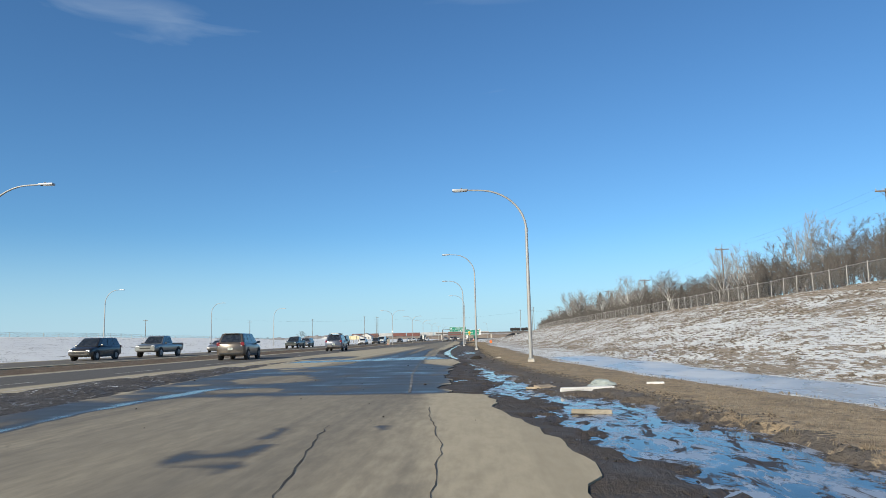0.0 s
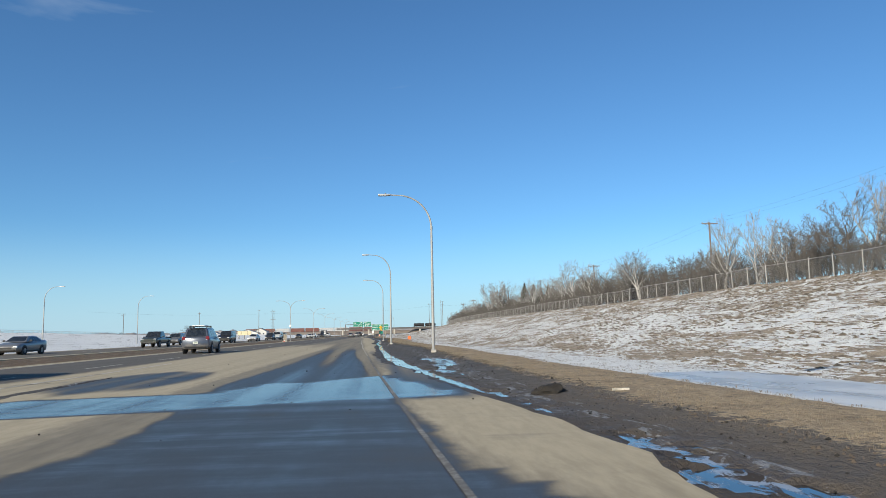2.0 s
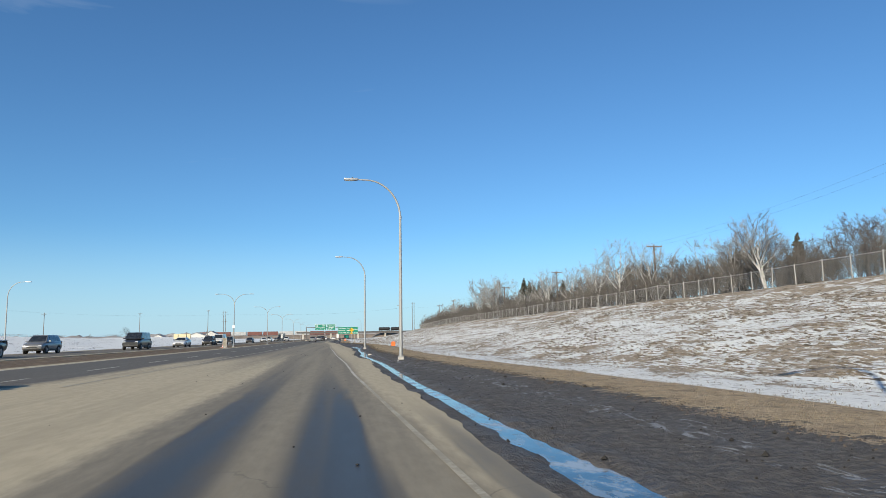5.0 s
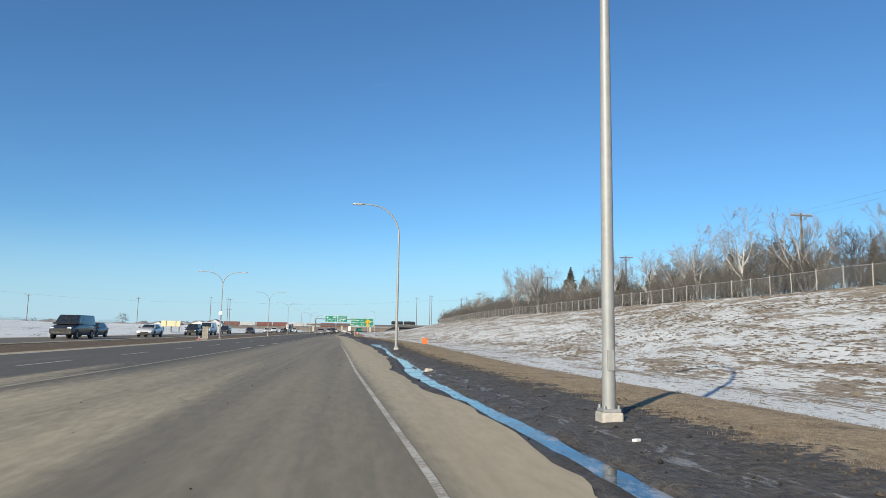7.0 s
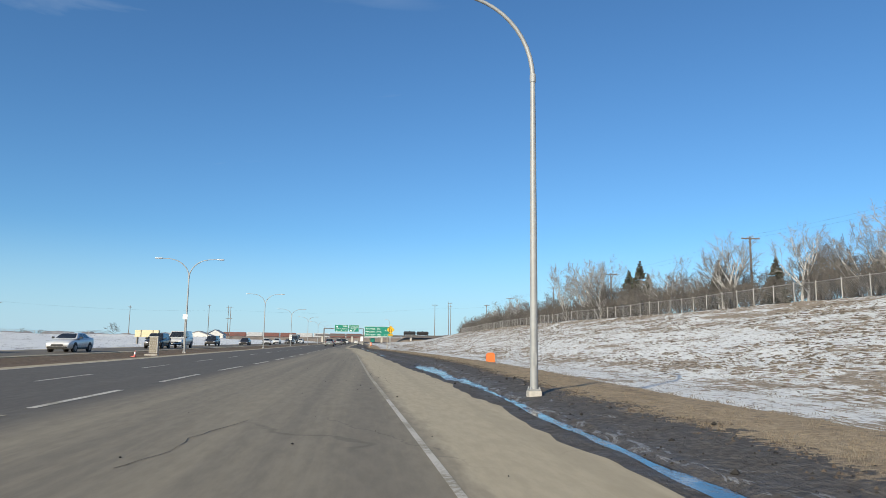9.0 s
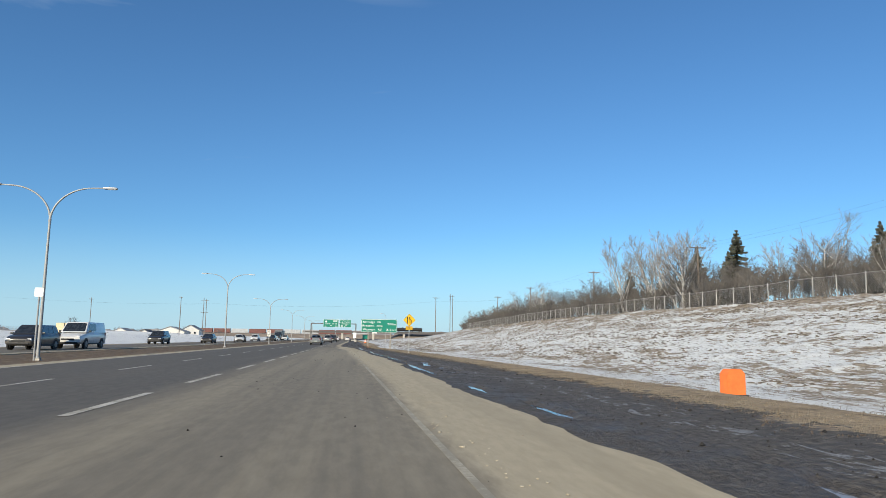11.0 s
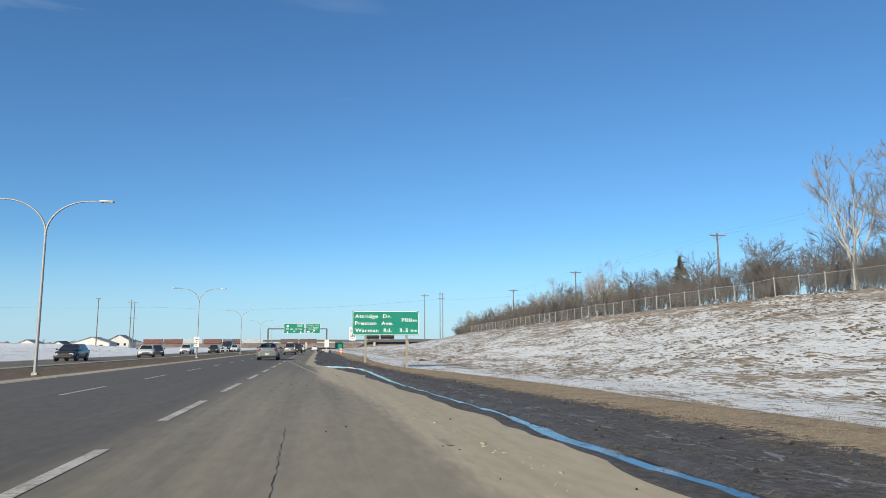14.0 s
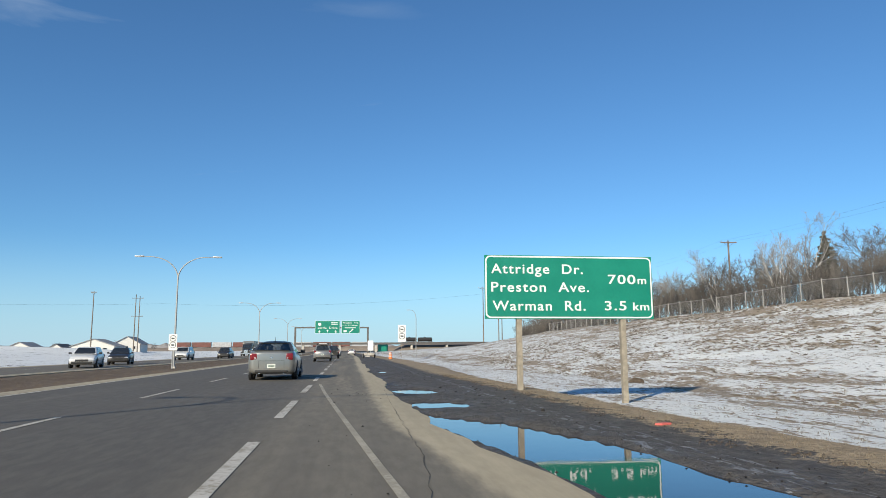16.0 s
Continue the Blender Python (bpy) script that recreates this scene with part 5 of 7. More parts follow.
# ---- signs ----


def letters(text, size, width=None):
    cu = bpy.data.curves.new("letters", "FONT")
    cu.body = text
    cu.size = size
    cu.extrude = 0.004
    cu.space_character = 1.14
    cu.offset = size * 0.012
    ob = bpy.data.objects.new("letters", cu)
    scene.collection.objects.link(ob)
    me = bpy.data.meshes.new_from_object(ob.evaluated_get(bpy.context.evaluated_depsgraph_get()))
    bpy.data.objects.remove(ob)
    xs = [v.co.x for v in me.vertices]
    lo, hi = min(xs), max(xs)
    s = width / (hi - lo) if width else 1.0
    for v in me.vertices:
        v.co.x = (v.co.x - lo) * s
    return me


def legend(parent, text, x, z, size, width, material, y=-0.03, name="letter"):
    """A line of text, each letter a mesh of its own."""
    me = letters(text, size, width)
    co = [tuple(v.co) for v in me.vertices]
    polys = [list(p.vertices) for p in me.polygons]
    bpy.data.meshes.remove(me)
    up_to = list(range(len(co)))

    def find(v):
        while up_to[v] != v:
            up_to[v] = up_to[up_to[v]]
            v = up_to[v]
        return v
    for p in polys:
        for v in p[1:]:
            up_to[find(v)] = find(p[0])
    isles = {}
    for p in polys:
        isles.setdefault(find(p[0]), []).append(p)
    spans = sorted((min(co[v][0] for p in ps for v in p), max(co[v][0] for p in ps for v in p), k) for k, ps in isles.items())
    signs = []
    for lo, hi, k in spans:
        if signs and lo < signs[-1][1] - 0.3 * min(hi - lo, signs[-1][1] - signs[-1][0]):
            signs[-1][1] = max(hi, signs[-1][1])
            signs[-1][2] += isles[k]
        else:
            signs.append([lo, hi, list(isles[k])])
    for lo, hi, mine in signs:
        index = {v: n for n, v in enumerate(sorted({v for p in mine for v in p}))}
        m2 = bpy.data.meshes.new(name)
        m2.from_pydata([co[v] for v in index], [], [[index[v] for v in p] for p in mine])
        m2.materials.append(material)
        ob = new(name, m2)
        ob.parent = parent
        ob.matrix_basis = pose(x, y, z, 90, 0, 0)


def rounded(bm, x0, z0, x1, z1, r, y0, y1, n=6):
    pts = []
    for cx, cz, a0 in ((x1 - r, z1 - r, 0), (x0 + r, z1 - r, 90), (x0 + r, z0 + r, 180), (x1 - r, z0 + r, 270)):
        for k in range(n + 1):
            a = radians(a0 + 90 * k / n)
            pts.append((cx + r * math.cos(a), cz + r * math.sin(a)))
    f = bm.faces.new([bm.verts.new((x, y0, z)) for x, z in pts])
    ext = bmesh.ops.extrude_face_region(bm, geom=[f])
    bmesh.ops.translate(bm, vec=(0, y1 - y0, 0), verts=[e for e in ext["geom"] if isinstance(e, bmesh.types.BMVert)])
    bmesh.ops.recalc_face_normals(bm, faces=bm.faces)
    return bm


def guide_sign():
    r = root("guide_sign", (5.30, 308.7, 0.0), 0.0)
    W, z0, z1 = 5.32, 2.02, 3.95
    bm = bmesh.new()
    box(bm, (W / 2, 0.012, (z0 + z1) / 2), (W, 0.02, z1 - z0), 0.0)
    part("backing", bm, M_GREEN, r, "green sheet backing")
    bm = bmesh.new()
    rounded(bm, 0.02, z0 + 0.02, W - 0.02, z1 - 0.02, 0.16, -0.005, -0.001)
    part("border", bm, M_WHITE, r, "white rounded border")
    bm = bmesh.new()
    rounded(bm, 0.065, z0 + 0.065, W - 0.065, z1 - 0.065, 0.125, -0.010, -0.005)
    part("panel", bm, M_GREEN, r, "green reflective panel")
    h = z1 - z0
    for text, fx, fz, width in (("Attridge  Dr.", 0.20, 0.288, 2.88), ("Preston  Ave.", 0.20, 0.575, 3.06), ("Warman  Rd.", 0.23, 0.868, 2.90)):
        legend(r, text, fx, z1 - h * fz, 0.415, width, M_WHITE, -0.014)
    legend(r, "700", 3.88, z1 - h * 0.44, 0.40, 0.89, M_WHITE, -0.014)
    legend(r, "m", 4.84, z1 - h * 0.44, 0.34, 0.28, M_WHITE, -0.014)
    legend(r, "3.5", 3.75, z1 - h * 0.862, 0.40, 0.69, M_WHITE, -0.014)
    legend(r, "km", 4.66, z1 - h * 0.862, 0.34, 0.52, M_WHITE, -0.014)
    for px in (1.06, 4.34):
        bm = bmesh.new()
        g = up(5.27 + px, 308.8)
        box(bm, (px, 0.12, (z0 + 1.2 + g - 0.4) / 2), (0.16, 0.18, z0 + 1.2 - g + 0.4), 0.012)
        part("post", bm, M_POST, r, "grey squared timber post")
    for zz in (z0 + 0.35, z1 - 0.35):
        bm = bmesh.new()
        box(bm, (W / 2, 0.028, zz), (W - 0.4, 0.02, 0.07))
        part("stringer", bm, M_STEEL, r)
    return tagged(r, "green highway guide sign on two grey timber posts", "road sign")


guide_sign()


def merge_sign():
    x, y = 7.96, 256.4
    g = up(x, y)
    r = root("warning_sign", (x, y, 0))
    bm = bmesh.new()
    box(bm, (0, 0.06, (3.0 + g - 0.8) / 2), (0.06, 0.045, 3.0 - g + 0.8), 0.006)
    part("post", bm, M_STEEL, r, "slim grey steel post")
    c = 2.56

    def diamond(half, y0, y1):
        b = bmesh.new()
        s = half * math.sqrt(2)
        rounded(b, -s / 2, -s / 2, s / 2, s / 2, 0.06, y0, y1, 4)
        b.transform(Matrix.Translation((0, 0, c)) @ Matrix.Rotation(radians(45), 4, "Y"))
        return b
    part("border", diamond(0.535, -0.004, 0.012), M_YELLOW, r)
    part("rim", diamond(0.515, -0.007, -0.004), M_BLACK, r, "thin black border line")
    part("panel", diamond(0.497, -0.010, -0.007), M_YELLOW, r, "yellow diamond panel")
    bm = bmesh.new()
    box(bm, (-0.17, -0.013, c - 0.01), (0.075, 0.006, 0.58))
    part("left_edge_symbol", bm, M_BLACK, r)
    bm = bmesh.new()
    for a, b in (((0.02, 0.26), (0.02, 0.10)), ((0.02, 0.12), (0.15, -0.03)), ((0.15, -0.01), (0.15, -0.30))):
        (xa, za), (xb, zb) = a, b
        quad(bm, [(xa - 0.037, -0.014, c + za), (xb - 0.037, -0.014, c + zb), (xb + 0.037, -0.014, c + zb), (xa + 0.037, -0.014, c + za)])
    part("taper_symbol", bm, M_BLACK, r)
    bm = bmesh.new()
    for k in range(4):
        box(bm, (0.02, -0.013, c + 0.03 - k * 0.095), (0.03, 0.006, 0.055))
    part("dashes_symbol", bm, M_BLACK, r)
    bm = bmesh.new()
    rounded(bm, -0.335, 1.64, 0.335, 1.985, 0.03, -0.004, 0.012, 3)
    tab = part("tab", bm, M_YELLOW, r, "yellow tab plate")
    bm = bmesh.new()
    for zz, hh, ww in ((1.66, 0.008, 0.62), (1.965, 0.008, 0.62)):
        box(bm, (0, -0.006, zz), (ww, 0.004, hh))
    for xx in (-0.312, 0.312):
        box(bm, (xx, -0.006, 1.8125), (0.008, 0.004, 0.31))
    part("tab_border", bm, M_BLACK, tab)
    legend(tab, "RIGHT", -0.17, 1.84, 0.145, 0.34, M_BLACK, -0.009)
    legend(tab, "LANE ENDS", -0.27, 1.695, 0.145, 0.54, M_BLACK, -0.009)
    tab.scale = (0.87, 1, 0.87)
    tab.location.z = 0.30
    r.scale = (0.88, 1, 0.88)
    r.location.z += 0.25
    return tagged(r, "yellow diamond lane-ends warning sign on a slim post", "road sign")


merge_sign()

# ---- vehicles ----


def ring_loft(bm, rings):
    rows = [[bm.verts.new(Vector(p)) for p in r] for r in rings]
    n = len(rows[0])
    for a, b in zip(rows, rows[1:]):
        for k in range(n):
            bm.faces.new((a[k], a[(k + 1) % n], b[(k + 1) % n], b[k]))
    bm.faces.new(rows[0][::-1])
    bm.faces.new(rows[-1])
    bmesh.ops.recalc_face_normals(bm, faces=bm.faces)
    return bm


def body_ring(y, zb, zt, w, crown=0.03):
    h = zt - zb
    half = [(0.80 * w, zb), (0.95 * w, zb + 0.06), (0.985 * w, zb + 0.26 * h), (1.0 * w, zb + 0.50 * h), (0.99 * w, zb + 0.72 * h), (0.955 * w, zb + 0.90 * h), (0.88 * w, zt), (0.45 * w, zt + crown)]
    return [(x, y, z) for x, z in half] + [(-x, y, z) for x, z in half[::-1]]


class Cabin:
    """A cabin with sloping sides: corners at the belt and at the roof."""

    def __init__(self, yr0, yf0, w0, z0, yr1, yf1, w1, z1):
        self.low = [(-w0, yr0, z0), (w0, yr0, z0), (w0, yf0, z0), (-w0, yf0, z0)]
        self.top = [(-w1, yr1, z1), (w1, yr1, z1), (w1, yf1, z1), (-w1, yf1, z1)]

    def point(self, side, s, t, out=0.0):
        a, b = self.low[side], self.low[(side + 1) % 4]
        c, d = self.top[side], self.top[(side + 1) % 4]
        a, b, c, d = map(Vector, (a, b, c, d))
        n = (b - a).cross(c - a).normalized()
        return a.lerp(b, s).lerp(c.lerp(d, s), t) + n * out

    def shell(self, bevel):
        bm = bmesh.new()
        lo = [bm.verts.new(p) for p in self.low]
        hi = [bm.verts.new(p) for p in self.top]
        for k in range(4):
            bm.faces.new((lo[k], lo[(k + 1) % 4], hi[(k + 1) % 4], hi[k]))
        bm.faces.new(hi)
        bm.faces.new(lo[::-1])
        edges = [e for e in bm.edges if any(v in hi for v in e.verts)]
        bmesh.ops.bevel(bm, geom=edges, offset=bevel, segments=4, affect="EDGES", profile=0.55)
        return bm

    def open_shell(self, holes, bevel):
        """The cabin's frame: roof and pillars round one opening a side."""
        bm = bmesh.new()
        for side, (s0, s1, t0, t1) in enumerate(holes):
            o = [self.point(side, a, b) for a, b in ((0, 0), (1, 0), (1, 1), (0, 1))]
            q = [self.point(side, a, b) for a, b in ((s0, t0), (s1, t0), (s1, t1), (s0, t1))]
            for k in range(4):
                quad(bm, [o[k], o[(k + 1) % 4], q[(k + 1) % 4], q[k]])
        quad(bm, self.top)
        bmesh.ops.remove_doubles(bm, verts=bm.verts, dist=1e-4)
        tops = {tuple(round(c, 3) for c in p) for p in self.top}
        edges = [e for e in bm.edges if all(tuple(round(c, 3) for c in v.co) in tops for v in e.verts)]
        bmesh.ops.bevel(bm, geom=edges, offset=bevel, segments=3, affect="EDGES", profile=0.6)
        bmesh.ops.solidify(bm, geom=bm.faces[:], thickness=0.025)
        return bm

    def pane(self, side, s0, s1, t0, t1, out=0.010, skew=(0.0, 0.0)):
        bm = bmesh.new()
        p = [self.point(side, s0, t0, out), self.point(side, s1, t0, out), self.point(side, s1 + skew[1], t1, out), self.point(side, s0 + skew[0], t1, out)]
        f = bm.faces.new([bm.verts.new(q) for q in p])
        bmesh.ops.bevel(bm, geom=list(f.verts), offset=0.05, segments=3, affect="VERTICES")
        ext = bmesh.ops.extrude_face_region(bm, geom=bm.faces[:])
        n = (p[1] - p[0]).cross(p[3] - p[0]).normalized()
        bmesh.ops.translate(bm, vec=-n * 0.02, verts=[e for e in ext["geom"] if isinstance(e, bmesh.types.BMVert)])
        bmesh.ops.recalc_face_normals(bm, faces=bm.faces)
        return bm


def wheel(parent, x, y, r, w):
    s = 1 if x > 0 else -1
    bm = bmesh.new()
    prof = [(-w / 2, r * 0.62), (-w / 2, r * 0.93), (-w * 0.38, r), (w * 0.38, r), (w / 2, r * 0.93), (w / 2, r * 0.62)]
    n = 22
    rings = [[bm.verts.new((x + px, y + pr * math.cos(k * math.tau / n), r + pr * math.sin(k * math.tau / n))) for k in range(n)] for px, pr in prof]
    for a, b in zip(rings, rings[1:]):
        for k in range(n):
            bm.faces.new((a[k], a[(k + 1) % n], b[(k + 1) % n], b[k]))
    bm.faces.new(rings[0])
    bm.faces.new(rings[-1])
    bmesh.ops.recalc_face_normals(bm, faces=bm.faces)
    wh = smooth(part("wheel", bm, M_TYRE, parent))
    bm = bmesh.new()
    xo = x + s * (w / 2 + 0.004)
    tube(bm, [(xo - s * 0.02, y, r), (xo + s * 0.006, y, r)], r * 0.60, 22)
    for k in range(5):
        a = k * math.tau / 5 + 0.3
        tube(bm, [(xo + s * 0.012, y, r), (xo + s * 0.012, y + r * 0.55 * math.cos(a), r + r * 0.55 * math.sin(a))], 0.03, 5)
    part("rim", bm, M_RIM, wh, "dusty alloy rim")
    return wh


KINDS = {
    # length, half width, stations (y, bottom, top, share of width), cabin, wheel radius, wheel places
    "sedan": dict(L=4.85, w=0.91, st=[(-2.43, 0.36, 0.95, 0.72), (-2.41, 0.30, 1.04, 0.84), (-2.33, 0.27, 1.09, 0.93), (-2.10, 0.24, 1.10, 0.98), (-1.7, 0.23, 1.09, 1.0), (-1.2, 0.22, 1.05, 1.0), (0.3, 0.20, 0.97, 1.0), (1.1, 0.20, 0.94, 1.0), (1.9, 0.22, 0.83, 0.98), (2.3, 0.27, 0.70, 0.92), (2.43, 0.36, 0.58, 0.82)],
                  cab=(-2.02, 1.12, 0.84, 1.0, -1.05, 0.25, 0.59, 1.45), r=0.33, ax=(-1.38, 1.42)),
    "suv": dict(L=4.6, w=0.92, st=[(-2.30, 0.46, 1.02, 0.88), (-2.24, 0.34, 1.08, 0.96), (-1.9, 0.28, 1.10, 1.0), (-0.6, 0.26, 1.09, 1.0), (0.5, 0.26, 1.06, 1.0), (1.3, 0.27, 1.03, 1.0), (1.95, 0.30, 0.92, 0.97), (2.22, 0.34, 0.80, 0.92), (2.31, 0.42, 0.68, 0.84)],
                cab=(-2.22, 1.35, 0.86, 1.04, -1.88, 0.55, 0.66, 1.70), r=0.36, ax=(-1.38, 1.38)),
    "hatch": dict(L=4.25, w=0.88, st=[(-2.12, 0.42, 0.92, 0.88), (-2.06, 0.30, 0.98, 0.95), (-1.7, 0.24, 1.00, 1.0), (0.2, 0.22, 0.96, 1.0), (1.0, 0.22, 0.93, 1.0), (1.7, 0.24, 0.82, 0.97), (2.02, 0.28, 0.70, 0.92), (2.13, 0.36, 0.58, 0.84)],
                  cab=(-2.02, 1.22, 0.81, 0.94, -1.62, 0.30, 0.60, 1.47), r=0.32, ax=(-1.28, 1.32)),
    "pickup": dict(L=5.8, w=0.98, st=[(-2.88, 0.56, 1.12, 0.93), (-2.80, 0.48, 1.14, 0.97), (-1.5, 0.44, 1.15, 0.98), (0.0, 0.42, 1.16, 1.0), (1.2, 0.42, 1.17, 1.0), (2.2, 0.44, 1.12, 0.99), (2.75, 0.46, 1.04, 0.95), (2.90, 0.52, 0.92, 0.90)],
                   cab=(-0.75, 1.55, 0.90, 1.12, -0.55, 0.75, 0.72, 1.86), r=0.40, ax=(-1.75, 1.85)),
    "van": dict(L=5.4, w=0.98, st=[(-2.70, 0.44, 1.25, 0.95), (-2.62, 0.36, 1.30, 0.98), (-1.0, 0.32, 1.30, 1.0), (1.0, 0.32, 1.26, 1.0), (1.7, 0.33, 1.16, 1.0), (2.4, 0.36, 1.02, 0.96), (2.70, 0.44, 0.86, 0.90)],
                cab=(-2.66, 1.75, 0.95, 1.24, -2.58, 0.95, 0.80, 2.05), r=0.37, ax=(-1.65, 1.70)),
}


def roof_crown(ya, yb, w, z, rise):
    """A roof panel arched both ways, closed below."""
    bm = bmesh.new()
    n = 9
    rows = []
    for i in range(n):
        u = 2 * i / (n - 1) - 1
        rows.append([bm.verts.new((w * v * (1 - 0.07 * u * u), (ya + yb) / 2 + (yb - ya) / 2 * u, z + rise * (1 - abs(u) ** 2.6) * (1 - abs(v) ** 3.2))) for v in (-1, -0.85, -0.6, -0.3, 0, 0.3, 0.6, 0.85, 1)])
    for a, b in zip(rows, rows[1:]):
        for p in range(8):
            bm.faces.new((a[p], a[p + 1], b[p + 1], b[p]))
    bmesh.ops.solidify(bm, geom=bm.faces[:], thickness=0.02)
    return bm


# sedan roof and pillars, set darker than its silver body
P_CABIN = car_paint("dark_cabin_paint", (0.075, 0.076, 0.074), 0.5, 0.2)


def vehicle(kind, name, paint, place, turn, label, category="car", rack=False, detail=False, z=0.0):
    K = KINDS[kind]
    r = root(name, (place[0], place[1], z), turn)
    w, st = K["w"], K["st"]
    bm = bmesh.new()
    ring_loft(bm, [body_ring(y, zb, zt, w * s) for y, zb, zt, s in st])
    smooth(part("body", bm, paint, r), 50)
    cab = Cabin(*K["cab"])
    clear = M_CLEARGLASS if detail else M_GLASS
    if detail:
        smooth(part("cabin", cab.open_shell(((0.07, 0.93, 0.10, 0.88), (0.10, 0.88, 0.10, 0.86), (0.06, 0.94, 0.08, 0.90), (0.12, 0.90, 0.10, 0.86)), 0.05), P_CABIN, r, "dark roof and pillars"), 40)
        smooth(part("roof", roof_crown(-1.16, 0.36, 0.60, 1.435, 0.075), P_CABIN, r, "dark arched roof"), 60)
    else:
        smooth(part("cabin", cab.shell(0.10), paint, r), 50)
    roof_z = K["cab"][7]
    part("rear_window", cab.pane(0, 0.07, 0.93, 0.10, 0.88, 0.004) if detail else cab.pane(0, 0.10, 0.90, 0.14, 0.86), clear, r, "tinted rear window")
    part("windscreen", cab.pane(2, 0.06, 0.94, 0.10, 0.90, 0.004), clear, r, "dark windscreen")
    cuts = {"sedan": (0.16, 0.50, 0.54, 0.84), "hatch": (0.12, 0.50, 0.54, 0.84), "suv": (0.08, 0.30, 0.33, 0.57, 0.60, 0.85), "pickup": (0.08, 0.44, 0.48, 0.82), "van": (0.55, 0.72, 0.74, 0.92)}[kind]
    for side in (1, 3):
        for a, b in zip(cuts[::2], cuts[1::2]):
            s0, s1 = (a, b) if side == 1 else (1 - b, 1 - a)
            part("side_window", cab.pane(side, s0, s1, 0.12, 0.84), clear, r)
    y0, y1 = st[0][0], st[-1][0]
    rw = w * st[1][3]
    for x in (-1, 1):
        for ya in K["ax"]:
            bm = bmesh.new()
            tube(bm, [(x * (w * 0.90), ya, K["r"] + 0.02), (x * (w + 0.006), ya, K["r"] + 0.02)], K["r"] + 0.075, 20)
            part("wheel_arch", bm, M_TRIM, r)
            wheel(r, x * (w - 0.095), ya, K["r"], 0.22)
        zt = st[1][2]
        bm = bmesh.new()
        if detail:
            box(bm, (x * 0.660, y0 + 0.105, zt - 0.15), (0.30, 0.23, 0.27), 0.07)
        elif kind in ("sedan", "hatch"):
            box(bm, (x * (rw * 0.86), y0 + 0.105, zt - 0.17), (0.30, 0.20, 0.30), 0.06)
        elif kind == "suv":
            box(bm, (x * (rw * 0.86), y0 + 0.085, zt - 0.06), (0.24, 0.18, 0.24), 0.045)
        else:
            box(bm, (x * (rw * 0.93), y0 + 0.06, zt - 0.20), (0.13, 0.12, 0.34), 0.03)
        tl = part("tail_lamp", bm, M_REDLENS, r, "red tail lamp")
        bm = bmesh.new()
        box(bm, (x * (0.60 if detail else rw * 0.80), y0 + (-0.01 if detail else 0.03), zt - (0.20 if detail else 0.17)), (0.055 if detail else 0.10, 0.03 if detail else 0.10, 0.04), 0.008)
        part("reversing_lens", bm, M_CLEARLENS, tl)
        zf = st[-2][2]
        bm = bmesh.new()
        box(bm, (x * w * 0.70, y1 - 0.16, zf - 0.10), (0.34, 0.26, 0.15), 0.05)
        part("headlamp", bm, M_CLEARLENS, r, "clear headlamp")
        zm = K["cab"][3]
        bm = bmesh.new()
        ym = K["cab"][1] - 0.42
        box(bm, (x * (w + 0.10), ym, zm + 0.09), (0.20, 0.09, 0.14), 0.035)
        box(bm, (x * (w - 0.02), ym + 0.02, zm + 0.04), (0.16, 0.05, 0.05), 0.015)
        part("wing_mirror", bm, M_TRIM if kind != "suv" else paint, r)
        for yy in (K["ax"][0] + 0.95, K["ax"][0] + 1.95):
            bm = bmesh.new()
            box(bm, (x * (w + 0.004), yy, st[3][2] - 0.15), (0.03, 0.17, 0.03), 0.01)
            part("door_handle", bm, paint, r)
        bm = bmesh.new()
        box(bm, (x * w * 0.985, (K["ax"][0] + K["ax"][1]) / 2, st[3][1] + 0.06), (0.05, K["ax"][1] - K["ax"][0] - 2 * K["r"] - 0.2, 0.13), 0.02)
        part("sill", bm, M_TRIM, r)
    bm = bmesh.new()
    box(bm, (0, y0 + 0.05, st[0][1] - 0.02), (rw * 1.60, 0.16, 0.11), 0.04)
    part("rear_bumper", bm, M_TRIM, r, "dark lower bumper")
    bm = bmesh.new()
    box(bm, (0, y1 - 0.05, st[-1][1] + 0.02), (w * 1.5, 0.16, 0.14), 0.05)
    part("front_bumper", bm, M_TRIM, r)
    bm = bmesh.new()
    box(bm, (0, y1 - 0.005, (st[-1][1] + st[-1][2]) / 2 + 0.06), (w * 0.95, 0.05, 0.14), 0.02)
    part("grille", bm, M_TRIM, r, "dark grille")
    pz = st[1][2] - (0.50 if kind == "sedan" else 0.36)
    if kind == "pickup":
        pz = 0.62
    bm = bmesh.new()
    box(bm, (0, y0 - 0.012, pz), (0.31, 0.02, 0.155), 0.006)
    pl = part("number_plate", bm, M_PLATE, r, "pale number plate")
    bm = bmesh.new()
    box(bm, (0, y0 - 0.024, pz), (0.23, 0.004, 0.06))
    part("plate_bar", bm, M_PLATEBAR, pl)
    if kind == "pickup":
        bm = bmesh.new()
        box(bm, (0, -1.85, 1.165), (1.62, 1.85, 0.04))
        part("bed", bm, M_TRIM, r, "dark open cargo bed")
        bm = bmesh.new()
        for x in (-1, 1):
            box(bm, (x * 0.89, -1.85, 1.19), (0.12, 1.95, 0.09), 0.03)
        box(bm, (0, -2.80, 1.16), (1.80, 0.08, 0.10), 0.03)
        part("bed_rail", bm, paint, r)
    if kind in ("suv", "hatch"):
        bm = bmesh.new()
        a, b = cab.point(0, 0.14, 0.98, 0.02), cab.point(0, 0.86, 0.98, 0.02)
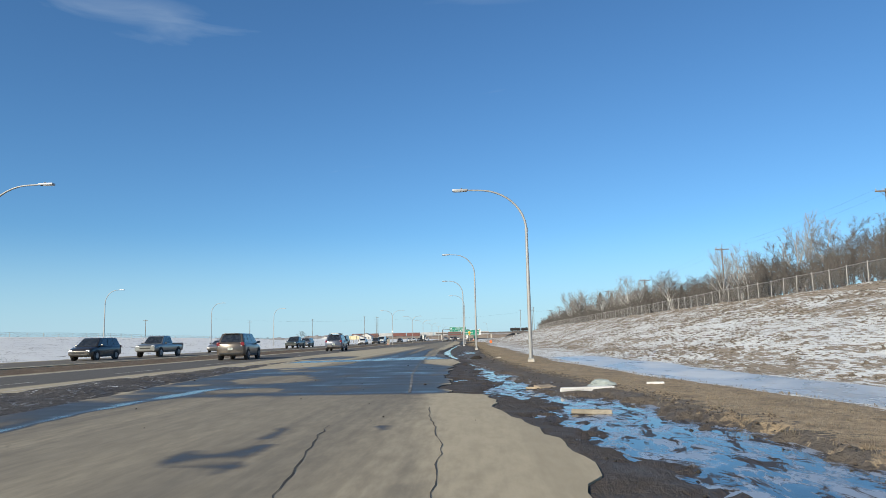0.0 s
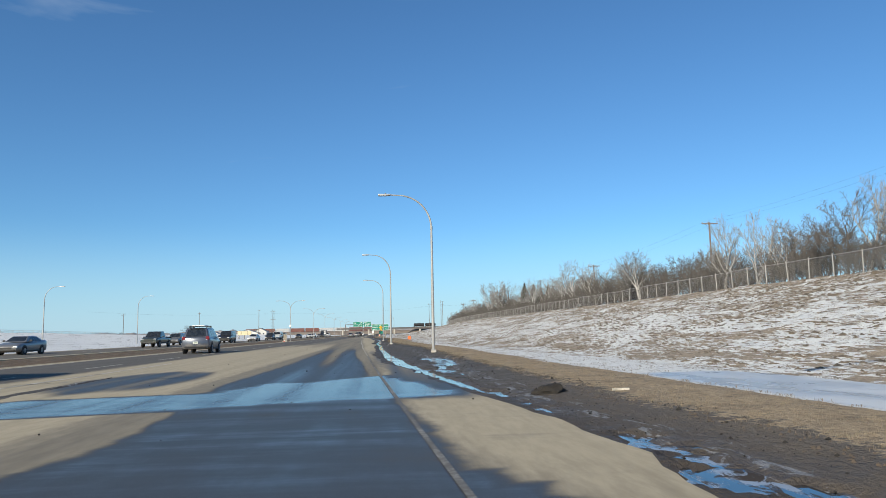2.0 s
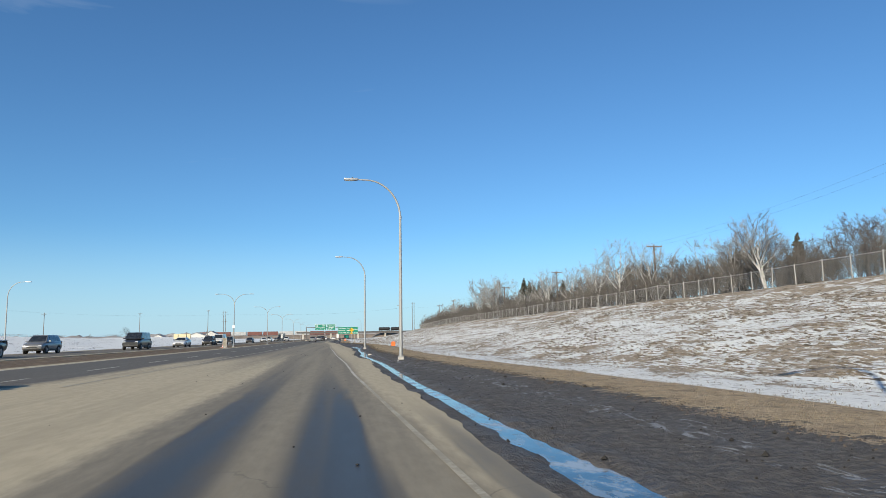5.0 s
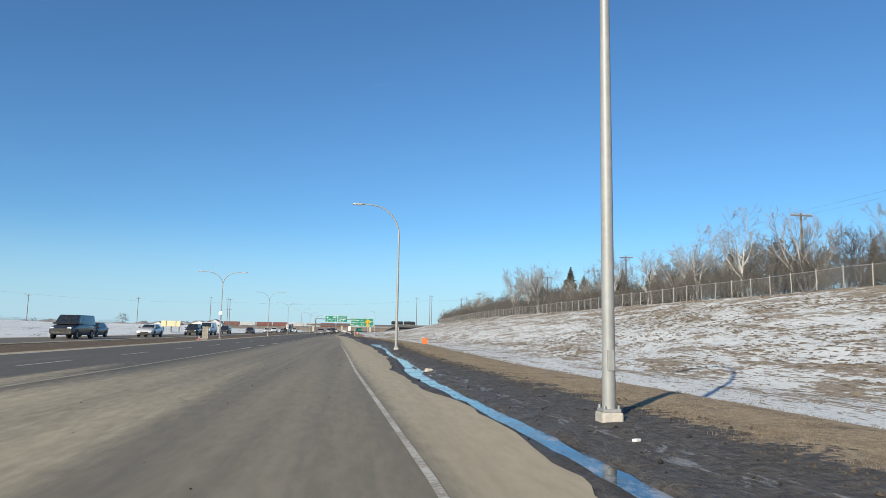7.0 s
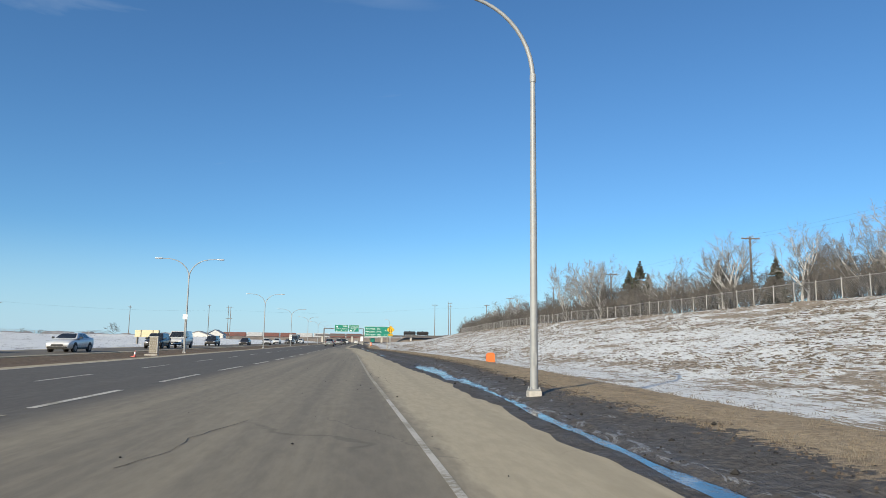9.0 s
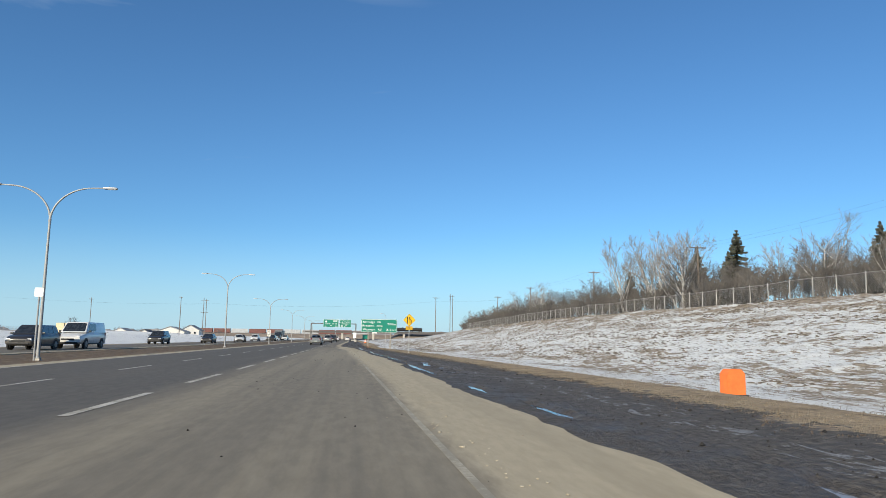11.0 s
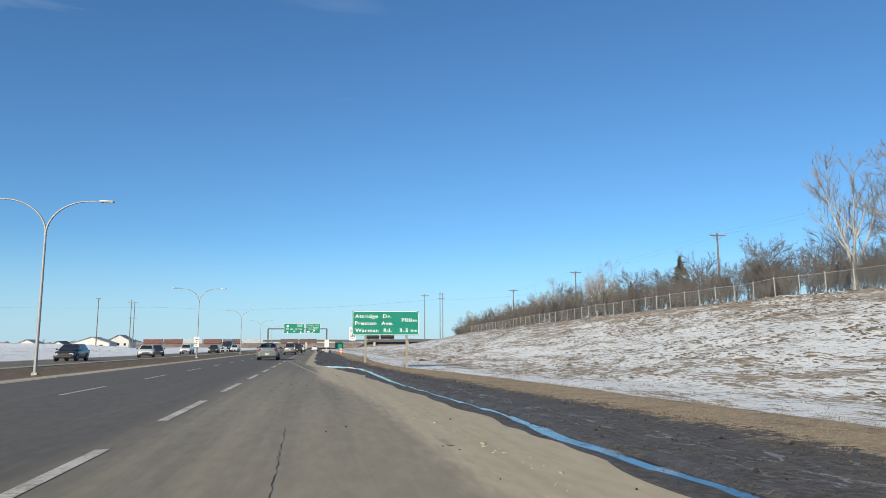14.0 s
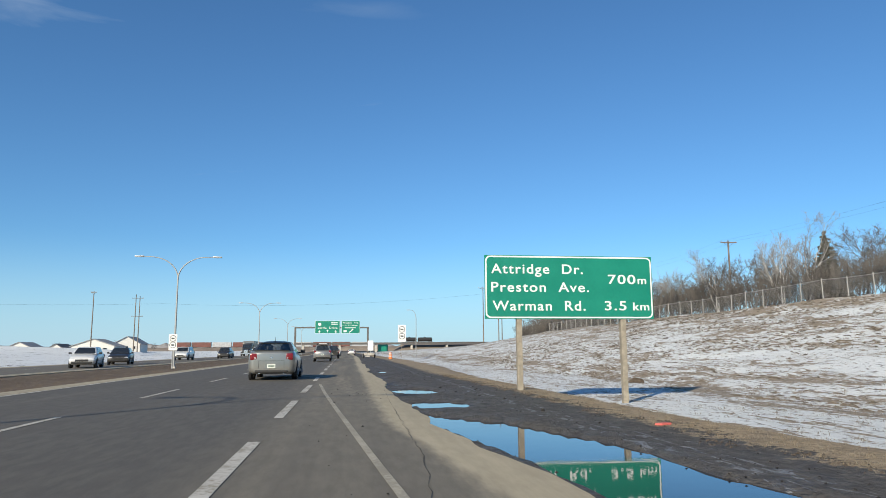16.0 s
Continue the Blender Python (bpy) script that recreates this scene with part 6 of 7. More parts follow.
        box(bm, ((a.x + b.x) / 2, a.y - 0.03, a.z), (b.x - a.x, 0.20, 0.035), 0.015)
        part("roof_spoiler", bm, paint, r)
    if rack:
        for x in (-1, 1):
            bm = bmesh.new()
            tube(bm, [(x * 0.56, -1.6, roof_z + 0.005), (x * 0.56, -1.5, roof_z + 0.06), (x * 0.56, 0.2, roof_z + 0.06), (x * 0.56, 0.35, roof_z + 0.005)], 0.022, 6)
            part("roof_rail", bm, M_TRIM, r)
        for yy in (-1.25, -0.15):
            bm = bmesh.new()
            box(bm, (0, yy, roof_z + 0.13), (1.30, 0.10, 0.05), 0.02)
            cross_bar = part("crossbar", bm, M_TRIM, r)
            for x in (-1, 1):
                bm = bmesh.new()
                box(bm, (x * 0.56, yy, roof_z + 0.10), (0.10, 0.14, 0.13), 0.03)
                part("foot", bm, M_TRIM, cross_bar)
        bm = bmesh.new()
        box(bm, (0, -0.7, roof_z + 0.165), (0.82, 1.5, 0.05), 0.02)
        part("roof_carrier", bm, M_WHITE, r, "white ski carrier")
    if detail:
        bm = bmesh.new()
        box(bm, (0, y0 + 0.14, 1.125), (1.30, 0.20, 0.03), 0.014)
        for x in (-0.55, 0.55):
            box(bm, (x, y0 + 0.16, 1.095), (0.07, 0.12, 0.06), 0.01)
        part("boot_spoiler", bm, M_TRIM, r, "small dark boot spoiler")
        bm = bmesh.new()
        box(bm, (0, y0 + 0.018, 0.955), (0.50, 0.03, 0.022), 0.006)
        part("high_brake_lamp", bm, M_REDLENS, r)
        bm = bmesh.new()
        tube(bm, [(0, -0.98, 1.47), (0, -1.08, 1.66)], [0.010, 0.004], 5)
        part("aerial", bm, M_TRIM, r)
        for x in (-0.45, 0.45):
            bm = bmesh.new()
            tube(bm, [(x, y0 + 0.02, 0.27), (x, y0 + 0.25, 0.27)], 0.03, 10)
            part("exhaust_tip", bm, M_CHROME, r, "chrome exhaust tip")
        for x in (-1, 1):
            bm = bmesh.new()
            box(bm, (x * 0.47, y0 + 0.004, 0.60), (0.010, 0.02, 0.30))
            part("bumper_seam", bm, M_TRIM, r)
        bm = bmesh.new()
        box(bm, (0, y0 + 0.004, 0.735), (0.94, 0.02, 0.010))
        part("boot_seam", bm, M_TRIM, r)
        bm = bmesh.new()
        box(bm, (0, y0 + 0.002, 0.56), (0.50, 0.02, 0.21), 0.008)
        part("plate_recess", bm, paint, r)
        bm = bmesh.new()
        tube(bm, [(0, y0 + 0.015, 0.86), (0, y0 - 0.005, 0.86)], 0.045, 14)
        part("badge", bm, M_CHROME, r, "small plain chrome badge")
        bm = bmesh.new()
        box(bm, (0, -1.55, 1.045), (1.30, 0.62, 0.05), 0.015)
        part("parcel_shelf", bm, M_TRIM, r)
        bm = bmesh.new()
        box(bm, (0, 0.72, 1.04), (1.30, 0.40, 0.06), 0.02)
        part("dashboard", bm, M_TRIM, r)
        for x in (-0.40, 0.40):
            bm = bmesh.new()
            box(bm, (x, -1.20, 1.16), (0.25, 0.10, 0.17), 0.04)
            part("head_restraint", bm, M_TRIM, r)
        for x in (-0.36, 0.36):
            bm = bmesh.new()
            box(bm, (x, -0.35, 1.10), (0.42, 0.14, 0.46), 0.06)
            box(bm, (x, -0.38, 1.36), (0.24, 0.10, 0.16), 0.04)
            part("seat_back", bm, M_TRIM, r)
    return tagged(r, label, category)


P_SILVER = car_paint("silver_paint", (0.275, 0.28, 0.265), 0.65, 0.22)
P_BROWN = car_paint("brown_paint", (0.080, 0.067, 0.055), 0.4, 0.55)
P_BLUE = car_paint("slate_blue_paint", (0.075, 0.095, 0.135), 0.4, 0.6)
P_BLACK = car_paint("black_paintwork", (0.018, 0.019, 0.021), 0.3, 0.5)
P_WHITE = car_paint("white_paintwork", (0.72, 0.73, 0.72), 0.1, 0.45)
P_GREY = car_paint("grey_paintwork", (0.20, 0.205, 0.21), 0.4, 0.5)
P_DGREEN = car_paint("dark_green_paint", (0.03, 0.045, 0.04), 0.3, 0.6)

vehicle("sedan", "sedan_car", P_SILVER, (-1.6, 318.0), 0.4, "dusty silver sedan with red tail lamps in its lane", detail=True)
vehicle("suv", "suv_car", P_BROWN, (-5.55, 108.2), 4, "muddy brown suv in the carriageway")
vehicle("suv", "suv_car", P_BLUE, (-5.0, 137.6), 3, "slate blue suv with a white roof carrier", rack=True)
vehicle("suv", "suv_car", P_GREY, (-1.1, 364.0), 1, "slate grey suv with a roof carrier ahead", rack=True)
vehicle("pickup", "pickup_truck", P_BLACK, (-0.6, 392.0), 1, "dark pickup truck far along the carriageway", "pickup")
vehicle("suv", "suv_car", P_WHITE, (-0.5, 436.0), 0, "white suv far along the carriageway")
vehicle("sedan", "sedan_car", P_WHITE, (3.0, 470.0), 0, "white sedan far along the carriageway")
vehicle("sedan", "sedan_car", P_GREY, (-4.5, 455.0), 0, "grey sedan far along the carriageway")
# oncoming traffic
ON = (("suv", "suv_car", P_BLACK, -19.4, 115.2, "black suv on the far carriageway"),
      ("pickup", "pickup_truck", P_SILVER, -18.6, 124.5, "silver pickup truck on the far carriageway"),
      ("sedan", "sedan_car", P_GREY, -21.0, 146.0, "grey sedan on the far carriageway"),
      ("pickup", "pickup_truck", P_DGREEN, -19.2, 174.0, "dark green pickup truck on the far carriageway"),
      ("suv", "suv_car", P_GREY, -21.8, 192.0, "grey suv on the far carriageway"),
      ("van", "van", P_BLACK, -18.6, 211.0, "dark van on the far carriageway"),
      ("hatch", "hatchback_car", P_BLACK, -21.6, 224.5, "black hatchback on the far carriageway"),
      ("sedan", "sedan_car", P_WHITE, -17.6, 231.0, "white sedan on the far carriageway"),
      ("suv", "suv_car", P_BLACK, -18.2, 256.5, "black suv on the far carriageway"),
      ("van", "van", P_WHITE, -17.4, 263.0, "white van on the far carriageway"),
      ("suv", "suv_car", P_BLACK, -20.9, 299.5, "black suv on the far carriageway"),
      ("hatch", "hatchback_car", P_BLACK, -18.6, 320.0, "black hatchback on the far carriageway"),
      ("hatch", "hatchback_car", P_WHITE, -17.2, 342.0, "white hatchback on the far carriageway"),
      ("hatch", "hatchback_car", P_BLACK, -18.6, 354.5, "small black hatchback on the far carriageway"),
      ("suv", "suv_car", P_WHITE, -19.6, 384.0, "white suv on the far carriageway"),
      ("suv", "suv_car", P_BLACK, -17.6, 404.0, "black suv on the far carriageway"),
      ("sedan", "sedan_car", P_SILVER, -20.6, 425.0, "silver sedan on the far carriageway"),
      ("pickup", "pickup_truck", P_WHITE, -17.8, 446.0, "white pickup truck on the far carriageway"))
for kind, name, paint, x, y, label in ON:
    tagged(vehicle(kind, name, paint, (x, y), 190 if 330 < y < 360 else 180, label, {"pickup": "pickup", "van": "van"}.get(kind, "car")), group="oncoming traffic")


def semi_truck(x, y):
    r = root("semi_truck", (x, y, 0), 180)
    bm = bmesh.new()
    box(bm, (0, -5.2, 2.28), (2.5, 10.4, 2.55), 0.04)
    tr = part("trailer", bm, P_GREY, r, "long dark grey box trailer")
    for k in range(14):
        for s in (-1, 1):
            bm = bmesh.new()
            box(bm, (s * 1.255, -0.4 - k * 0.74, 2.28), (0.02, 0.05, 2.45))
            part("side_rib", bm, P_GREY, tr)
    bm = bmesh.new()
    box(bm, (0, -5.2, 0.92), (2.3, 10.2, 0.16), 0.02)
    part("chassis", bm, M_TRIM, r)
    bm = bmesh.new()
    box(bm, (0, 1.35, 1.95), (2.3, 1.7, 2.2), 0.18)
    smooth(part("sleeper", bm, P_BLACK, r))
    cab = Cabin(1.9, 3.2, 1.08, 1.75, 1.9, 2.75, 0.98, 2.75)
    smooth(part("cab", cab.shell(0.1), P_BLACK, r))
    part("windscreen", cab.pane(2, 0.05, 0.95, 0.1, 0.9), M_GLASS, r)
    for side in (1, 3):
        part("side_window", cab.pane(side, 0.2, 0.8, 0.1, 0.85), M_GLASS, r)
    bm = bmesh.new()
    ring_loft(bm, [body_ring(1.9, 0.6, 1.78, 1.10), body_ring(3.3, 0.6, 1.74, 1.08), body_ring(4.5, 0.6, 1.55, 0.92), body_ring(4.75, 0.65, 1.4, 0.80)])
    smooth(part("hood", bm, P_BLACK, r))
    bm = bmesh.new()
    box(bm, (0, 4.76, 1.05), (0.95, 0.08, 0.75), 0.04)
    part("grille", bm, M_CHROME, r, "chrome grille")
    bm = bmesh.new()
    box(bm, (0, 4.80, 0.55), (2.1, 0.20, 0.30), 0.08)
    part("front_bumper", bm, M_CHROME, r)
    for s in (-1, 1):
        bm = bmesh.new()
        box(bm, (s * 0.85, 4.6, 1.12), (0.3, 0.2, 0.2), 0.05)
        part("headlamp", bm, M_CLEARLENS, r)
        bm = bmesh.new()
        tube(bm, [(s * 1.2, 0.5, 0.9), (s * 1.2, 0.5, 3.5)], 0.07, 8)
        part("exhaust_stack", bm, M_CHROME, r)
        for yy in (4.0, 0.6, -0.5, -9.0, -9.9):
            wheel(r, s * 1.08, yy, 0.5, 0.30)
    return tagged(r, "dark semi truck with a long grey trailer", "truck", group="oncoming traffic")


semi_truck(-21.6, 462.0)


# ---- gantry, signs and barriers ahead ----


def gantry():
    r = root("sign_gantry", (0, 424.0, 0))
    for x in (-8.1, 5.65):
        bm = bmesh.new()
        box(bm, (x, 0, 2.5), (0.34, 0.34, 6.1), 0.03)
        part("post", bm, M_DARKSTEEL, r)
        bm = bmesh.new()
        box(bm, (x, 0, -0.2), (0.9, 0.9, 0.7), 0.04)
        part("footing", bm, M_CONCRETE, r)
    for y in (-0.16, 0.16):
        bm = bmesh.new()
        box(bm, (-1.2, y, 5.5), (13.9, 0.16, 0.26), 0.02)
        part("beam", bm, M_DARKSTEEL, r)
    for x0, x1, rows, arrows in ((-4.42, 0.28, (("Circle  Drive", -3.9, 5.28, 0.52, 3.7),), (-3.6, -2.05, -0.5)), (0.58, 4.1, (("Preston  Ave", 0.85, 6.28, 0.40, 2.9), ("U of S Campus", 0.80, 5.80, 0.36, 3.0)), (2.4,))):
        bm = bmesh.new()
        box(bm, ((x0 + x1) / 2, -0.27, 5.6), (x1 - x0, 0.05, 2.4))
        pb = part("sign_panel", bm, M_WHITE, r)
        bm = bmesh.new()
        rounded(bm, x0 + 0.05, 4.45, x1 - 0.05, 6.75, 0.12, -0.305, -0.298, 4)
        part("green_face", bm, M_GREEN, pb, "green reflective face")
        for text, tx, tz, size, width in rows:
            legend(pb, text, tx, tz, size, width, M_WHITE, -0.312)
        if len(arrows) == 3:
            for k, ax_ in enumerate(arrows):
                s = 1 if k == 1 else -1
                c = 4.80
                bm = bmesh.new()
                box(bm, (ax_, -0.311, c), (0.12, 0.006, 0.36))
                quad(bm, [(ax_ - 0.26, -0.312, c + s * 0.05), (ax_ + 0.26, -0.312, c + s * 0.05), (ax_ + 0.02, -0.312, c + s * 0.30), (ax_ - 0.02, -0.312, c + s * 0.30)])
                part("arrow", bm, M_WHITE, pb)
            bm = bmesh.new()
            tube(bm, [(-3.55, -0.305, 6.12), (-3.55, -0.314, 6.12)], 0.30, 12)
            part("route_shield", bm, M_WHITE, pb, "plain white route shield")
            bm = bmesh.new()
            for k in range(2):
                box(bm, (-0.75, -0.311, 6.42 - 0.28 * k), (1.3, 0.006, 0.14))
            part("text_bars", bm, M_WHITE, pb)
        else:
            bm = bmesh.new()
            quad(bm, [(2.0, -0.312, 4.60), (2.16, -0.312, 4.52), (2.72, -0.312, 5.02), (2.60, -0.312, 5.12)])
            quad(bm, [(2.45, -0.313, 5.22), (2.80, -0.313, 4.92), (2.86, -0.313, 5.26), (2.84, -0.313, 5.28)])
            part("arrow", bm, M_WHITE, pb)
            bm = bmesh.new()
            box(bm, (1.3, -0.311, 4.80), (0.62, 0.006, 0.36))
            box(bm, (2.3, -0.311, 5.45), (2.2, 0.006, 0.13))
            part("text_bars", bm, M_WHITE, pb)
    return tagged(r, "dark steel gantry with two green overhead signs", "gantry")


gantry()


def post_sign(name, x, y, zb, zt, w, face, label, marks=None, post=M_POST):
    g = up(x, y) if x > float(paved_edge(y)) or x < -8 else 0.0
    r = root(name, (x, y, 0))
    bm = bmesh.new()
    tube(bm, [(0, 0.06, g - 0.3), (0, 0.06, zt)], 0.045, 8)
    part("post", bm, post, r)
    bm = bmesh.new()
    rounded(bm, -w / 2, zb, w / 2, zt, min(0.06, w / 6), -0.012, 0.012, 4)
    pn = part("panel", bm, face, r)
    if marks:
        marks(pn, w, zb, zt)
    return tagged(r, label, "road sign")


def route_marks(pn, w, zb, zt):
    n = 2
    for k in range(n):
        c = zt - (zt - zb) * (0.27 + 0.40 * k)
        bm = bmesh.new()
        tube(bm, [(0, -0.012, c), (0, -0.018, c)], w * 0.40, 16)
        part("ring", bm, M_BLACK, pn)
        bm = bmesh.new()
        tube(bm, [(0, -0.018, c), (0, -0.022, c)], w * 0.33, 16)
        part("disc", bm, M_WHITE, pn)
        bm = bmesh.new()
        box(bm, (0, -0.026, c), (w * 0.36, 0.006, w * 0.20), 0.0)
        part("symbol", bm, M_BLACK, pn)


post_sign("route_sign", 10.85, 407, 2.55, 5.4, 1.35, M_WHITE, "tall white truck route sign on a post", route_marks)
post_sign("route_sign", -12.0, 344.9, 1.2, 2.45, 0.62, M_WHITE, "white truck route sign on the median lamp post", route_marks, M_STEEL)
post_sign("notice_sign", -11.64, 240.9, 2.9, 3.35, 0.42, M_WHITE, "small white notice on the median lamp post", None, M_STEEL)
post_sign("guide_sign_small", 8.9, 430, 0.9, 2.3, 2.0, M_GREEN, "small green guide sign beside the exit")


def message_trailer(x, y):
    r = root("sign_trailer", (x, y, 0))
    bm = bmesh.new()
    box(bm, (0, 0, 0.55), (1.5, 2.2, 0.30), 0.04)
    part("chassis", bm, M_CONCRETE, r)
    for s in (-1, 1):
        wheel(r, s * 0.85, 0.0, 0.32, 0.2)
    bm = bmesh.new()
    tube(bm, [(0.2, 0, 0.6), (0.2, 0, 2.6)], 0.06, 8)
    part("mast", bm, M_STEEL, r)
    bm = bmesh.new()
    box(bm, (0.2, -0.08, 1.85), (0.85, 0.10, 1.5), 0.03)
    part("panel", bm, M_WHITE, r, "white panel")
    return tagged(r, "small white sign trailer parked on the shoulder", "trailer")


message_trailer(4.9, 395.0)


def drum(x, y, label):
    r = root("traffic_drum", (x, y, up(x, y)))
    bm = bmesh.new()
    tube(bm, [(0, 0, 0), (0, 0, 0.32), (0, 0, 0.34), (0, 0, 0.66), (0, 0, 0.68), (0, 0, 1.0)], [0.29, 0.27, 0.26, 0.24, 0.23, 0.20], 16)
    part("barrel", bm, M_ORANGE, r)
    for z, rad in ((0.42, 0.262), (0.74, 0.232)):
        bm = bmesh.new()
        tube(bm, [(0, 0, z), (0, 0, z + 0.12)], rad, 16)
        part("band", bm, M_WHITE, r, "white reflective band")
    bm = bmesh.new()
    tube(bm, [(0, 0, 0.0), (0, 0, 0.06)], 0.40, 16)
    part("foot", bm, M_TYRE, r)
    return tagged(r, label, "traffic drum")


drum(8.0, 393.0, "orange traffic drum with pale bands on the verge")


def marker_box(x, y):
    g = up(x, y)
    r = root("marker_box", (x, y, g), 8)
    bm = bmesh.new()
    prof = [(-0.27, 0), (0.27, 0), (0.27, 0.56), (0.16, 0.68), (-0.16, 0.68), (-0.27, 0.56)]
    f = bm.faces.new([bm.verts.new((a, -0.16, b)) for a, b in prof])
    ext = bmesh.ops.extrude_face_region(bm, geom=[f])
    bmesh.ops.translate(bm, vec=(0, 0.32, 0), verts=[e for e in ext["geom"] if isinstance(e, bmesh.types.BMVert)])
    bmesh.ops.recalc_face_normals(bm, faces=bm.faces)
    bmesh.ops.bevel(bm, geom=bm.edges[:], offset=0.015, segments=2, affect="EDGES")
    part("shell", bm, M_ORANGE, r)
    bm = bmesh.new()
    box(bm, (0, 0, 0.02), (0.62, 0.42, 0.05), 0.01)
    part("foot", bm, M_TYRE, r)
    return tagged(r, "bright orange plastic box standing on the verge", "marker")


marker_box(13.2, 221.2)


def cabinet(x, y):
    r = root("utility_cabinet", (x, y, up(x, y)), 6)
    bm = bmesh.new()
    box(bm, (-0.1, -0.1, 0.03), (0.95, 0.85, 0.16), 0.02)
    part("plinth", bm, M_CONCRETE, r, "concrete plinth")
    bm = bmesh.new()
    box(bm, (0, 0, 0.80), (0.62, 0.50, 1.26), 0.02)
    part("body", bm, M_CONCRETE, r)
    bm = bmesh.new()
    box(bm, (-0.04, -0.256, 0.80), (0.50, 0.02, 1.15), 0.008)
    dr = part("door", bm, M_POST, r, "pale patterned door")
    for k in range(5):
        for j in range(3):
            bm = bmesh.new()
            box(bm, (-0.20 + 0.15 * j + 0.05 * (k % 2), -0.269, 0.36 + 0.2 * k), (0.06, 0.008, 0.09), 0.003)
            part("raised_square", bm, M_CONCRETE, dr)
    bm = bmesh.new()
    box(bm, (0, 0, 1.45), (0.70, 0.58, 0.06), 0.015)
    part("lid", bm, M_CONCRETE, r)
    return tagged(r, "grey utility cabinet on a concrete plinth in the median", "cabinet")


cabinet(-11.4, 230.8)


def cone(x, y):
    r = root("traffic_cone", (x, y, up(x, y)), 0)
    bm = bmesh.new()
    tube(bm, [(0, 0, 0.0), (0.01, 0, 0.25), (0.03, 0, 0.44)], [0.085, 0.055, 0.03], 10)
    part("cone", bm, M_PINK, r)
    bm = bmesh.new()
    tube(bm, [(0.01, 0, 0.20), (0.026, 0, 0.36)], [0.066, 0.048], 10)
    part("collar", bm, M_WHITE, r, "white collar")
    bm = bmesh.new()
    box(bm, (-0.10, 0, 0.05), (0.26, 0.22, 0.05), 0.01)
    part("base", bm, M_PINK, r)
    return tagged(r, "small broken red traffic cone in the muddy median", "traffic cone")


cone(-10.6, 223.6)

# ---- far things ----


def overpass():
    r = root("rail_overpass", (0, 800, 0))
    bm = bmesh.new()
    box(bm, (49, 0, 6.0), (166, 7, 1.15), 0.05)
    part("deck", bm, M_DARKSTEEL, r, "dark plate girder deck")
    bm = bmesh.new()
    box(bm, (49, -3.6, 6.72), (166, 0.25, 0.3))
    part("kerb", bm, M_DARKSTEEL, r)
    for x in range(-28, 131, 26):
        bm = bmesh.new()
        box(bm, (x, 0, 2.45), (1.6, 5, 6.0), 0.1)
        part("pier", bm, M_CONCRETE, r, "concrete pier")
    return tagged(r, "long dark railway overpass across the road", "bridge")


overpass()
# oxide red, desaturated so that its colour carries the distance haze
M_BOXCAR = plain("hazed_red_boxcar", (0.17, 0.075, 0.064), 0.8, 0.0, 0.25, 0.6)
M_GREYCAR = plain("pale_hopper", (0.42, 0.43, 0.44), 0.8, 0.0, 0.2, 0.6)


def boxcar(x, mat, label):
    r = root("boxcar", (x, 900, 4.2))
    bm = bmesh.new()
    box(bm, (0, 0, 2.55), (15.5, 3.0, 3.9), 0.12)
    part("body", bm, mat, r)
    bm = bmesh.new()
    box(bm, (0, -1.53, 2.5), (3.0, 0.08, 3.5), 0.02)
    part("door", bm, mat, r)
    bm = bmesh.new()
    box(bm, (0, 0, 0.5), (15.0, 2.2, 0.3))
    part("underframe", bm, M_TRIM, r)
    for s in (-5.6, 5.6):
        bm = bmesh.new()
        for q in (-0.9, 0.9):
            tube(bm, [(s + q, -1.2, 0.42), (s + q, 1.2, 0.42)], 0.42, 12)
        part("bogie", bm, M_TRIM, r)
    return tagged(r, label, "boxcar", group="freight train")


for k in range(10):
    red = k % 7 not in (2, 5, 6)
    boxcar(-134 + 16.6 * k, M_BOXCAR if red else M_GREYCAR, "oxide red freight boxcar behind the overpass" if red else "pale grey freight hopper behind the overpass")


def tank_car(x, z):
    r = root("tank_car", (x, 822, z))
    bm = bmesh.new()
    tube(bm, [(-5.6, 0, 2.5), (-5.35, 0, 2.5), (-5.0, 0, 2.5), (5.0, 0, 2.5), (5.35, 0, 2.5), (5.6, 0, 2.5)], [0.5, 1.1, 1.45, 1.45, 1.1, 0.5], 16)
    smooth(part("tank", bm, M_TRIM, r))
    bm = bmesh.new()
    tube(bm, [(0, 0, 3.8), (0, 0, 4.35)], 0.5, 12)
    part("dome", bm, M_TRIM, r)
    bm = bmesh.new()
    box(bm, (0, 0, 0.9), (11.4, 1.6, 0.3), 0.03)
    part("underframe", bm, M_DARKSTEEL, r)
    for s in (-4.0, 4.0):
        bm = bmesh.new()
        for q in (-0.9, 0.9):
            tube(bm, [(s + q, -1.2, 0.42), (s + q, 1.2, 0.42)], 0.42, 12)
        part("bogie", bm, M_TRIM, r)
    return tagged(r, "black railway tank car on the rise beyond the overpass", "tank car", group="freight train")


for x in (50.5, 62.5):
    tank_car(x, 6.9)


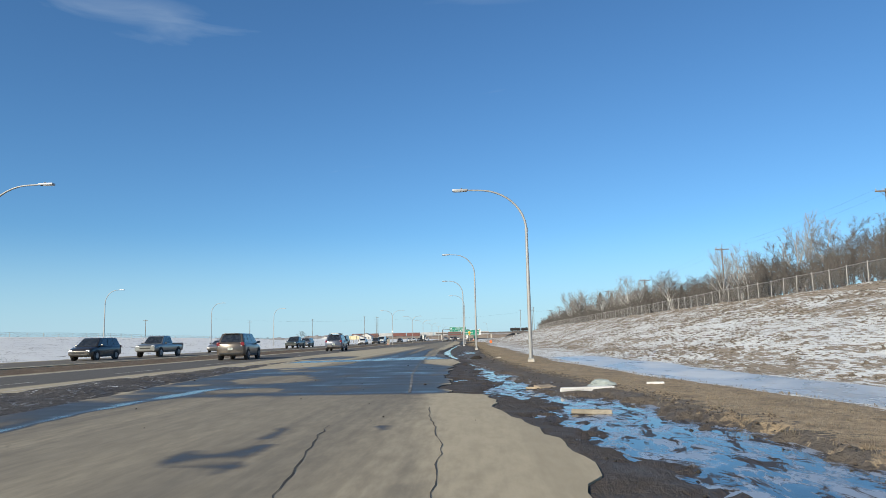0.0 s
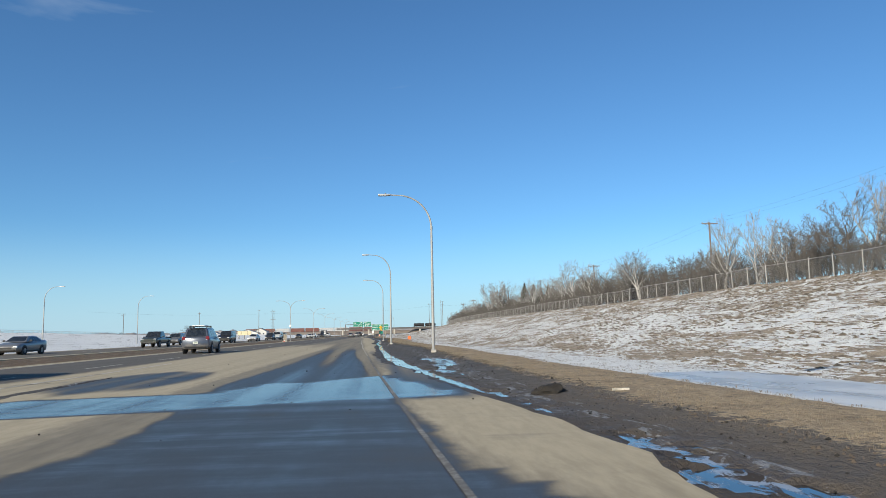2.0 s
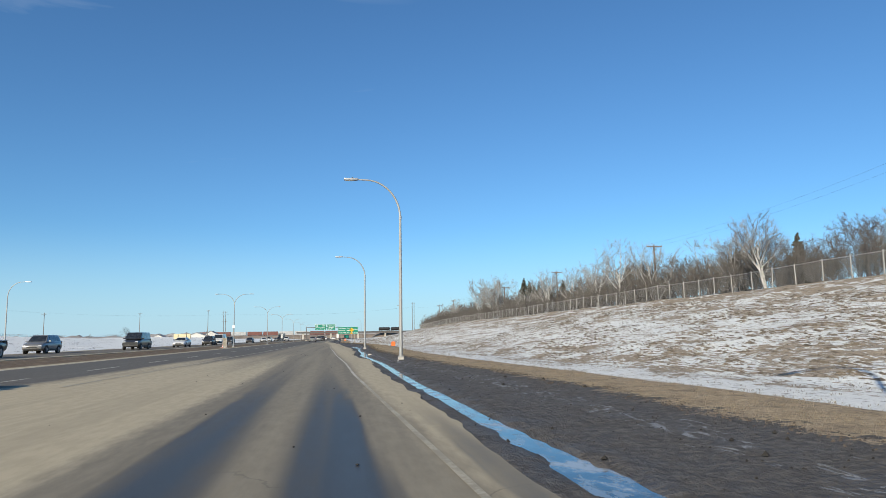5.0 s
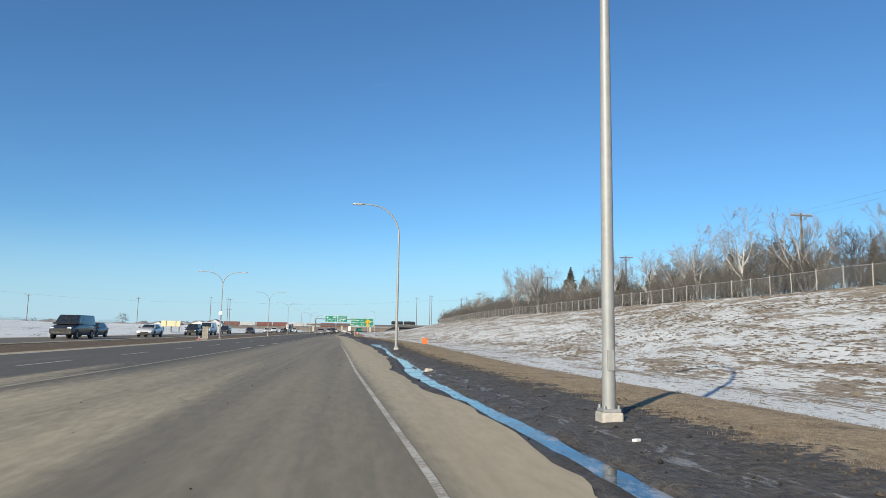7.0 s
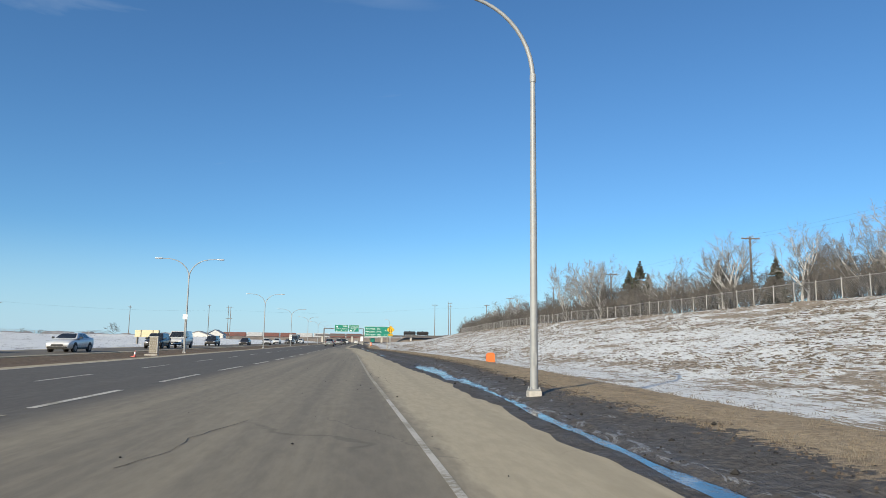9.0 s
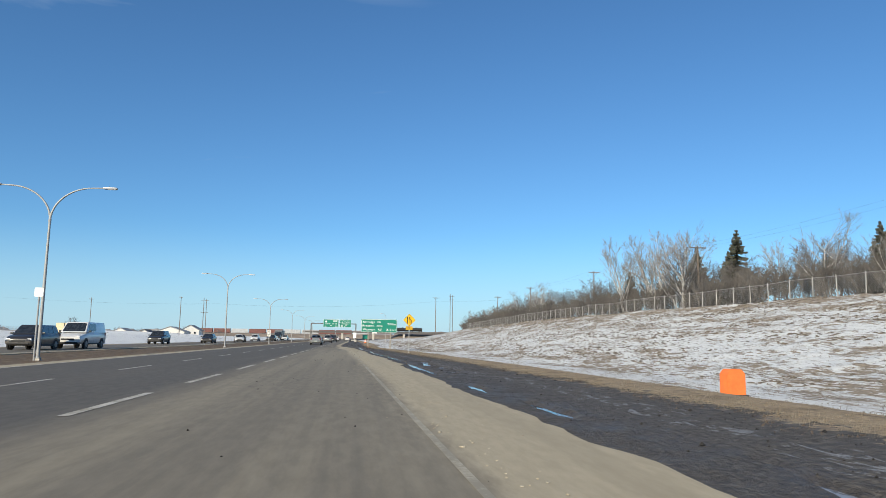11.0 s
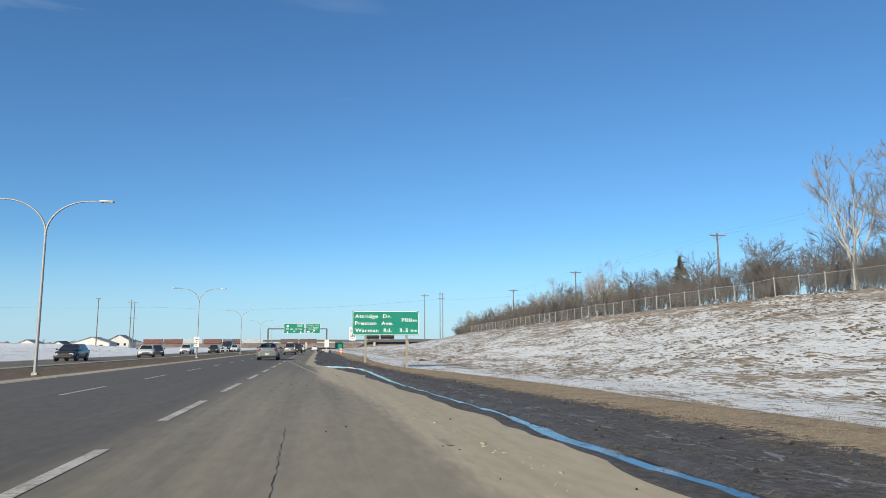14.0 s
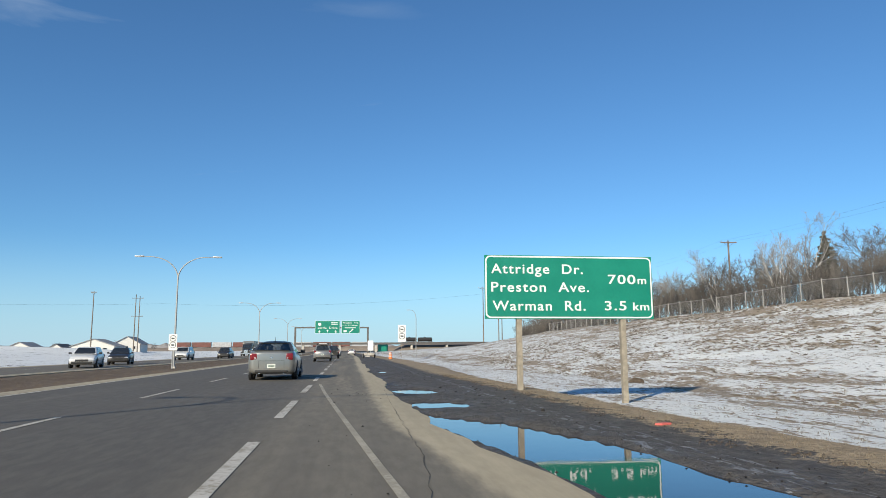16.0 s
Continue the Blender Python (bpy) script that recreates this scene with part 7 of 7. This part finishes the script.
def house(x, y, w, d, h, roof, label, turn=0.0, tiles=M_ROOF):
    z = up(x, y)
    r = root("house", (x, y, z), turn)
    bm = bmesh.new()
    prof = [(-w / 2, -0.3), (w / 2, -0.3), (w / 2, h), (0, h + roof), (-w / 2, h)]
    f = bm.faces.new([bm.verts.new((a, -d / 2, b)) for a, b in prof])
    ext = bmesh.ops.extrude_face_region(bm, geom=[f])
    bmesh.ops.translate(bm, vec=(0, d, 0), verts=[e for e in ext["geom"] if isinstance(e, bmesh.types.BMVert)])
    bmesh.ops.recalc_face_normals(bm, faces=bm.faces)
    part("wall", bm, M_SIDING, r, "white siding")
    for s in (-1, 1):
        bm = bmesh.new()
        a, b = Vector((s * (w / 2 + 0.35), 0, h - 0.35 * roof / (w / 2))), Vector((0, 0, h + roof))
        n = Vector((-(b - a).z, 0, (b - a).x)) * (1 if s < 0 else -1)
        n = n.normalized() * 0.16
        pts = [Vector((p.x, yy, p.z)) for yy in (-d / 2 - 0.35, d / 2 + 0.35) for p in (a + n * 0.1, b + n * 0.1, b + n, a + n)]
        vs = [bm.verts.new(p) for p in pts]
        for q in ((0, 1, 2, 3), (7, 6, 5, 4), (0, 4, 5, 1), (1, 5, 6, 2), (2, 6, 7, 3), (3, 7, 4, 0)):
            bm.faces.new([vs[i] for i in q])
        bmesh.ops.recalc_face_normals(bm, faces=bm.faces)
        part("roof", bm, tiles, r)
    for wx in (-0.28, 0.0, 0.28):
        bm = bmesh.new()
        box(bm, (wx * w, -d / 2 - 0.02, h * 0.55), (w * 0.09, 0.08, h * 0.32), 0.01)
        part("window", bm, M_GLASS, r)
    return tagged(r, label, "house")


house(-64.9, 490, 10.8, 9, 1.6, 1.85, "low white house with a pale gable roof", tiles=M_PALEROOF)
house(-60.6, 504, 7.2, 8, 2.4, 2.0, "white house with a snowy gable roof", tiles=M_PALEROOF)
house(-83.4, 490, 5.6, 8, 1.1, 1.3, "small white house beyond the snowfield", tiles=M_PALEROOF)
house(-75.1, 492, 5.2, 8, 0.3, 1.7, "low dark-roofed shed beyond the snowfield")


def container(x, y):
    r = root("storage_container", (x, y, up(x, y)), 6)
    for xa, xb in ((-1.95, -0.98), (-0.86, 0.98), (1.10, 1.95)):
        bm = bmesh.new()
        box(bm, ((xa + xb) / 2, 0, 1.85), (xb - xa, 1.5, 1.22), 0.03)
        part("section", bm, M_CREAM, r)
    for xc in (-0.92, 1.04):
        bm = bmesh.new()
        box(bm, (xc, 0, 1.85), (0.125, 1.46, 1.18))
        part("band", bm, M_TRIM, r, "dark band")
    for xc in (-1.6, 0.0, 1.6):
        bm = bmesh.new()
        box(bm, (xc, 0, 0.55), (0.12, 1.2, 1.4))
        part("stand", bm, M_POST, r)
    return tagged(r, "pale yellow boxes raised above the snow", "container")


M_CREAM = plain("cream_paint", (0.70, 0.60, 0.38), 0.7, 0.0, 0.1)
container(-32.9, 303.4)


def field_fence():
    r = root("field_fence")
    tops = []
    me = None
    for k in range(75):
        y = 90 + 6.0 * k
        x = -92.0
        z = up(x, y)
        tops.append((x, y, z + 1.5))
        if me is None:
            bm = bmesh.new()
            tube(bm, [(0, 0, -0.3), (0, 0, 1.55)], 0.05, 5)
            ob = part("post", bm, M_WIRE, r)
            me = ob.data
        else:
            ob = new("post", me)
            ob.parent = r
        ob.location = (x, y, z)
    for dz in (0.0, -0.5, -1.0):
        bm = bmesh.new()
        tube(bm, [(a, b, c + dz) for a, b, c in tops], 0.025, 3)
        part("wire", bm, M_WIRE, r)
    vs, fs = [], []
    for (x0, ya, za), (x1, yb, zb) in zip(tops, tops[1:]):
        for k in range(20):
            for s in (-1, 1):
                f = k / 20
                y0, z0 = ya + (yb - ya) * f, za + (zb - za) * f
                i = len(vs)
                vs += [(x0, y0 - 0.012, z0 - 1.4), (x0, y0 + 0.012, z0 - 1.4), (x0, y0 + 0.012 + s * 0.9, z0), (x0, y0 - 0.012 + s * 0.9, z0)]
                fs.append((i, i + 1, i + 2, i + 3))
    me = bpy.data.meshes.new("wire_mesh")
    me.from_pydata(vs, [], fs)
    me.materials.append(M_WIRE)
    ob = new("wire_mesh", me)
    ob.parent = r
    ob["kind"] = "stuff"
    return tagged(r, "long grey wire fence beyond the snowfield", "fence")


field_fence()
rng = random.Random(8)
for k in range(26):
    put(rng.choice(SHRUBS), used, -96 - rng.uniform(0, 30), 110 + 15 * k + rng.uniform(-6, 6), rng.uniform(0.25, 0.5), rng.uniform(0, 360))
put(DARK[0], used, -90.5, 459, 0.95, 40)
for k in range(34):
    put(rng.choice(DARK + SHRUBS), used, rng.uniform(-330, -60), rng.uniform(520, 760), rng.uniform(0.5, 0.9), rng.uniform(0, 360))

M_SOIL = plain("brown_soil", (0.085, 0.064, 0.046), 0.95, 0.0, 0.35, 9.0, 0.01)

# ---- small things on the ground ----


def slab(name, x, y, size, turn, mat, label, tilt=0.0, cat="litter"):
    bm = bmesh.new()
    box(bm, (0, 0, size[2] / 2), size, min(size) * 0.2)
    for v in bm.verts:
        v.co += Vector((noise.noise(v.co * 4.1), noise.noise(v.co * 3.7 + Vector((3, 1, 2))), noise.noise(v.co * 4.4 + Vector((7, 2, 5))))) * min(size) * 0.35
    ob = part(name, bm, mat)
    ob.matrix_basis = pose(x, y, max(up(x, y), WATER_Z) + 0.0, tilt, 0, turn)
    return tagged(ob, label, cat)


M_FOAM = plain("white_foam", (0.74, 0.73, 0.70), 0.8, 0.0, 0.1, 5.0, 0.01)
M_CARTON = plain("soiled_carton", (0.50, 0.46, 0.39), 0.8, 0.0, 0.35, 6.0, 0.01)
M_TARP = plain("grey_tarp", (0.30, 0.34, 0.33), 0.7, 0.0, 0.2, 5.0, 0.01)
M_CARD = plain("wet_cardboard", (0.36, 0.29, 0.21), 0.9, 0.0, 0.2, 6.0, 0.004)


def crumple(name, x, y, r0, sq, mat, label, seed):
    bm = bmesh.new()
    bmesh.ops.create_icosphere(bm, subdivisions=3, radius=r0)
    for v in bm.verts:
        n = noise.noise(v.co * (2.2 / r0 * 0.5) + Vector((seed, 0, 0))) + 0.5 * noise.noise(v.co * (5.0 / r0 * 0.5) + Vector((0, seed, 0)))
        v.co *= 1 + 0.45 * n
        v.co = Vector((v.co.x * sq[0], v.co.y * sq[1], max(v.co.z * sq[2], -0.02) + 0.02))
    ob = part(name, bm, mat)
    ob.matrix_basis = pose(x, y, max(up(x, y), WATER_Z))
    return tagged(ob, label, "litter")


slab("foam_slab", 12.6, 76.5, (1.15, 0.16, 0.13), 14, M_FOAM, "broken white foam slab on the muddy shoulder")
crumple("tarp_bundle", 13.0, 77.2, 0.22, (1.3, 0.8, 0.6), M_TARP, "crumpled grey tarp beside a foam slab", 2.0)
slab("cardboard_sheet", 11.85, 77.6, (0.40, 0.30, 0.04), 25, M_CARD, "flat wet cardboard sheet on the shoulder", 6)
slab("cardboard_sheet", 11.6, 78.0, (0.25, 0.22, 0.04), -15, M_CARD, "torn wet cardboard scrap on the shoulder", -5)
slab("timber_offcut", 12.1, 72.8, (0.62, 0.13, 0.07), -6, M_POST, "short split timber offcut on the wet shoulder")
slab("carton_scrap", 11.44, 99.4, (0.27, 0.10, 0.045), 8, M_CARTON, "small pale carton scrap lying in dead grass")
slab("white_strip", 14.2, 77.4, (0.36, 0.06, 0.05), 5, M_FOAM, "short white strip lying in dead grass")
crumple("mud_clod", 10.26, 99.8, 0.17, (1.8, 0.9, 0.8), M_CLOD, "dark clod of mud and rubber on the shoulder", 5.0)
slab("cardboard_sheet", 11.7, 122.0, (0.50, 0.22, 0.04), 12, M_CARD, "pale cardboard scrap by the verge")
crumple("paper_cup", 7.5, 167.0, 0.085, (1.5, 1.0, 0.9), M_CARTON, "crushed white carton on the muddy shoulder", 9.0)
slab("white_strip", 8.2, 153.7, (0.07, 0.06, 0.03), 30, M_FOAM, "small white scrap on the muddy shoulder")
slab("rubber_scrap", 5.5, 174.2, (0.75, 0.10, 0.03), 2, M_TYRE, "strip of black tyre rubber on the sandy shoulder")
crumple("mud_clod", 11.4, 312.0, 0.17, (1.5, 1.0, 0.8), M_SOIL, "dark clod lying at the foot of the bank", 12.0)
crumple("mud_clod", 3.1, 265.9, 0.06, (1.5, 1.0, 0.7), M_CLOD, "small dark clod on the sandy shoulder", 3.0)
slab("plastic_scrap", 6.1, 298.8, (0.22, 0.14, 0.03), 30, M_PINK, "small red plastic scrap on the verge")


def scatter(name, count, area, make, mat, label, category, seed, level=None):
    """Many loose bits as one mesh."""
    r = random.Random(seed)
    vs, fs = [], []
    spots = np.array([area(r) for _ in range(count)])
    for (x, y), z in zip(spots, land(spots[:, :1], spots[:, 1:])[:, 0]):
        make(r, x, y, z if level is None else level, vs, fs)
    me = bpy.data.meshes.new(name)
    me.from_pydata(vs, [], fs)
    me.materials.append(mat)
    return tagged(new(name, me), label, category, kind="stuff")


def blades(r, x, y, z, vs, fs, tall=(0.010, 0.028), n=6, loose=0.12):
    h = r.uniform(*tall)
    for _ in range(n):
        a = r.uniform(0, math.tau)
        lean = r.uniform(0.3, 1.3) * h
        w = r.uniform(0.07, 0.14) * h + 0.002
        bx, by = x + r.uniform(-loose, loose), y + r.uniform(-loose, loose)
        dx, dy = math.cos(a), math.sin(a)
        i = len(vs)
        vs += [(bx - dy * w, by + dx * w, z - 0.02), (bx + dy * w, by - dx * w, z - 0.02), (bx + dx * lean * 0.5 + dy * w * 0.7, by + dy * lean * 0.5 - dx * w * 0.7, z + h * 0.75), (bx + dx * lean, by + dy * lean, z + h)]
        fs += [(i, i + 1, i + 2), (i, i + 2, i + 3)]


def tussock(r, x, y, z, vs, fs):
    blades(r, x, y, z, vs, fs, (0.02, 0.055), 7, 0.18)


def clod(r, x, y, z, vs, fs):
    s = r.uniform(0.008, 0.026)
    i = len(vs)
    for a, b, c in ((1, 0, 0), (-1, 0, 0), (0, 1, 0), (0, -1, 0), (0, 0, 0.9), (0, 0, -0.5)):
        vs.append((x + a * s * r.uniform(0.6, 1.5), y + b * s * r.uniform(0.6, 1.8), z + c * s * r.uniform(0.6, 1.3)))
    for a, b, c in ((0, 2, 4), (2, 1, 4), (1, 3, 4), (3, 0, 4), (2, 0, 5), (1, 2, 5), (3, 1, 5), (0, 3, 5)):
        fs.append((i + a, i + b, i + c))


def rim_spot(r):
    y = r.uniform(60, 325)
    return float(grass_edge(y)) + r.gauss(-0.12, 0.16) + 0.35 * float(cells(np.array(y * 0.9), np.array(0.0), 1.0, 61)), y


def pebble(r, x, y, z, vs, fs):
    s = r.uniform(0.006, 0.022) if r.random() < 0.96 else r.uniform(0.022, 0.05)
    i = len(vs)
    q = [(1, 0, 0), (-1, 0, 0), (0, 1, 0), (0, -1, 0), (0, 0, 0.8), (0, 0, -0.5)]
    for a, b, c in q:
        vs.append((x + a * s * r.uniform(0.6, 1.3), y + b * s * r.uniform(0.6, 1.3), z + c * s * r.uniform(0.6, 1.2) + s * 0.2))
    for a, b, c in ((0, 2, 4), (2, 1, 4), (1, 3, 4), (3, 0, 4), (2, 0, 5), (1, 2, 5), (3, 1, 5), (0, 3, 5)):
        fs.append((i + a, i + b, i + c))


def verge_spot(r):
    y = r.uniform(60, 325)
    return float(grass_edge(y)) + abs(r.gauss(0, 1.5)) - 0.2, y


def shoulder_spot(r):
    y = r.uniform(60, 325)
    a, b = float(paved_edge(y)), float(grass_edge(y))
    return a + 0.1 + (b - a) * r.random() ** 0.7, y


def bank_spot(r):
    y = r.uniform(66, 380)
    g = float(grass_edge(y))
    return g + 3 + (38 - g - 3) * r.random(), y


def clump(r, x, y, z, vs, fs):
    """A low matted tuft, longer along the slope than across it."""
    a, b, h = r.uniform(0.025, 0.065), r.uniform(0.12, 0.46), r.uniform(0.018, 0.05)
    turn = r.gauss(0.1, 0.22)
    c, d = math.cos(turn), math.sin(turn)
    i, n = len(vs), 8
    for k in range(n):
        u, v = a * math.cos(math.tau * k / n) * r.uniform(0.6, 1.3), b * math.sin(math.tau * k / n) * r.uniform(0.6, 1.3)
        vs.append((x + u * c - v * d, y + u * d + v * c, z + 0.17 * (u * c - v * d) - 0.03))
    for k in range(n):
        bx, by, bz = vs[i + k]
        vs.append((x - 0.03 + (bx - x) * 0.6, y + (by - y) * 0.65, bz + h * r.uniform(0.6, 1.1)))
    vs.append((x - 0.05, y, z + h * r.uniform(1.0, 1.5)))
    for k in range(n):
        q = (k + 1) % n
        fs += [(i + k, i + q, i + n + q, i + n + k), (i + n + k, i + n + q, i + 2 * n)]


def clump_spot(r):
    while True:
        x, y = bank_spot(r)
        if x < float(grass_edge(y)) + 8.3:
            continue
        if float(cells(np.array(x), np.array(y * 0.3), 2.0, 63)) + 0.5 * float(cells(np.array(x), np.array(y * 0.3), 0.6, 64)) > r.uniform(-0.5, 0.55):
            return x, y


# tussock brown is darkened to include the tufts' own shade
M_SHADEMAT = bark_material("shaded_matted_grass", (0.125, 0.103, 0.080), (0.265, 0.218, 0.165))
scatter("bank_tussocks", 14000, clump_spot, clump, M_SHADEMAT, "matted brown grass tussocks across the snowy bank", "grass", 58)
scatter("dead_grass", 16000, verge_spot, blades, M_STRAW, "short dead grass along the verge", "grass", 51)
scatter("bank_grass", 15000, bank_spot, tussock, M_STRAW, "thin dead grass poking through snow on the bank", "grass", 53)
scatter("shoulder_gravel", 6000, shoulder_spot, pebble, M_CLOD, "dark wet gravel and clods on the shoulder", "gravel", 52)
scatter("verge_clods", 9000, rim_spot, clod, M_SOIL, "dark brown clods along the ragged verge edge", "soil", 54)


def crust(r, x, y, z, vs, fs):
    s = r.uniform(0.005, 0.016) if r.random() < 0.93 else r.uniform(0.016, 0.04)
    i, n = len(vs), 7
    for k in range(n):
        a, d = math.tau * k / n, s * r.uniform(0.6, 1.3)
        vs.append((x + d * math.cos(a), y + 1.8 * d * math.sin(a), z - 0.002))
    for k in range(n):
        vx, vy, _ = vs[i + k]
        vs.append((x + (vx - x) * 0.7, y + (vy - y) * 0.7, z + s * r.uniform(0.15, 0.4)))
    fs += [(i + k, i + (k + 1) % n, i + n + (k + 1) % n, i + n + k) for k in range(n)]
    fs.append(tuple(i + n + k for k in range(n)))


def crust_spot(r):
    y = r.uniform(196, 290)
    clump = float(cells(np.array(y), np.array(0.0), 3.5, 71))
    return float(right_line(y)) + 0.25 + 0.3 * clump + r.gauss(0, 0.10 if clump > 0 else 0.30), y


M_CRUST = plain("packed_sand", (0.39, 0.338, 0.245), 0.95, 0.0, 0.2, 9.0, 0.01)
scatter("sand_crust", 800, crust_spot, crust, M_CRUST, "packed lumps of tan sand along the lane edge", "sand", 57, 0.004)


def road_spot(r):
    y = r.uniform(66, 310)
    return r.uniform(0.2, 1.0) * float(paved_edge(y) - 0.3), y


scatter("road_grit", 260, road_spot, pebble, M_CLOD, "scattered dark grit on the carriageway", "gravel", 55, 0.004)
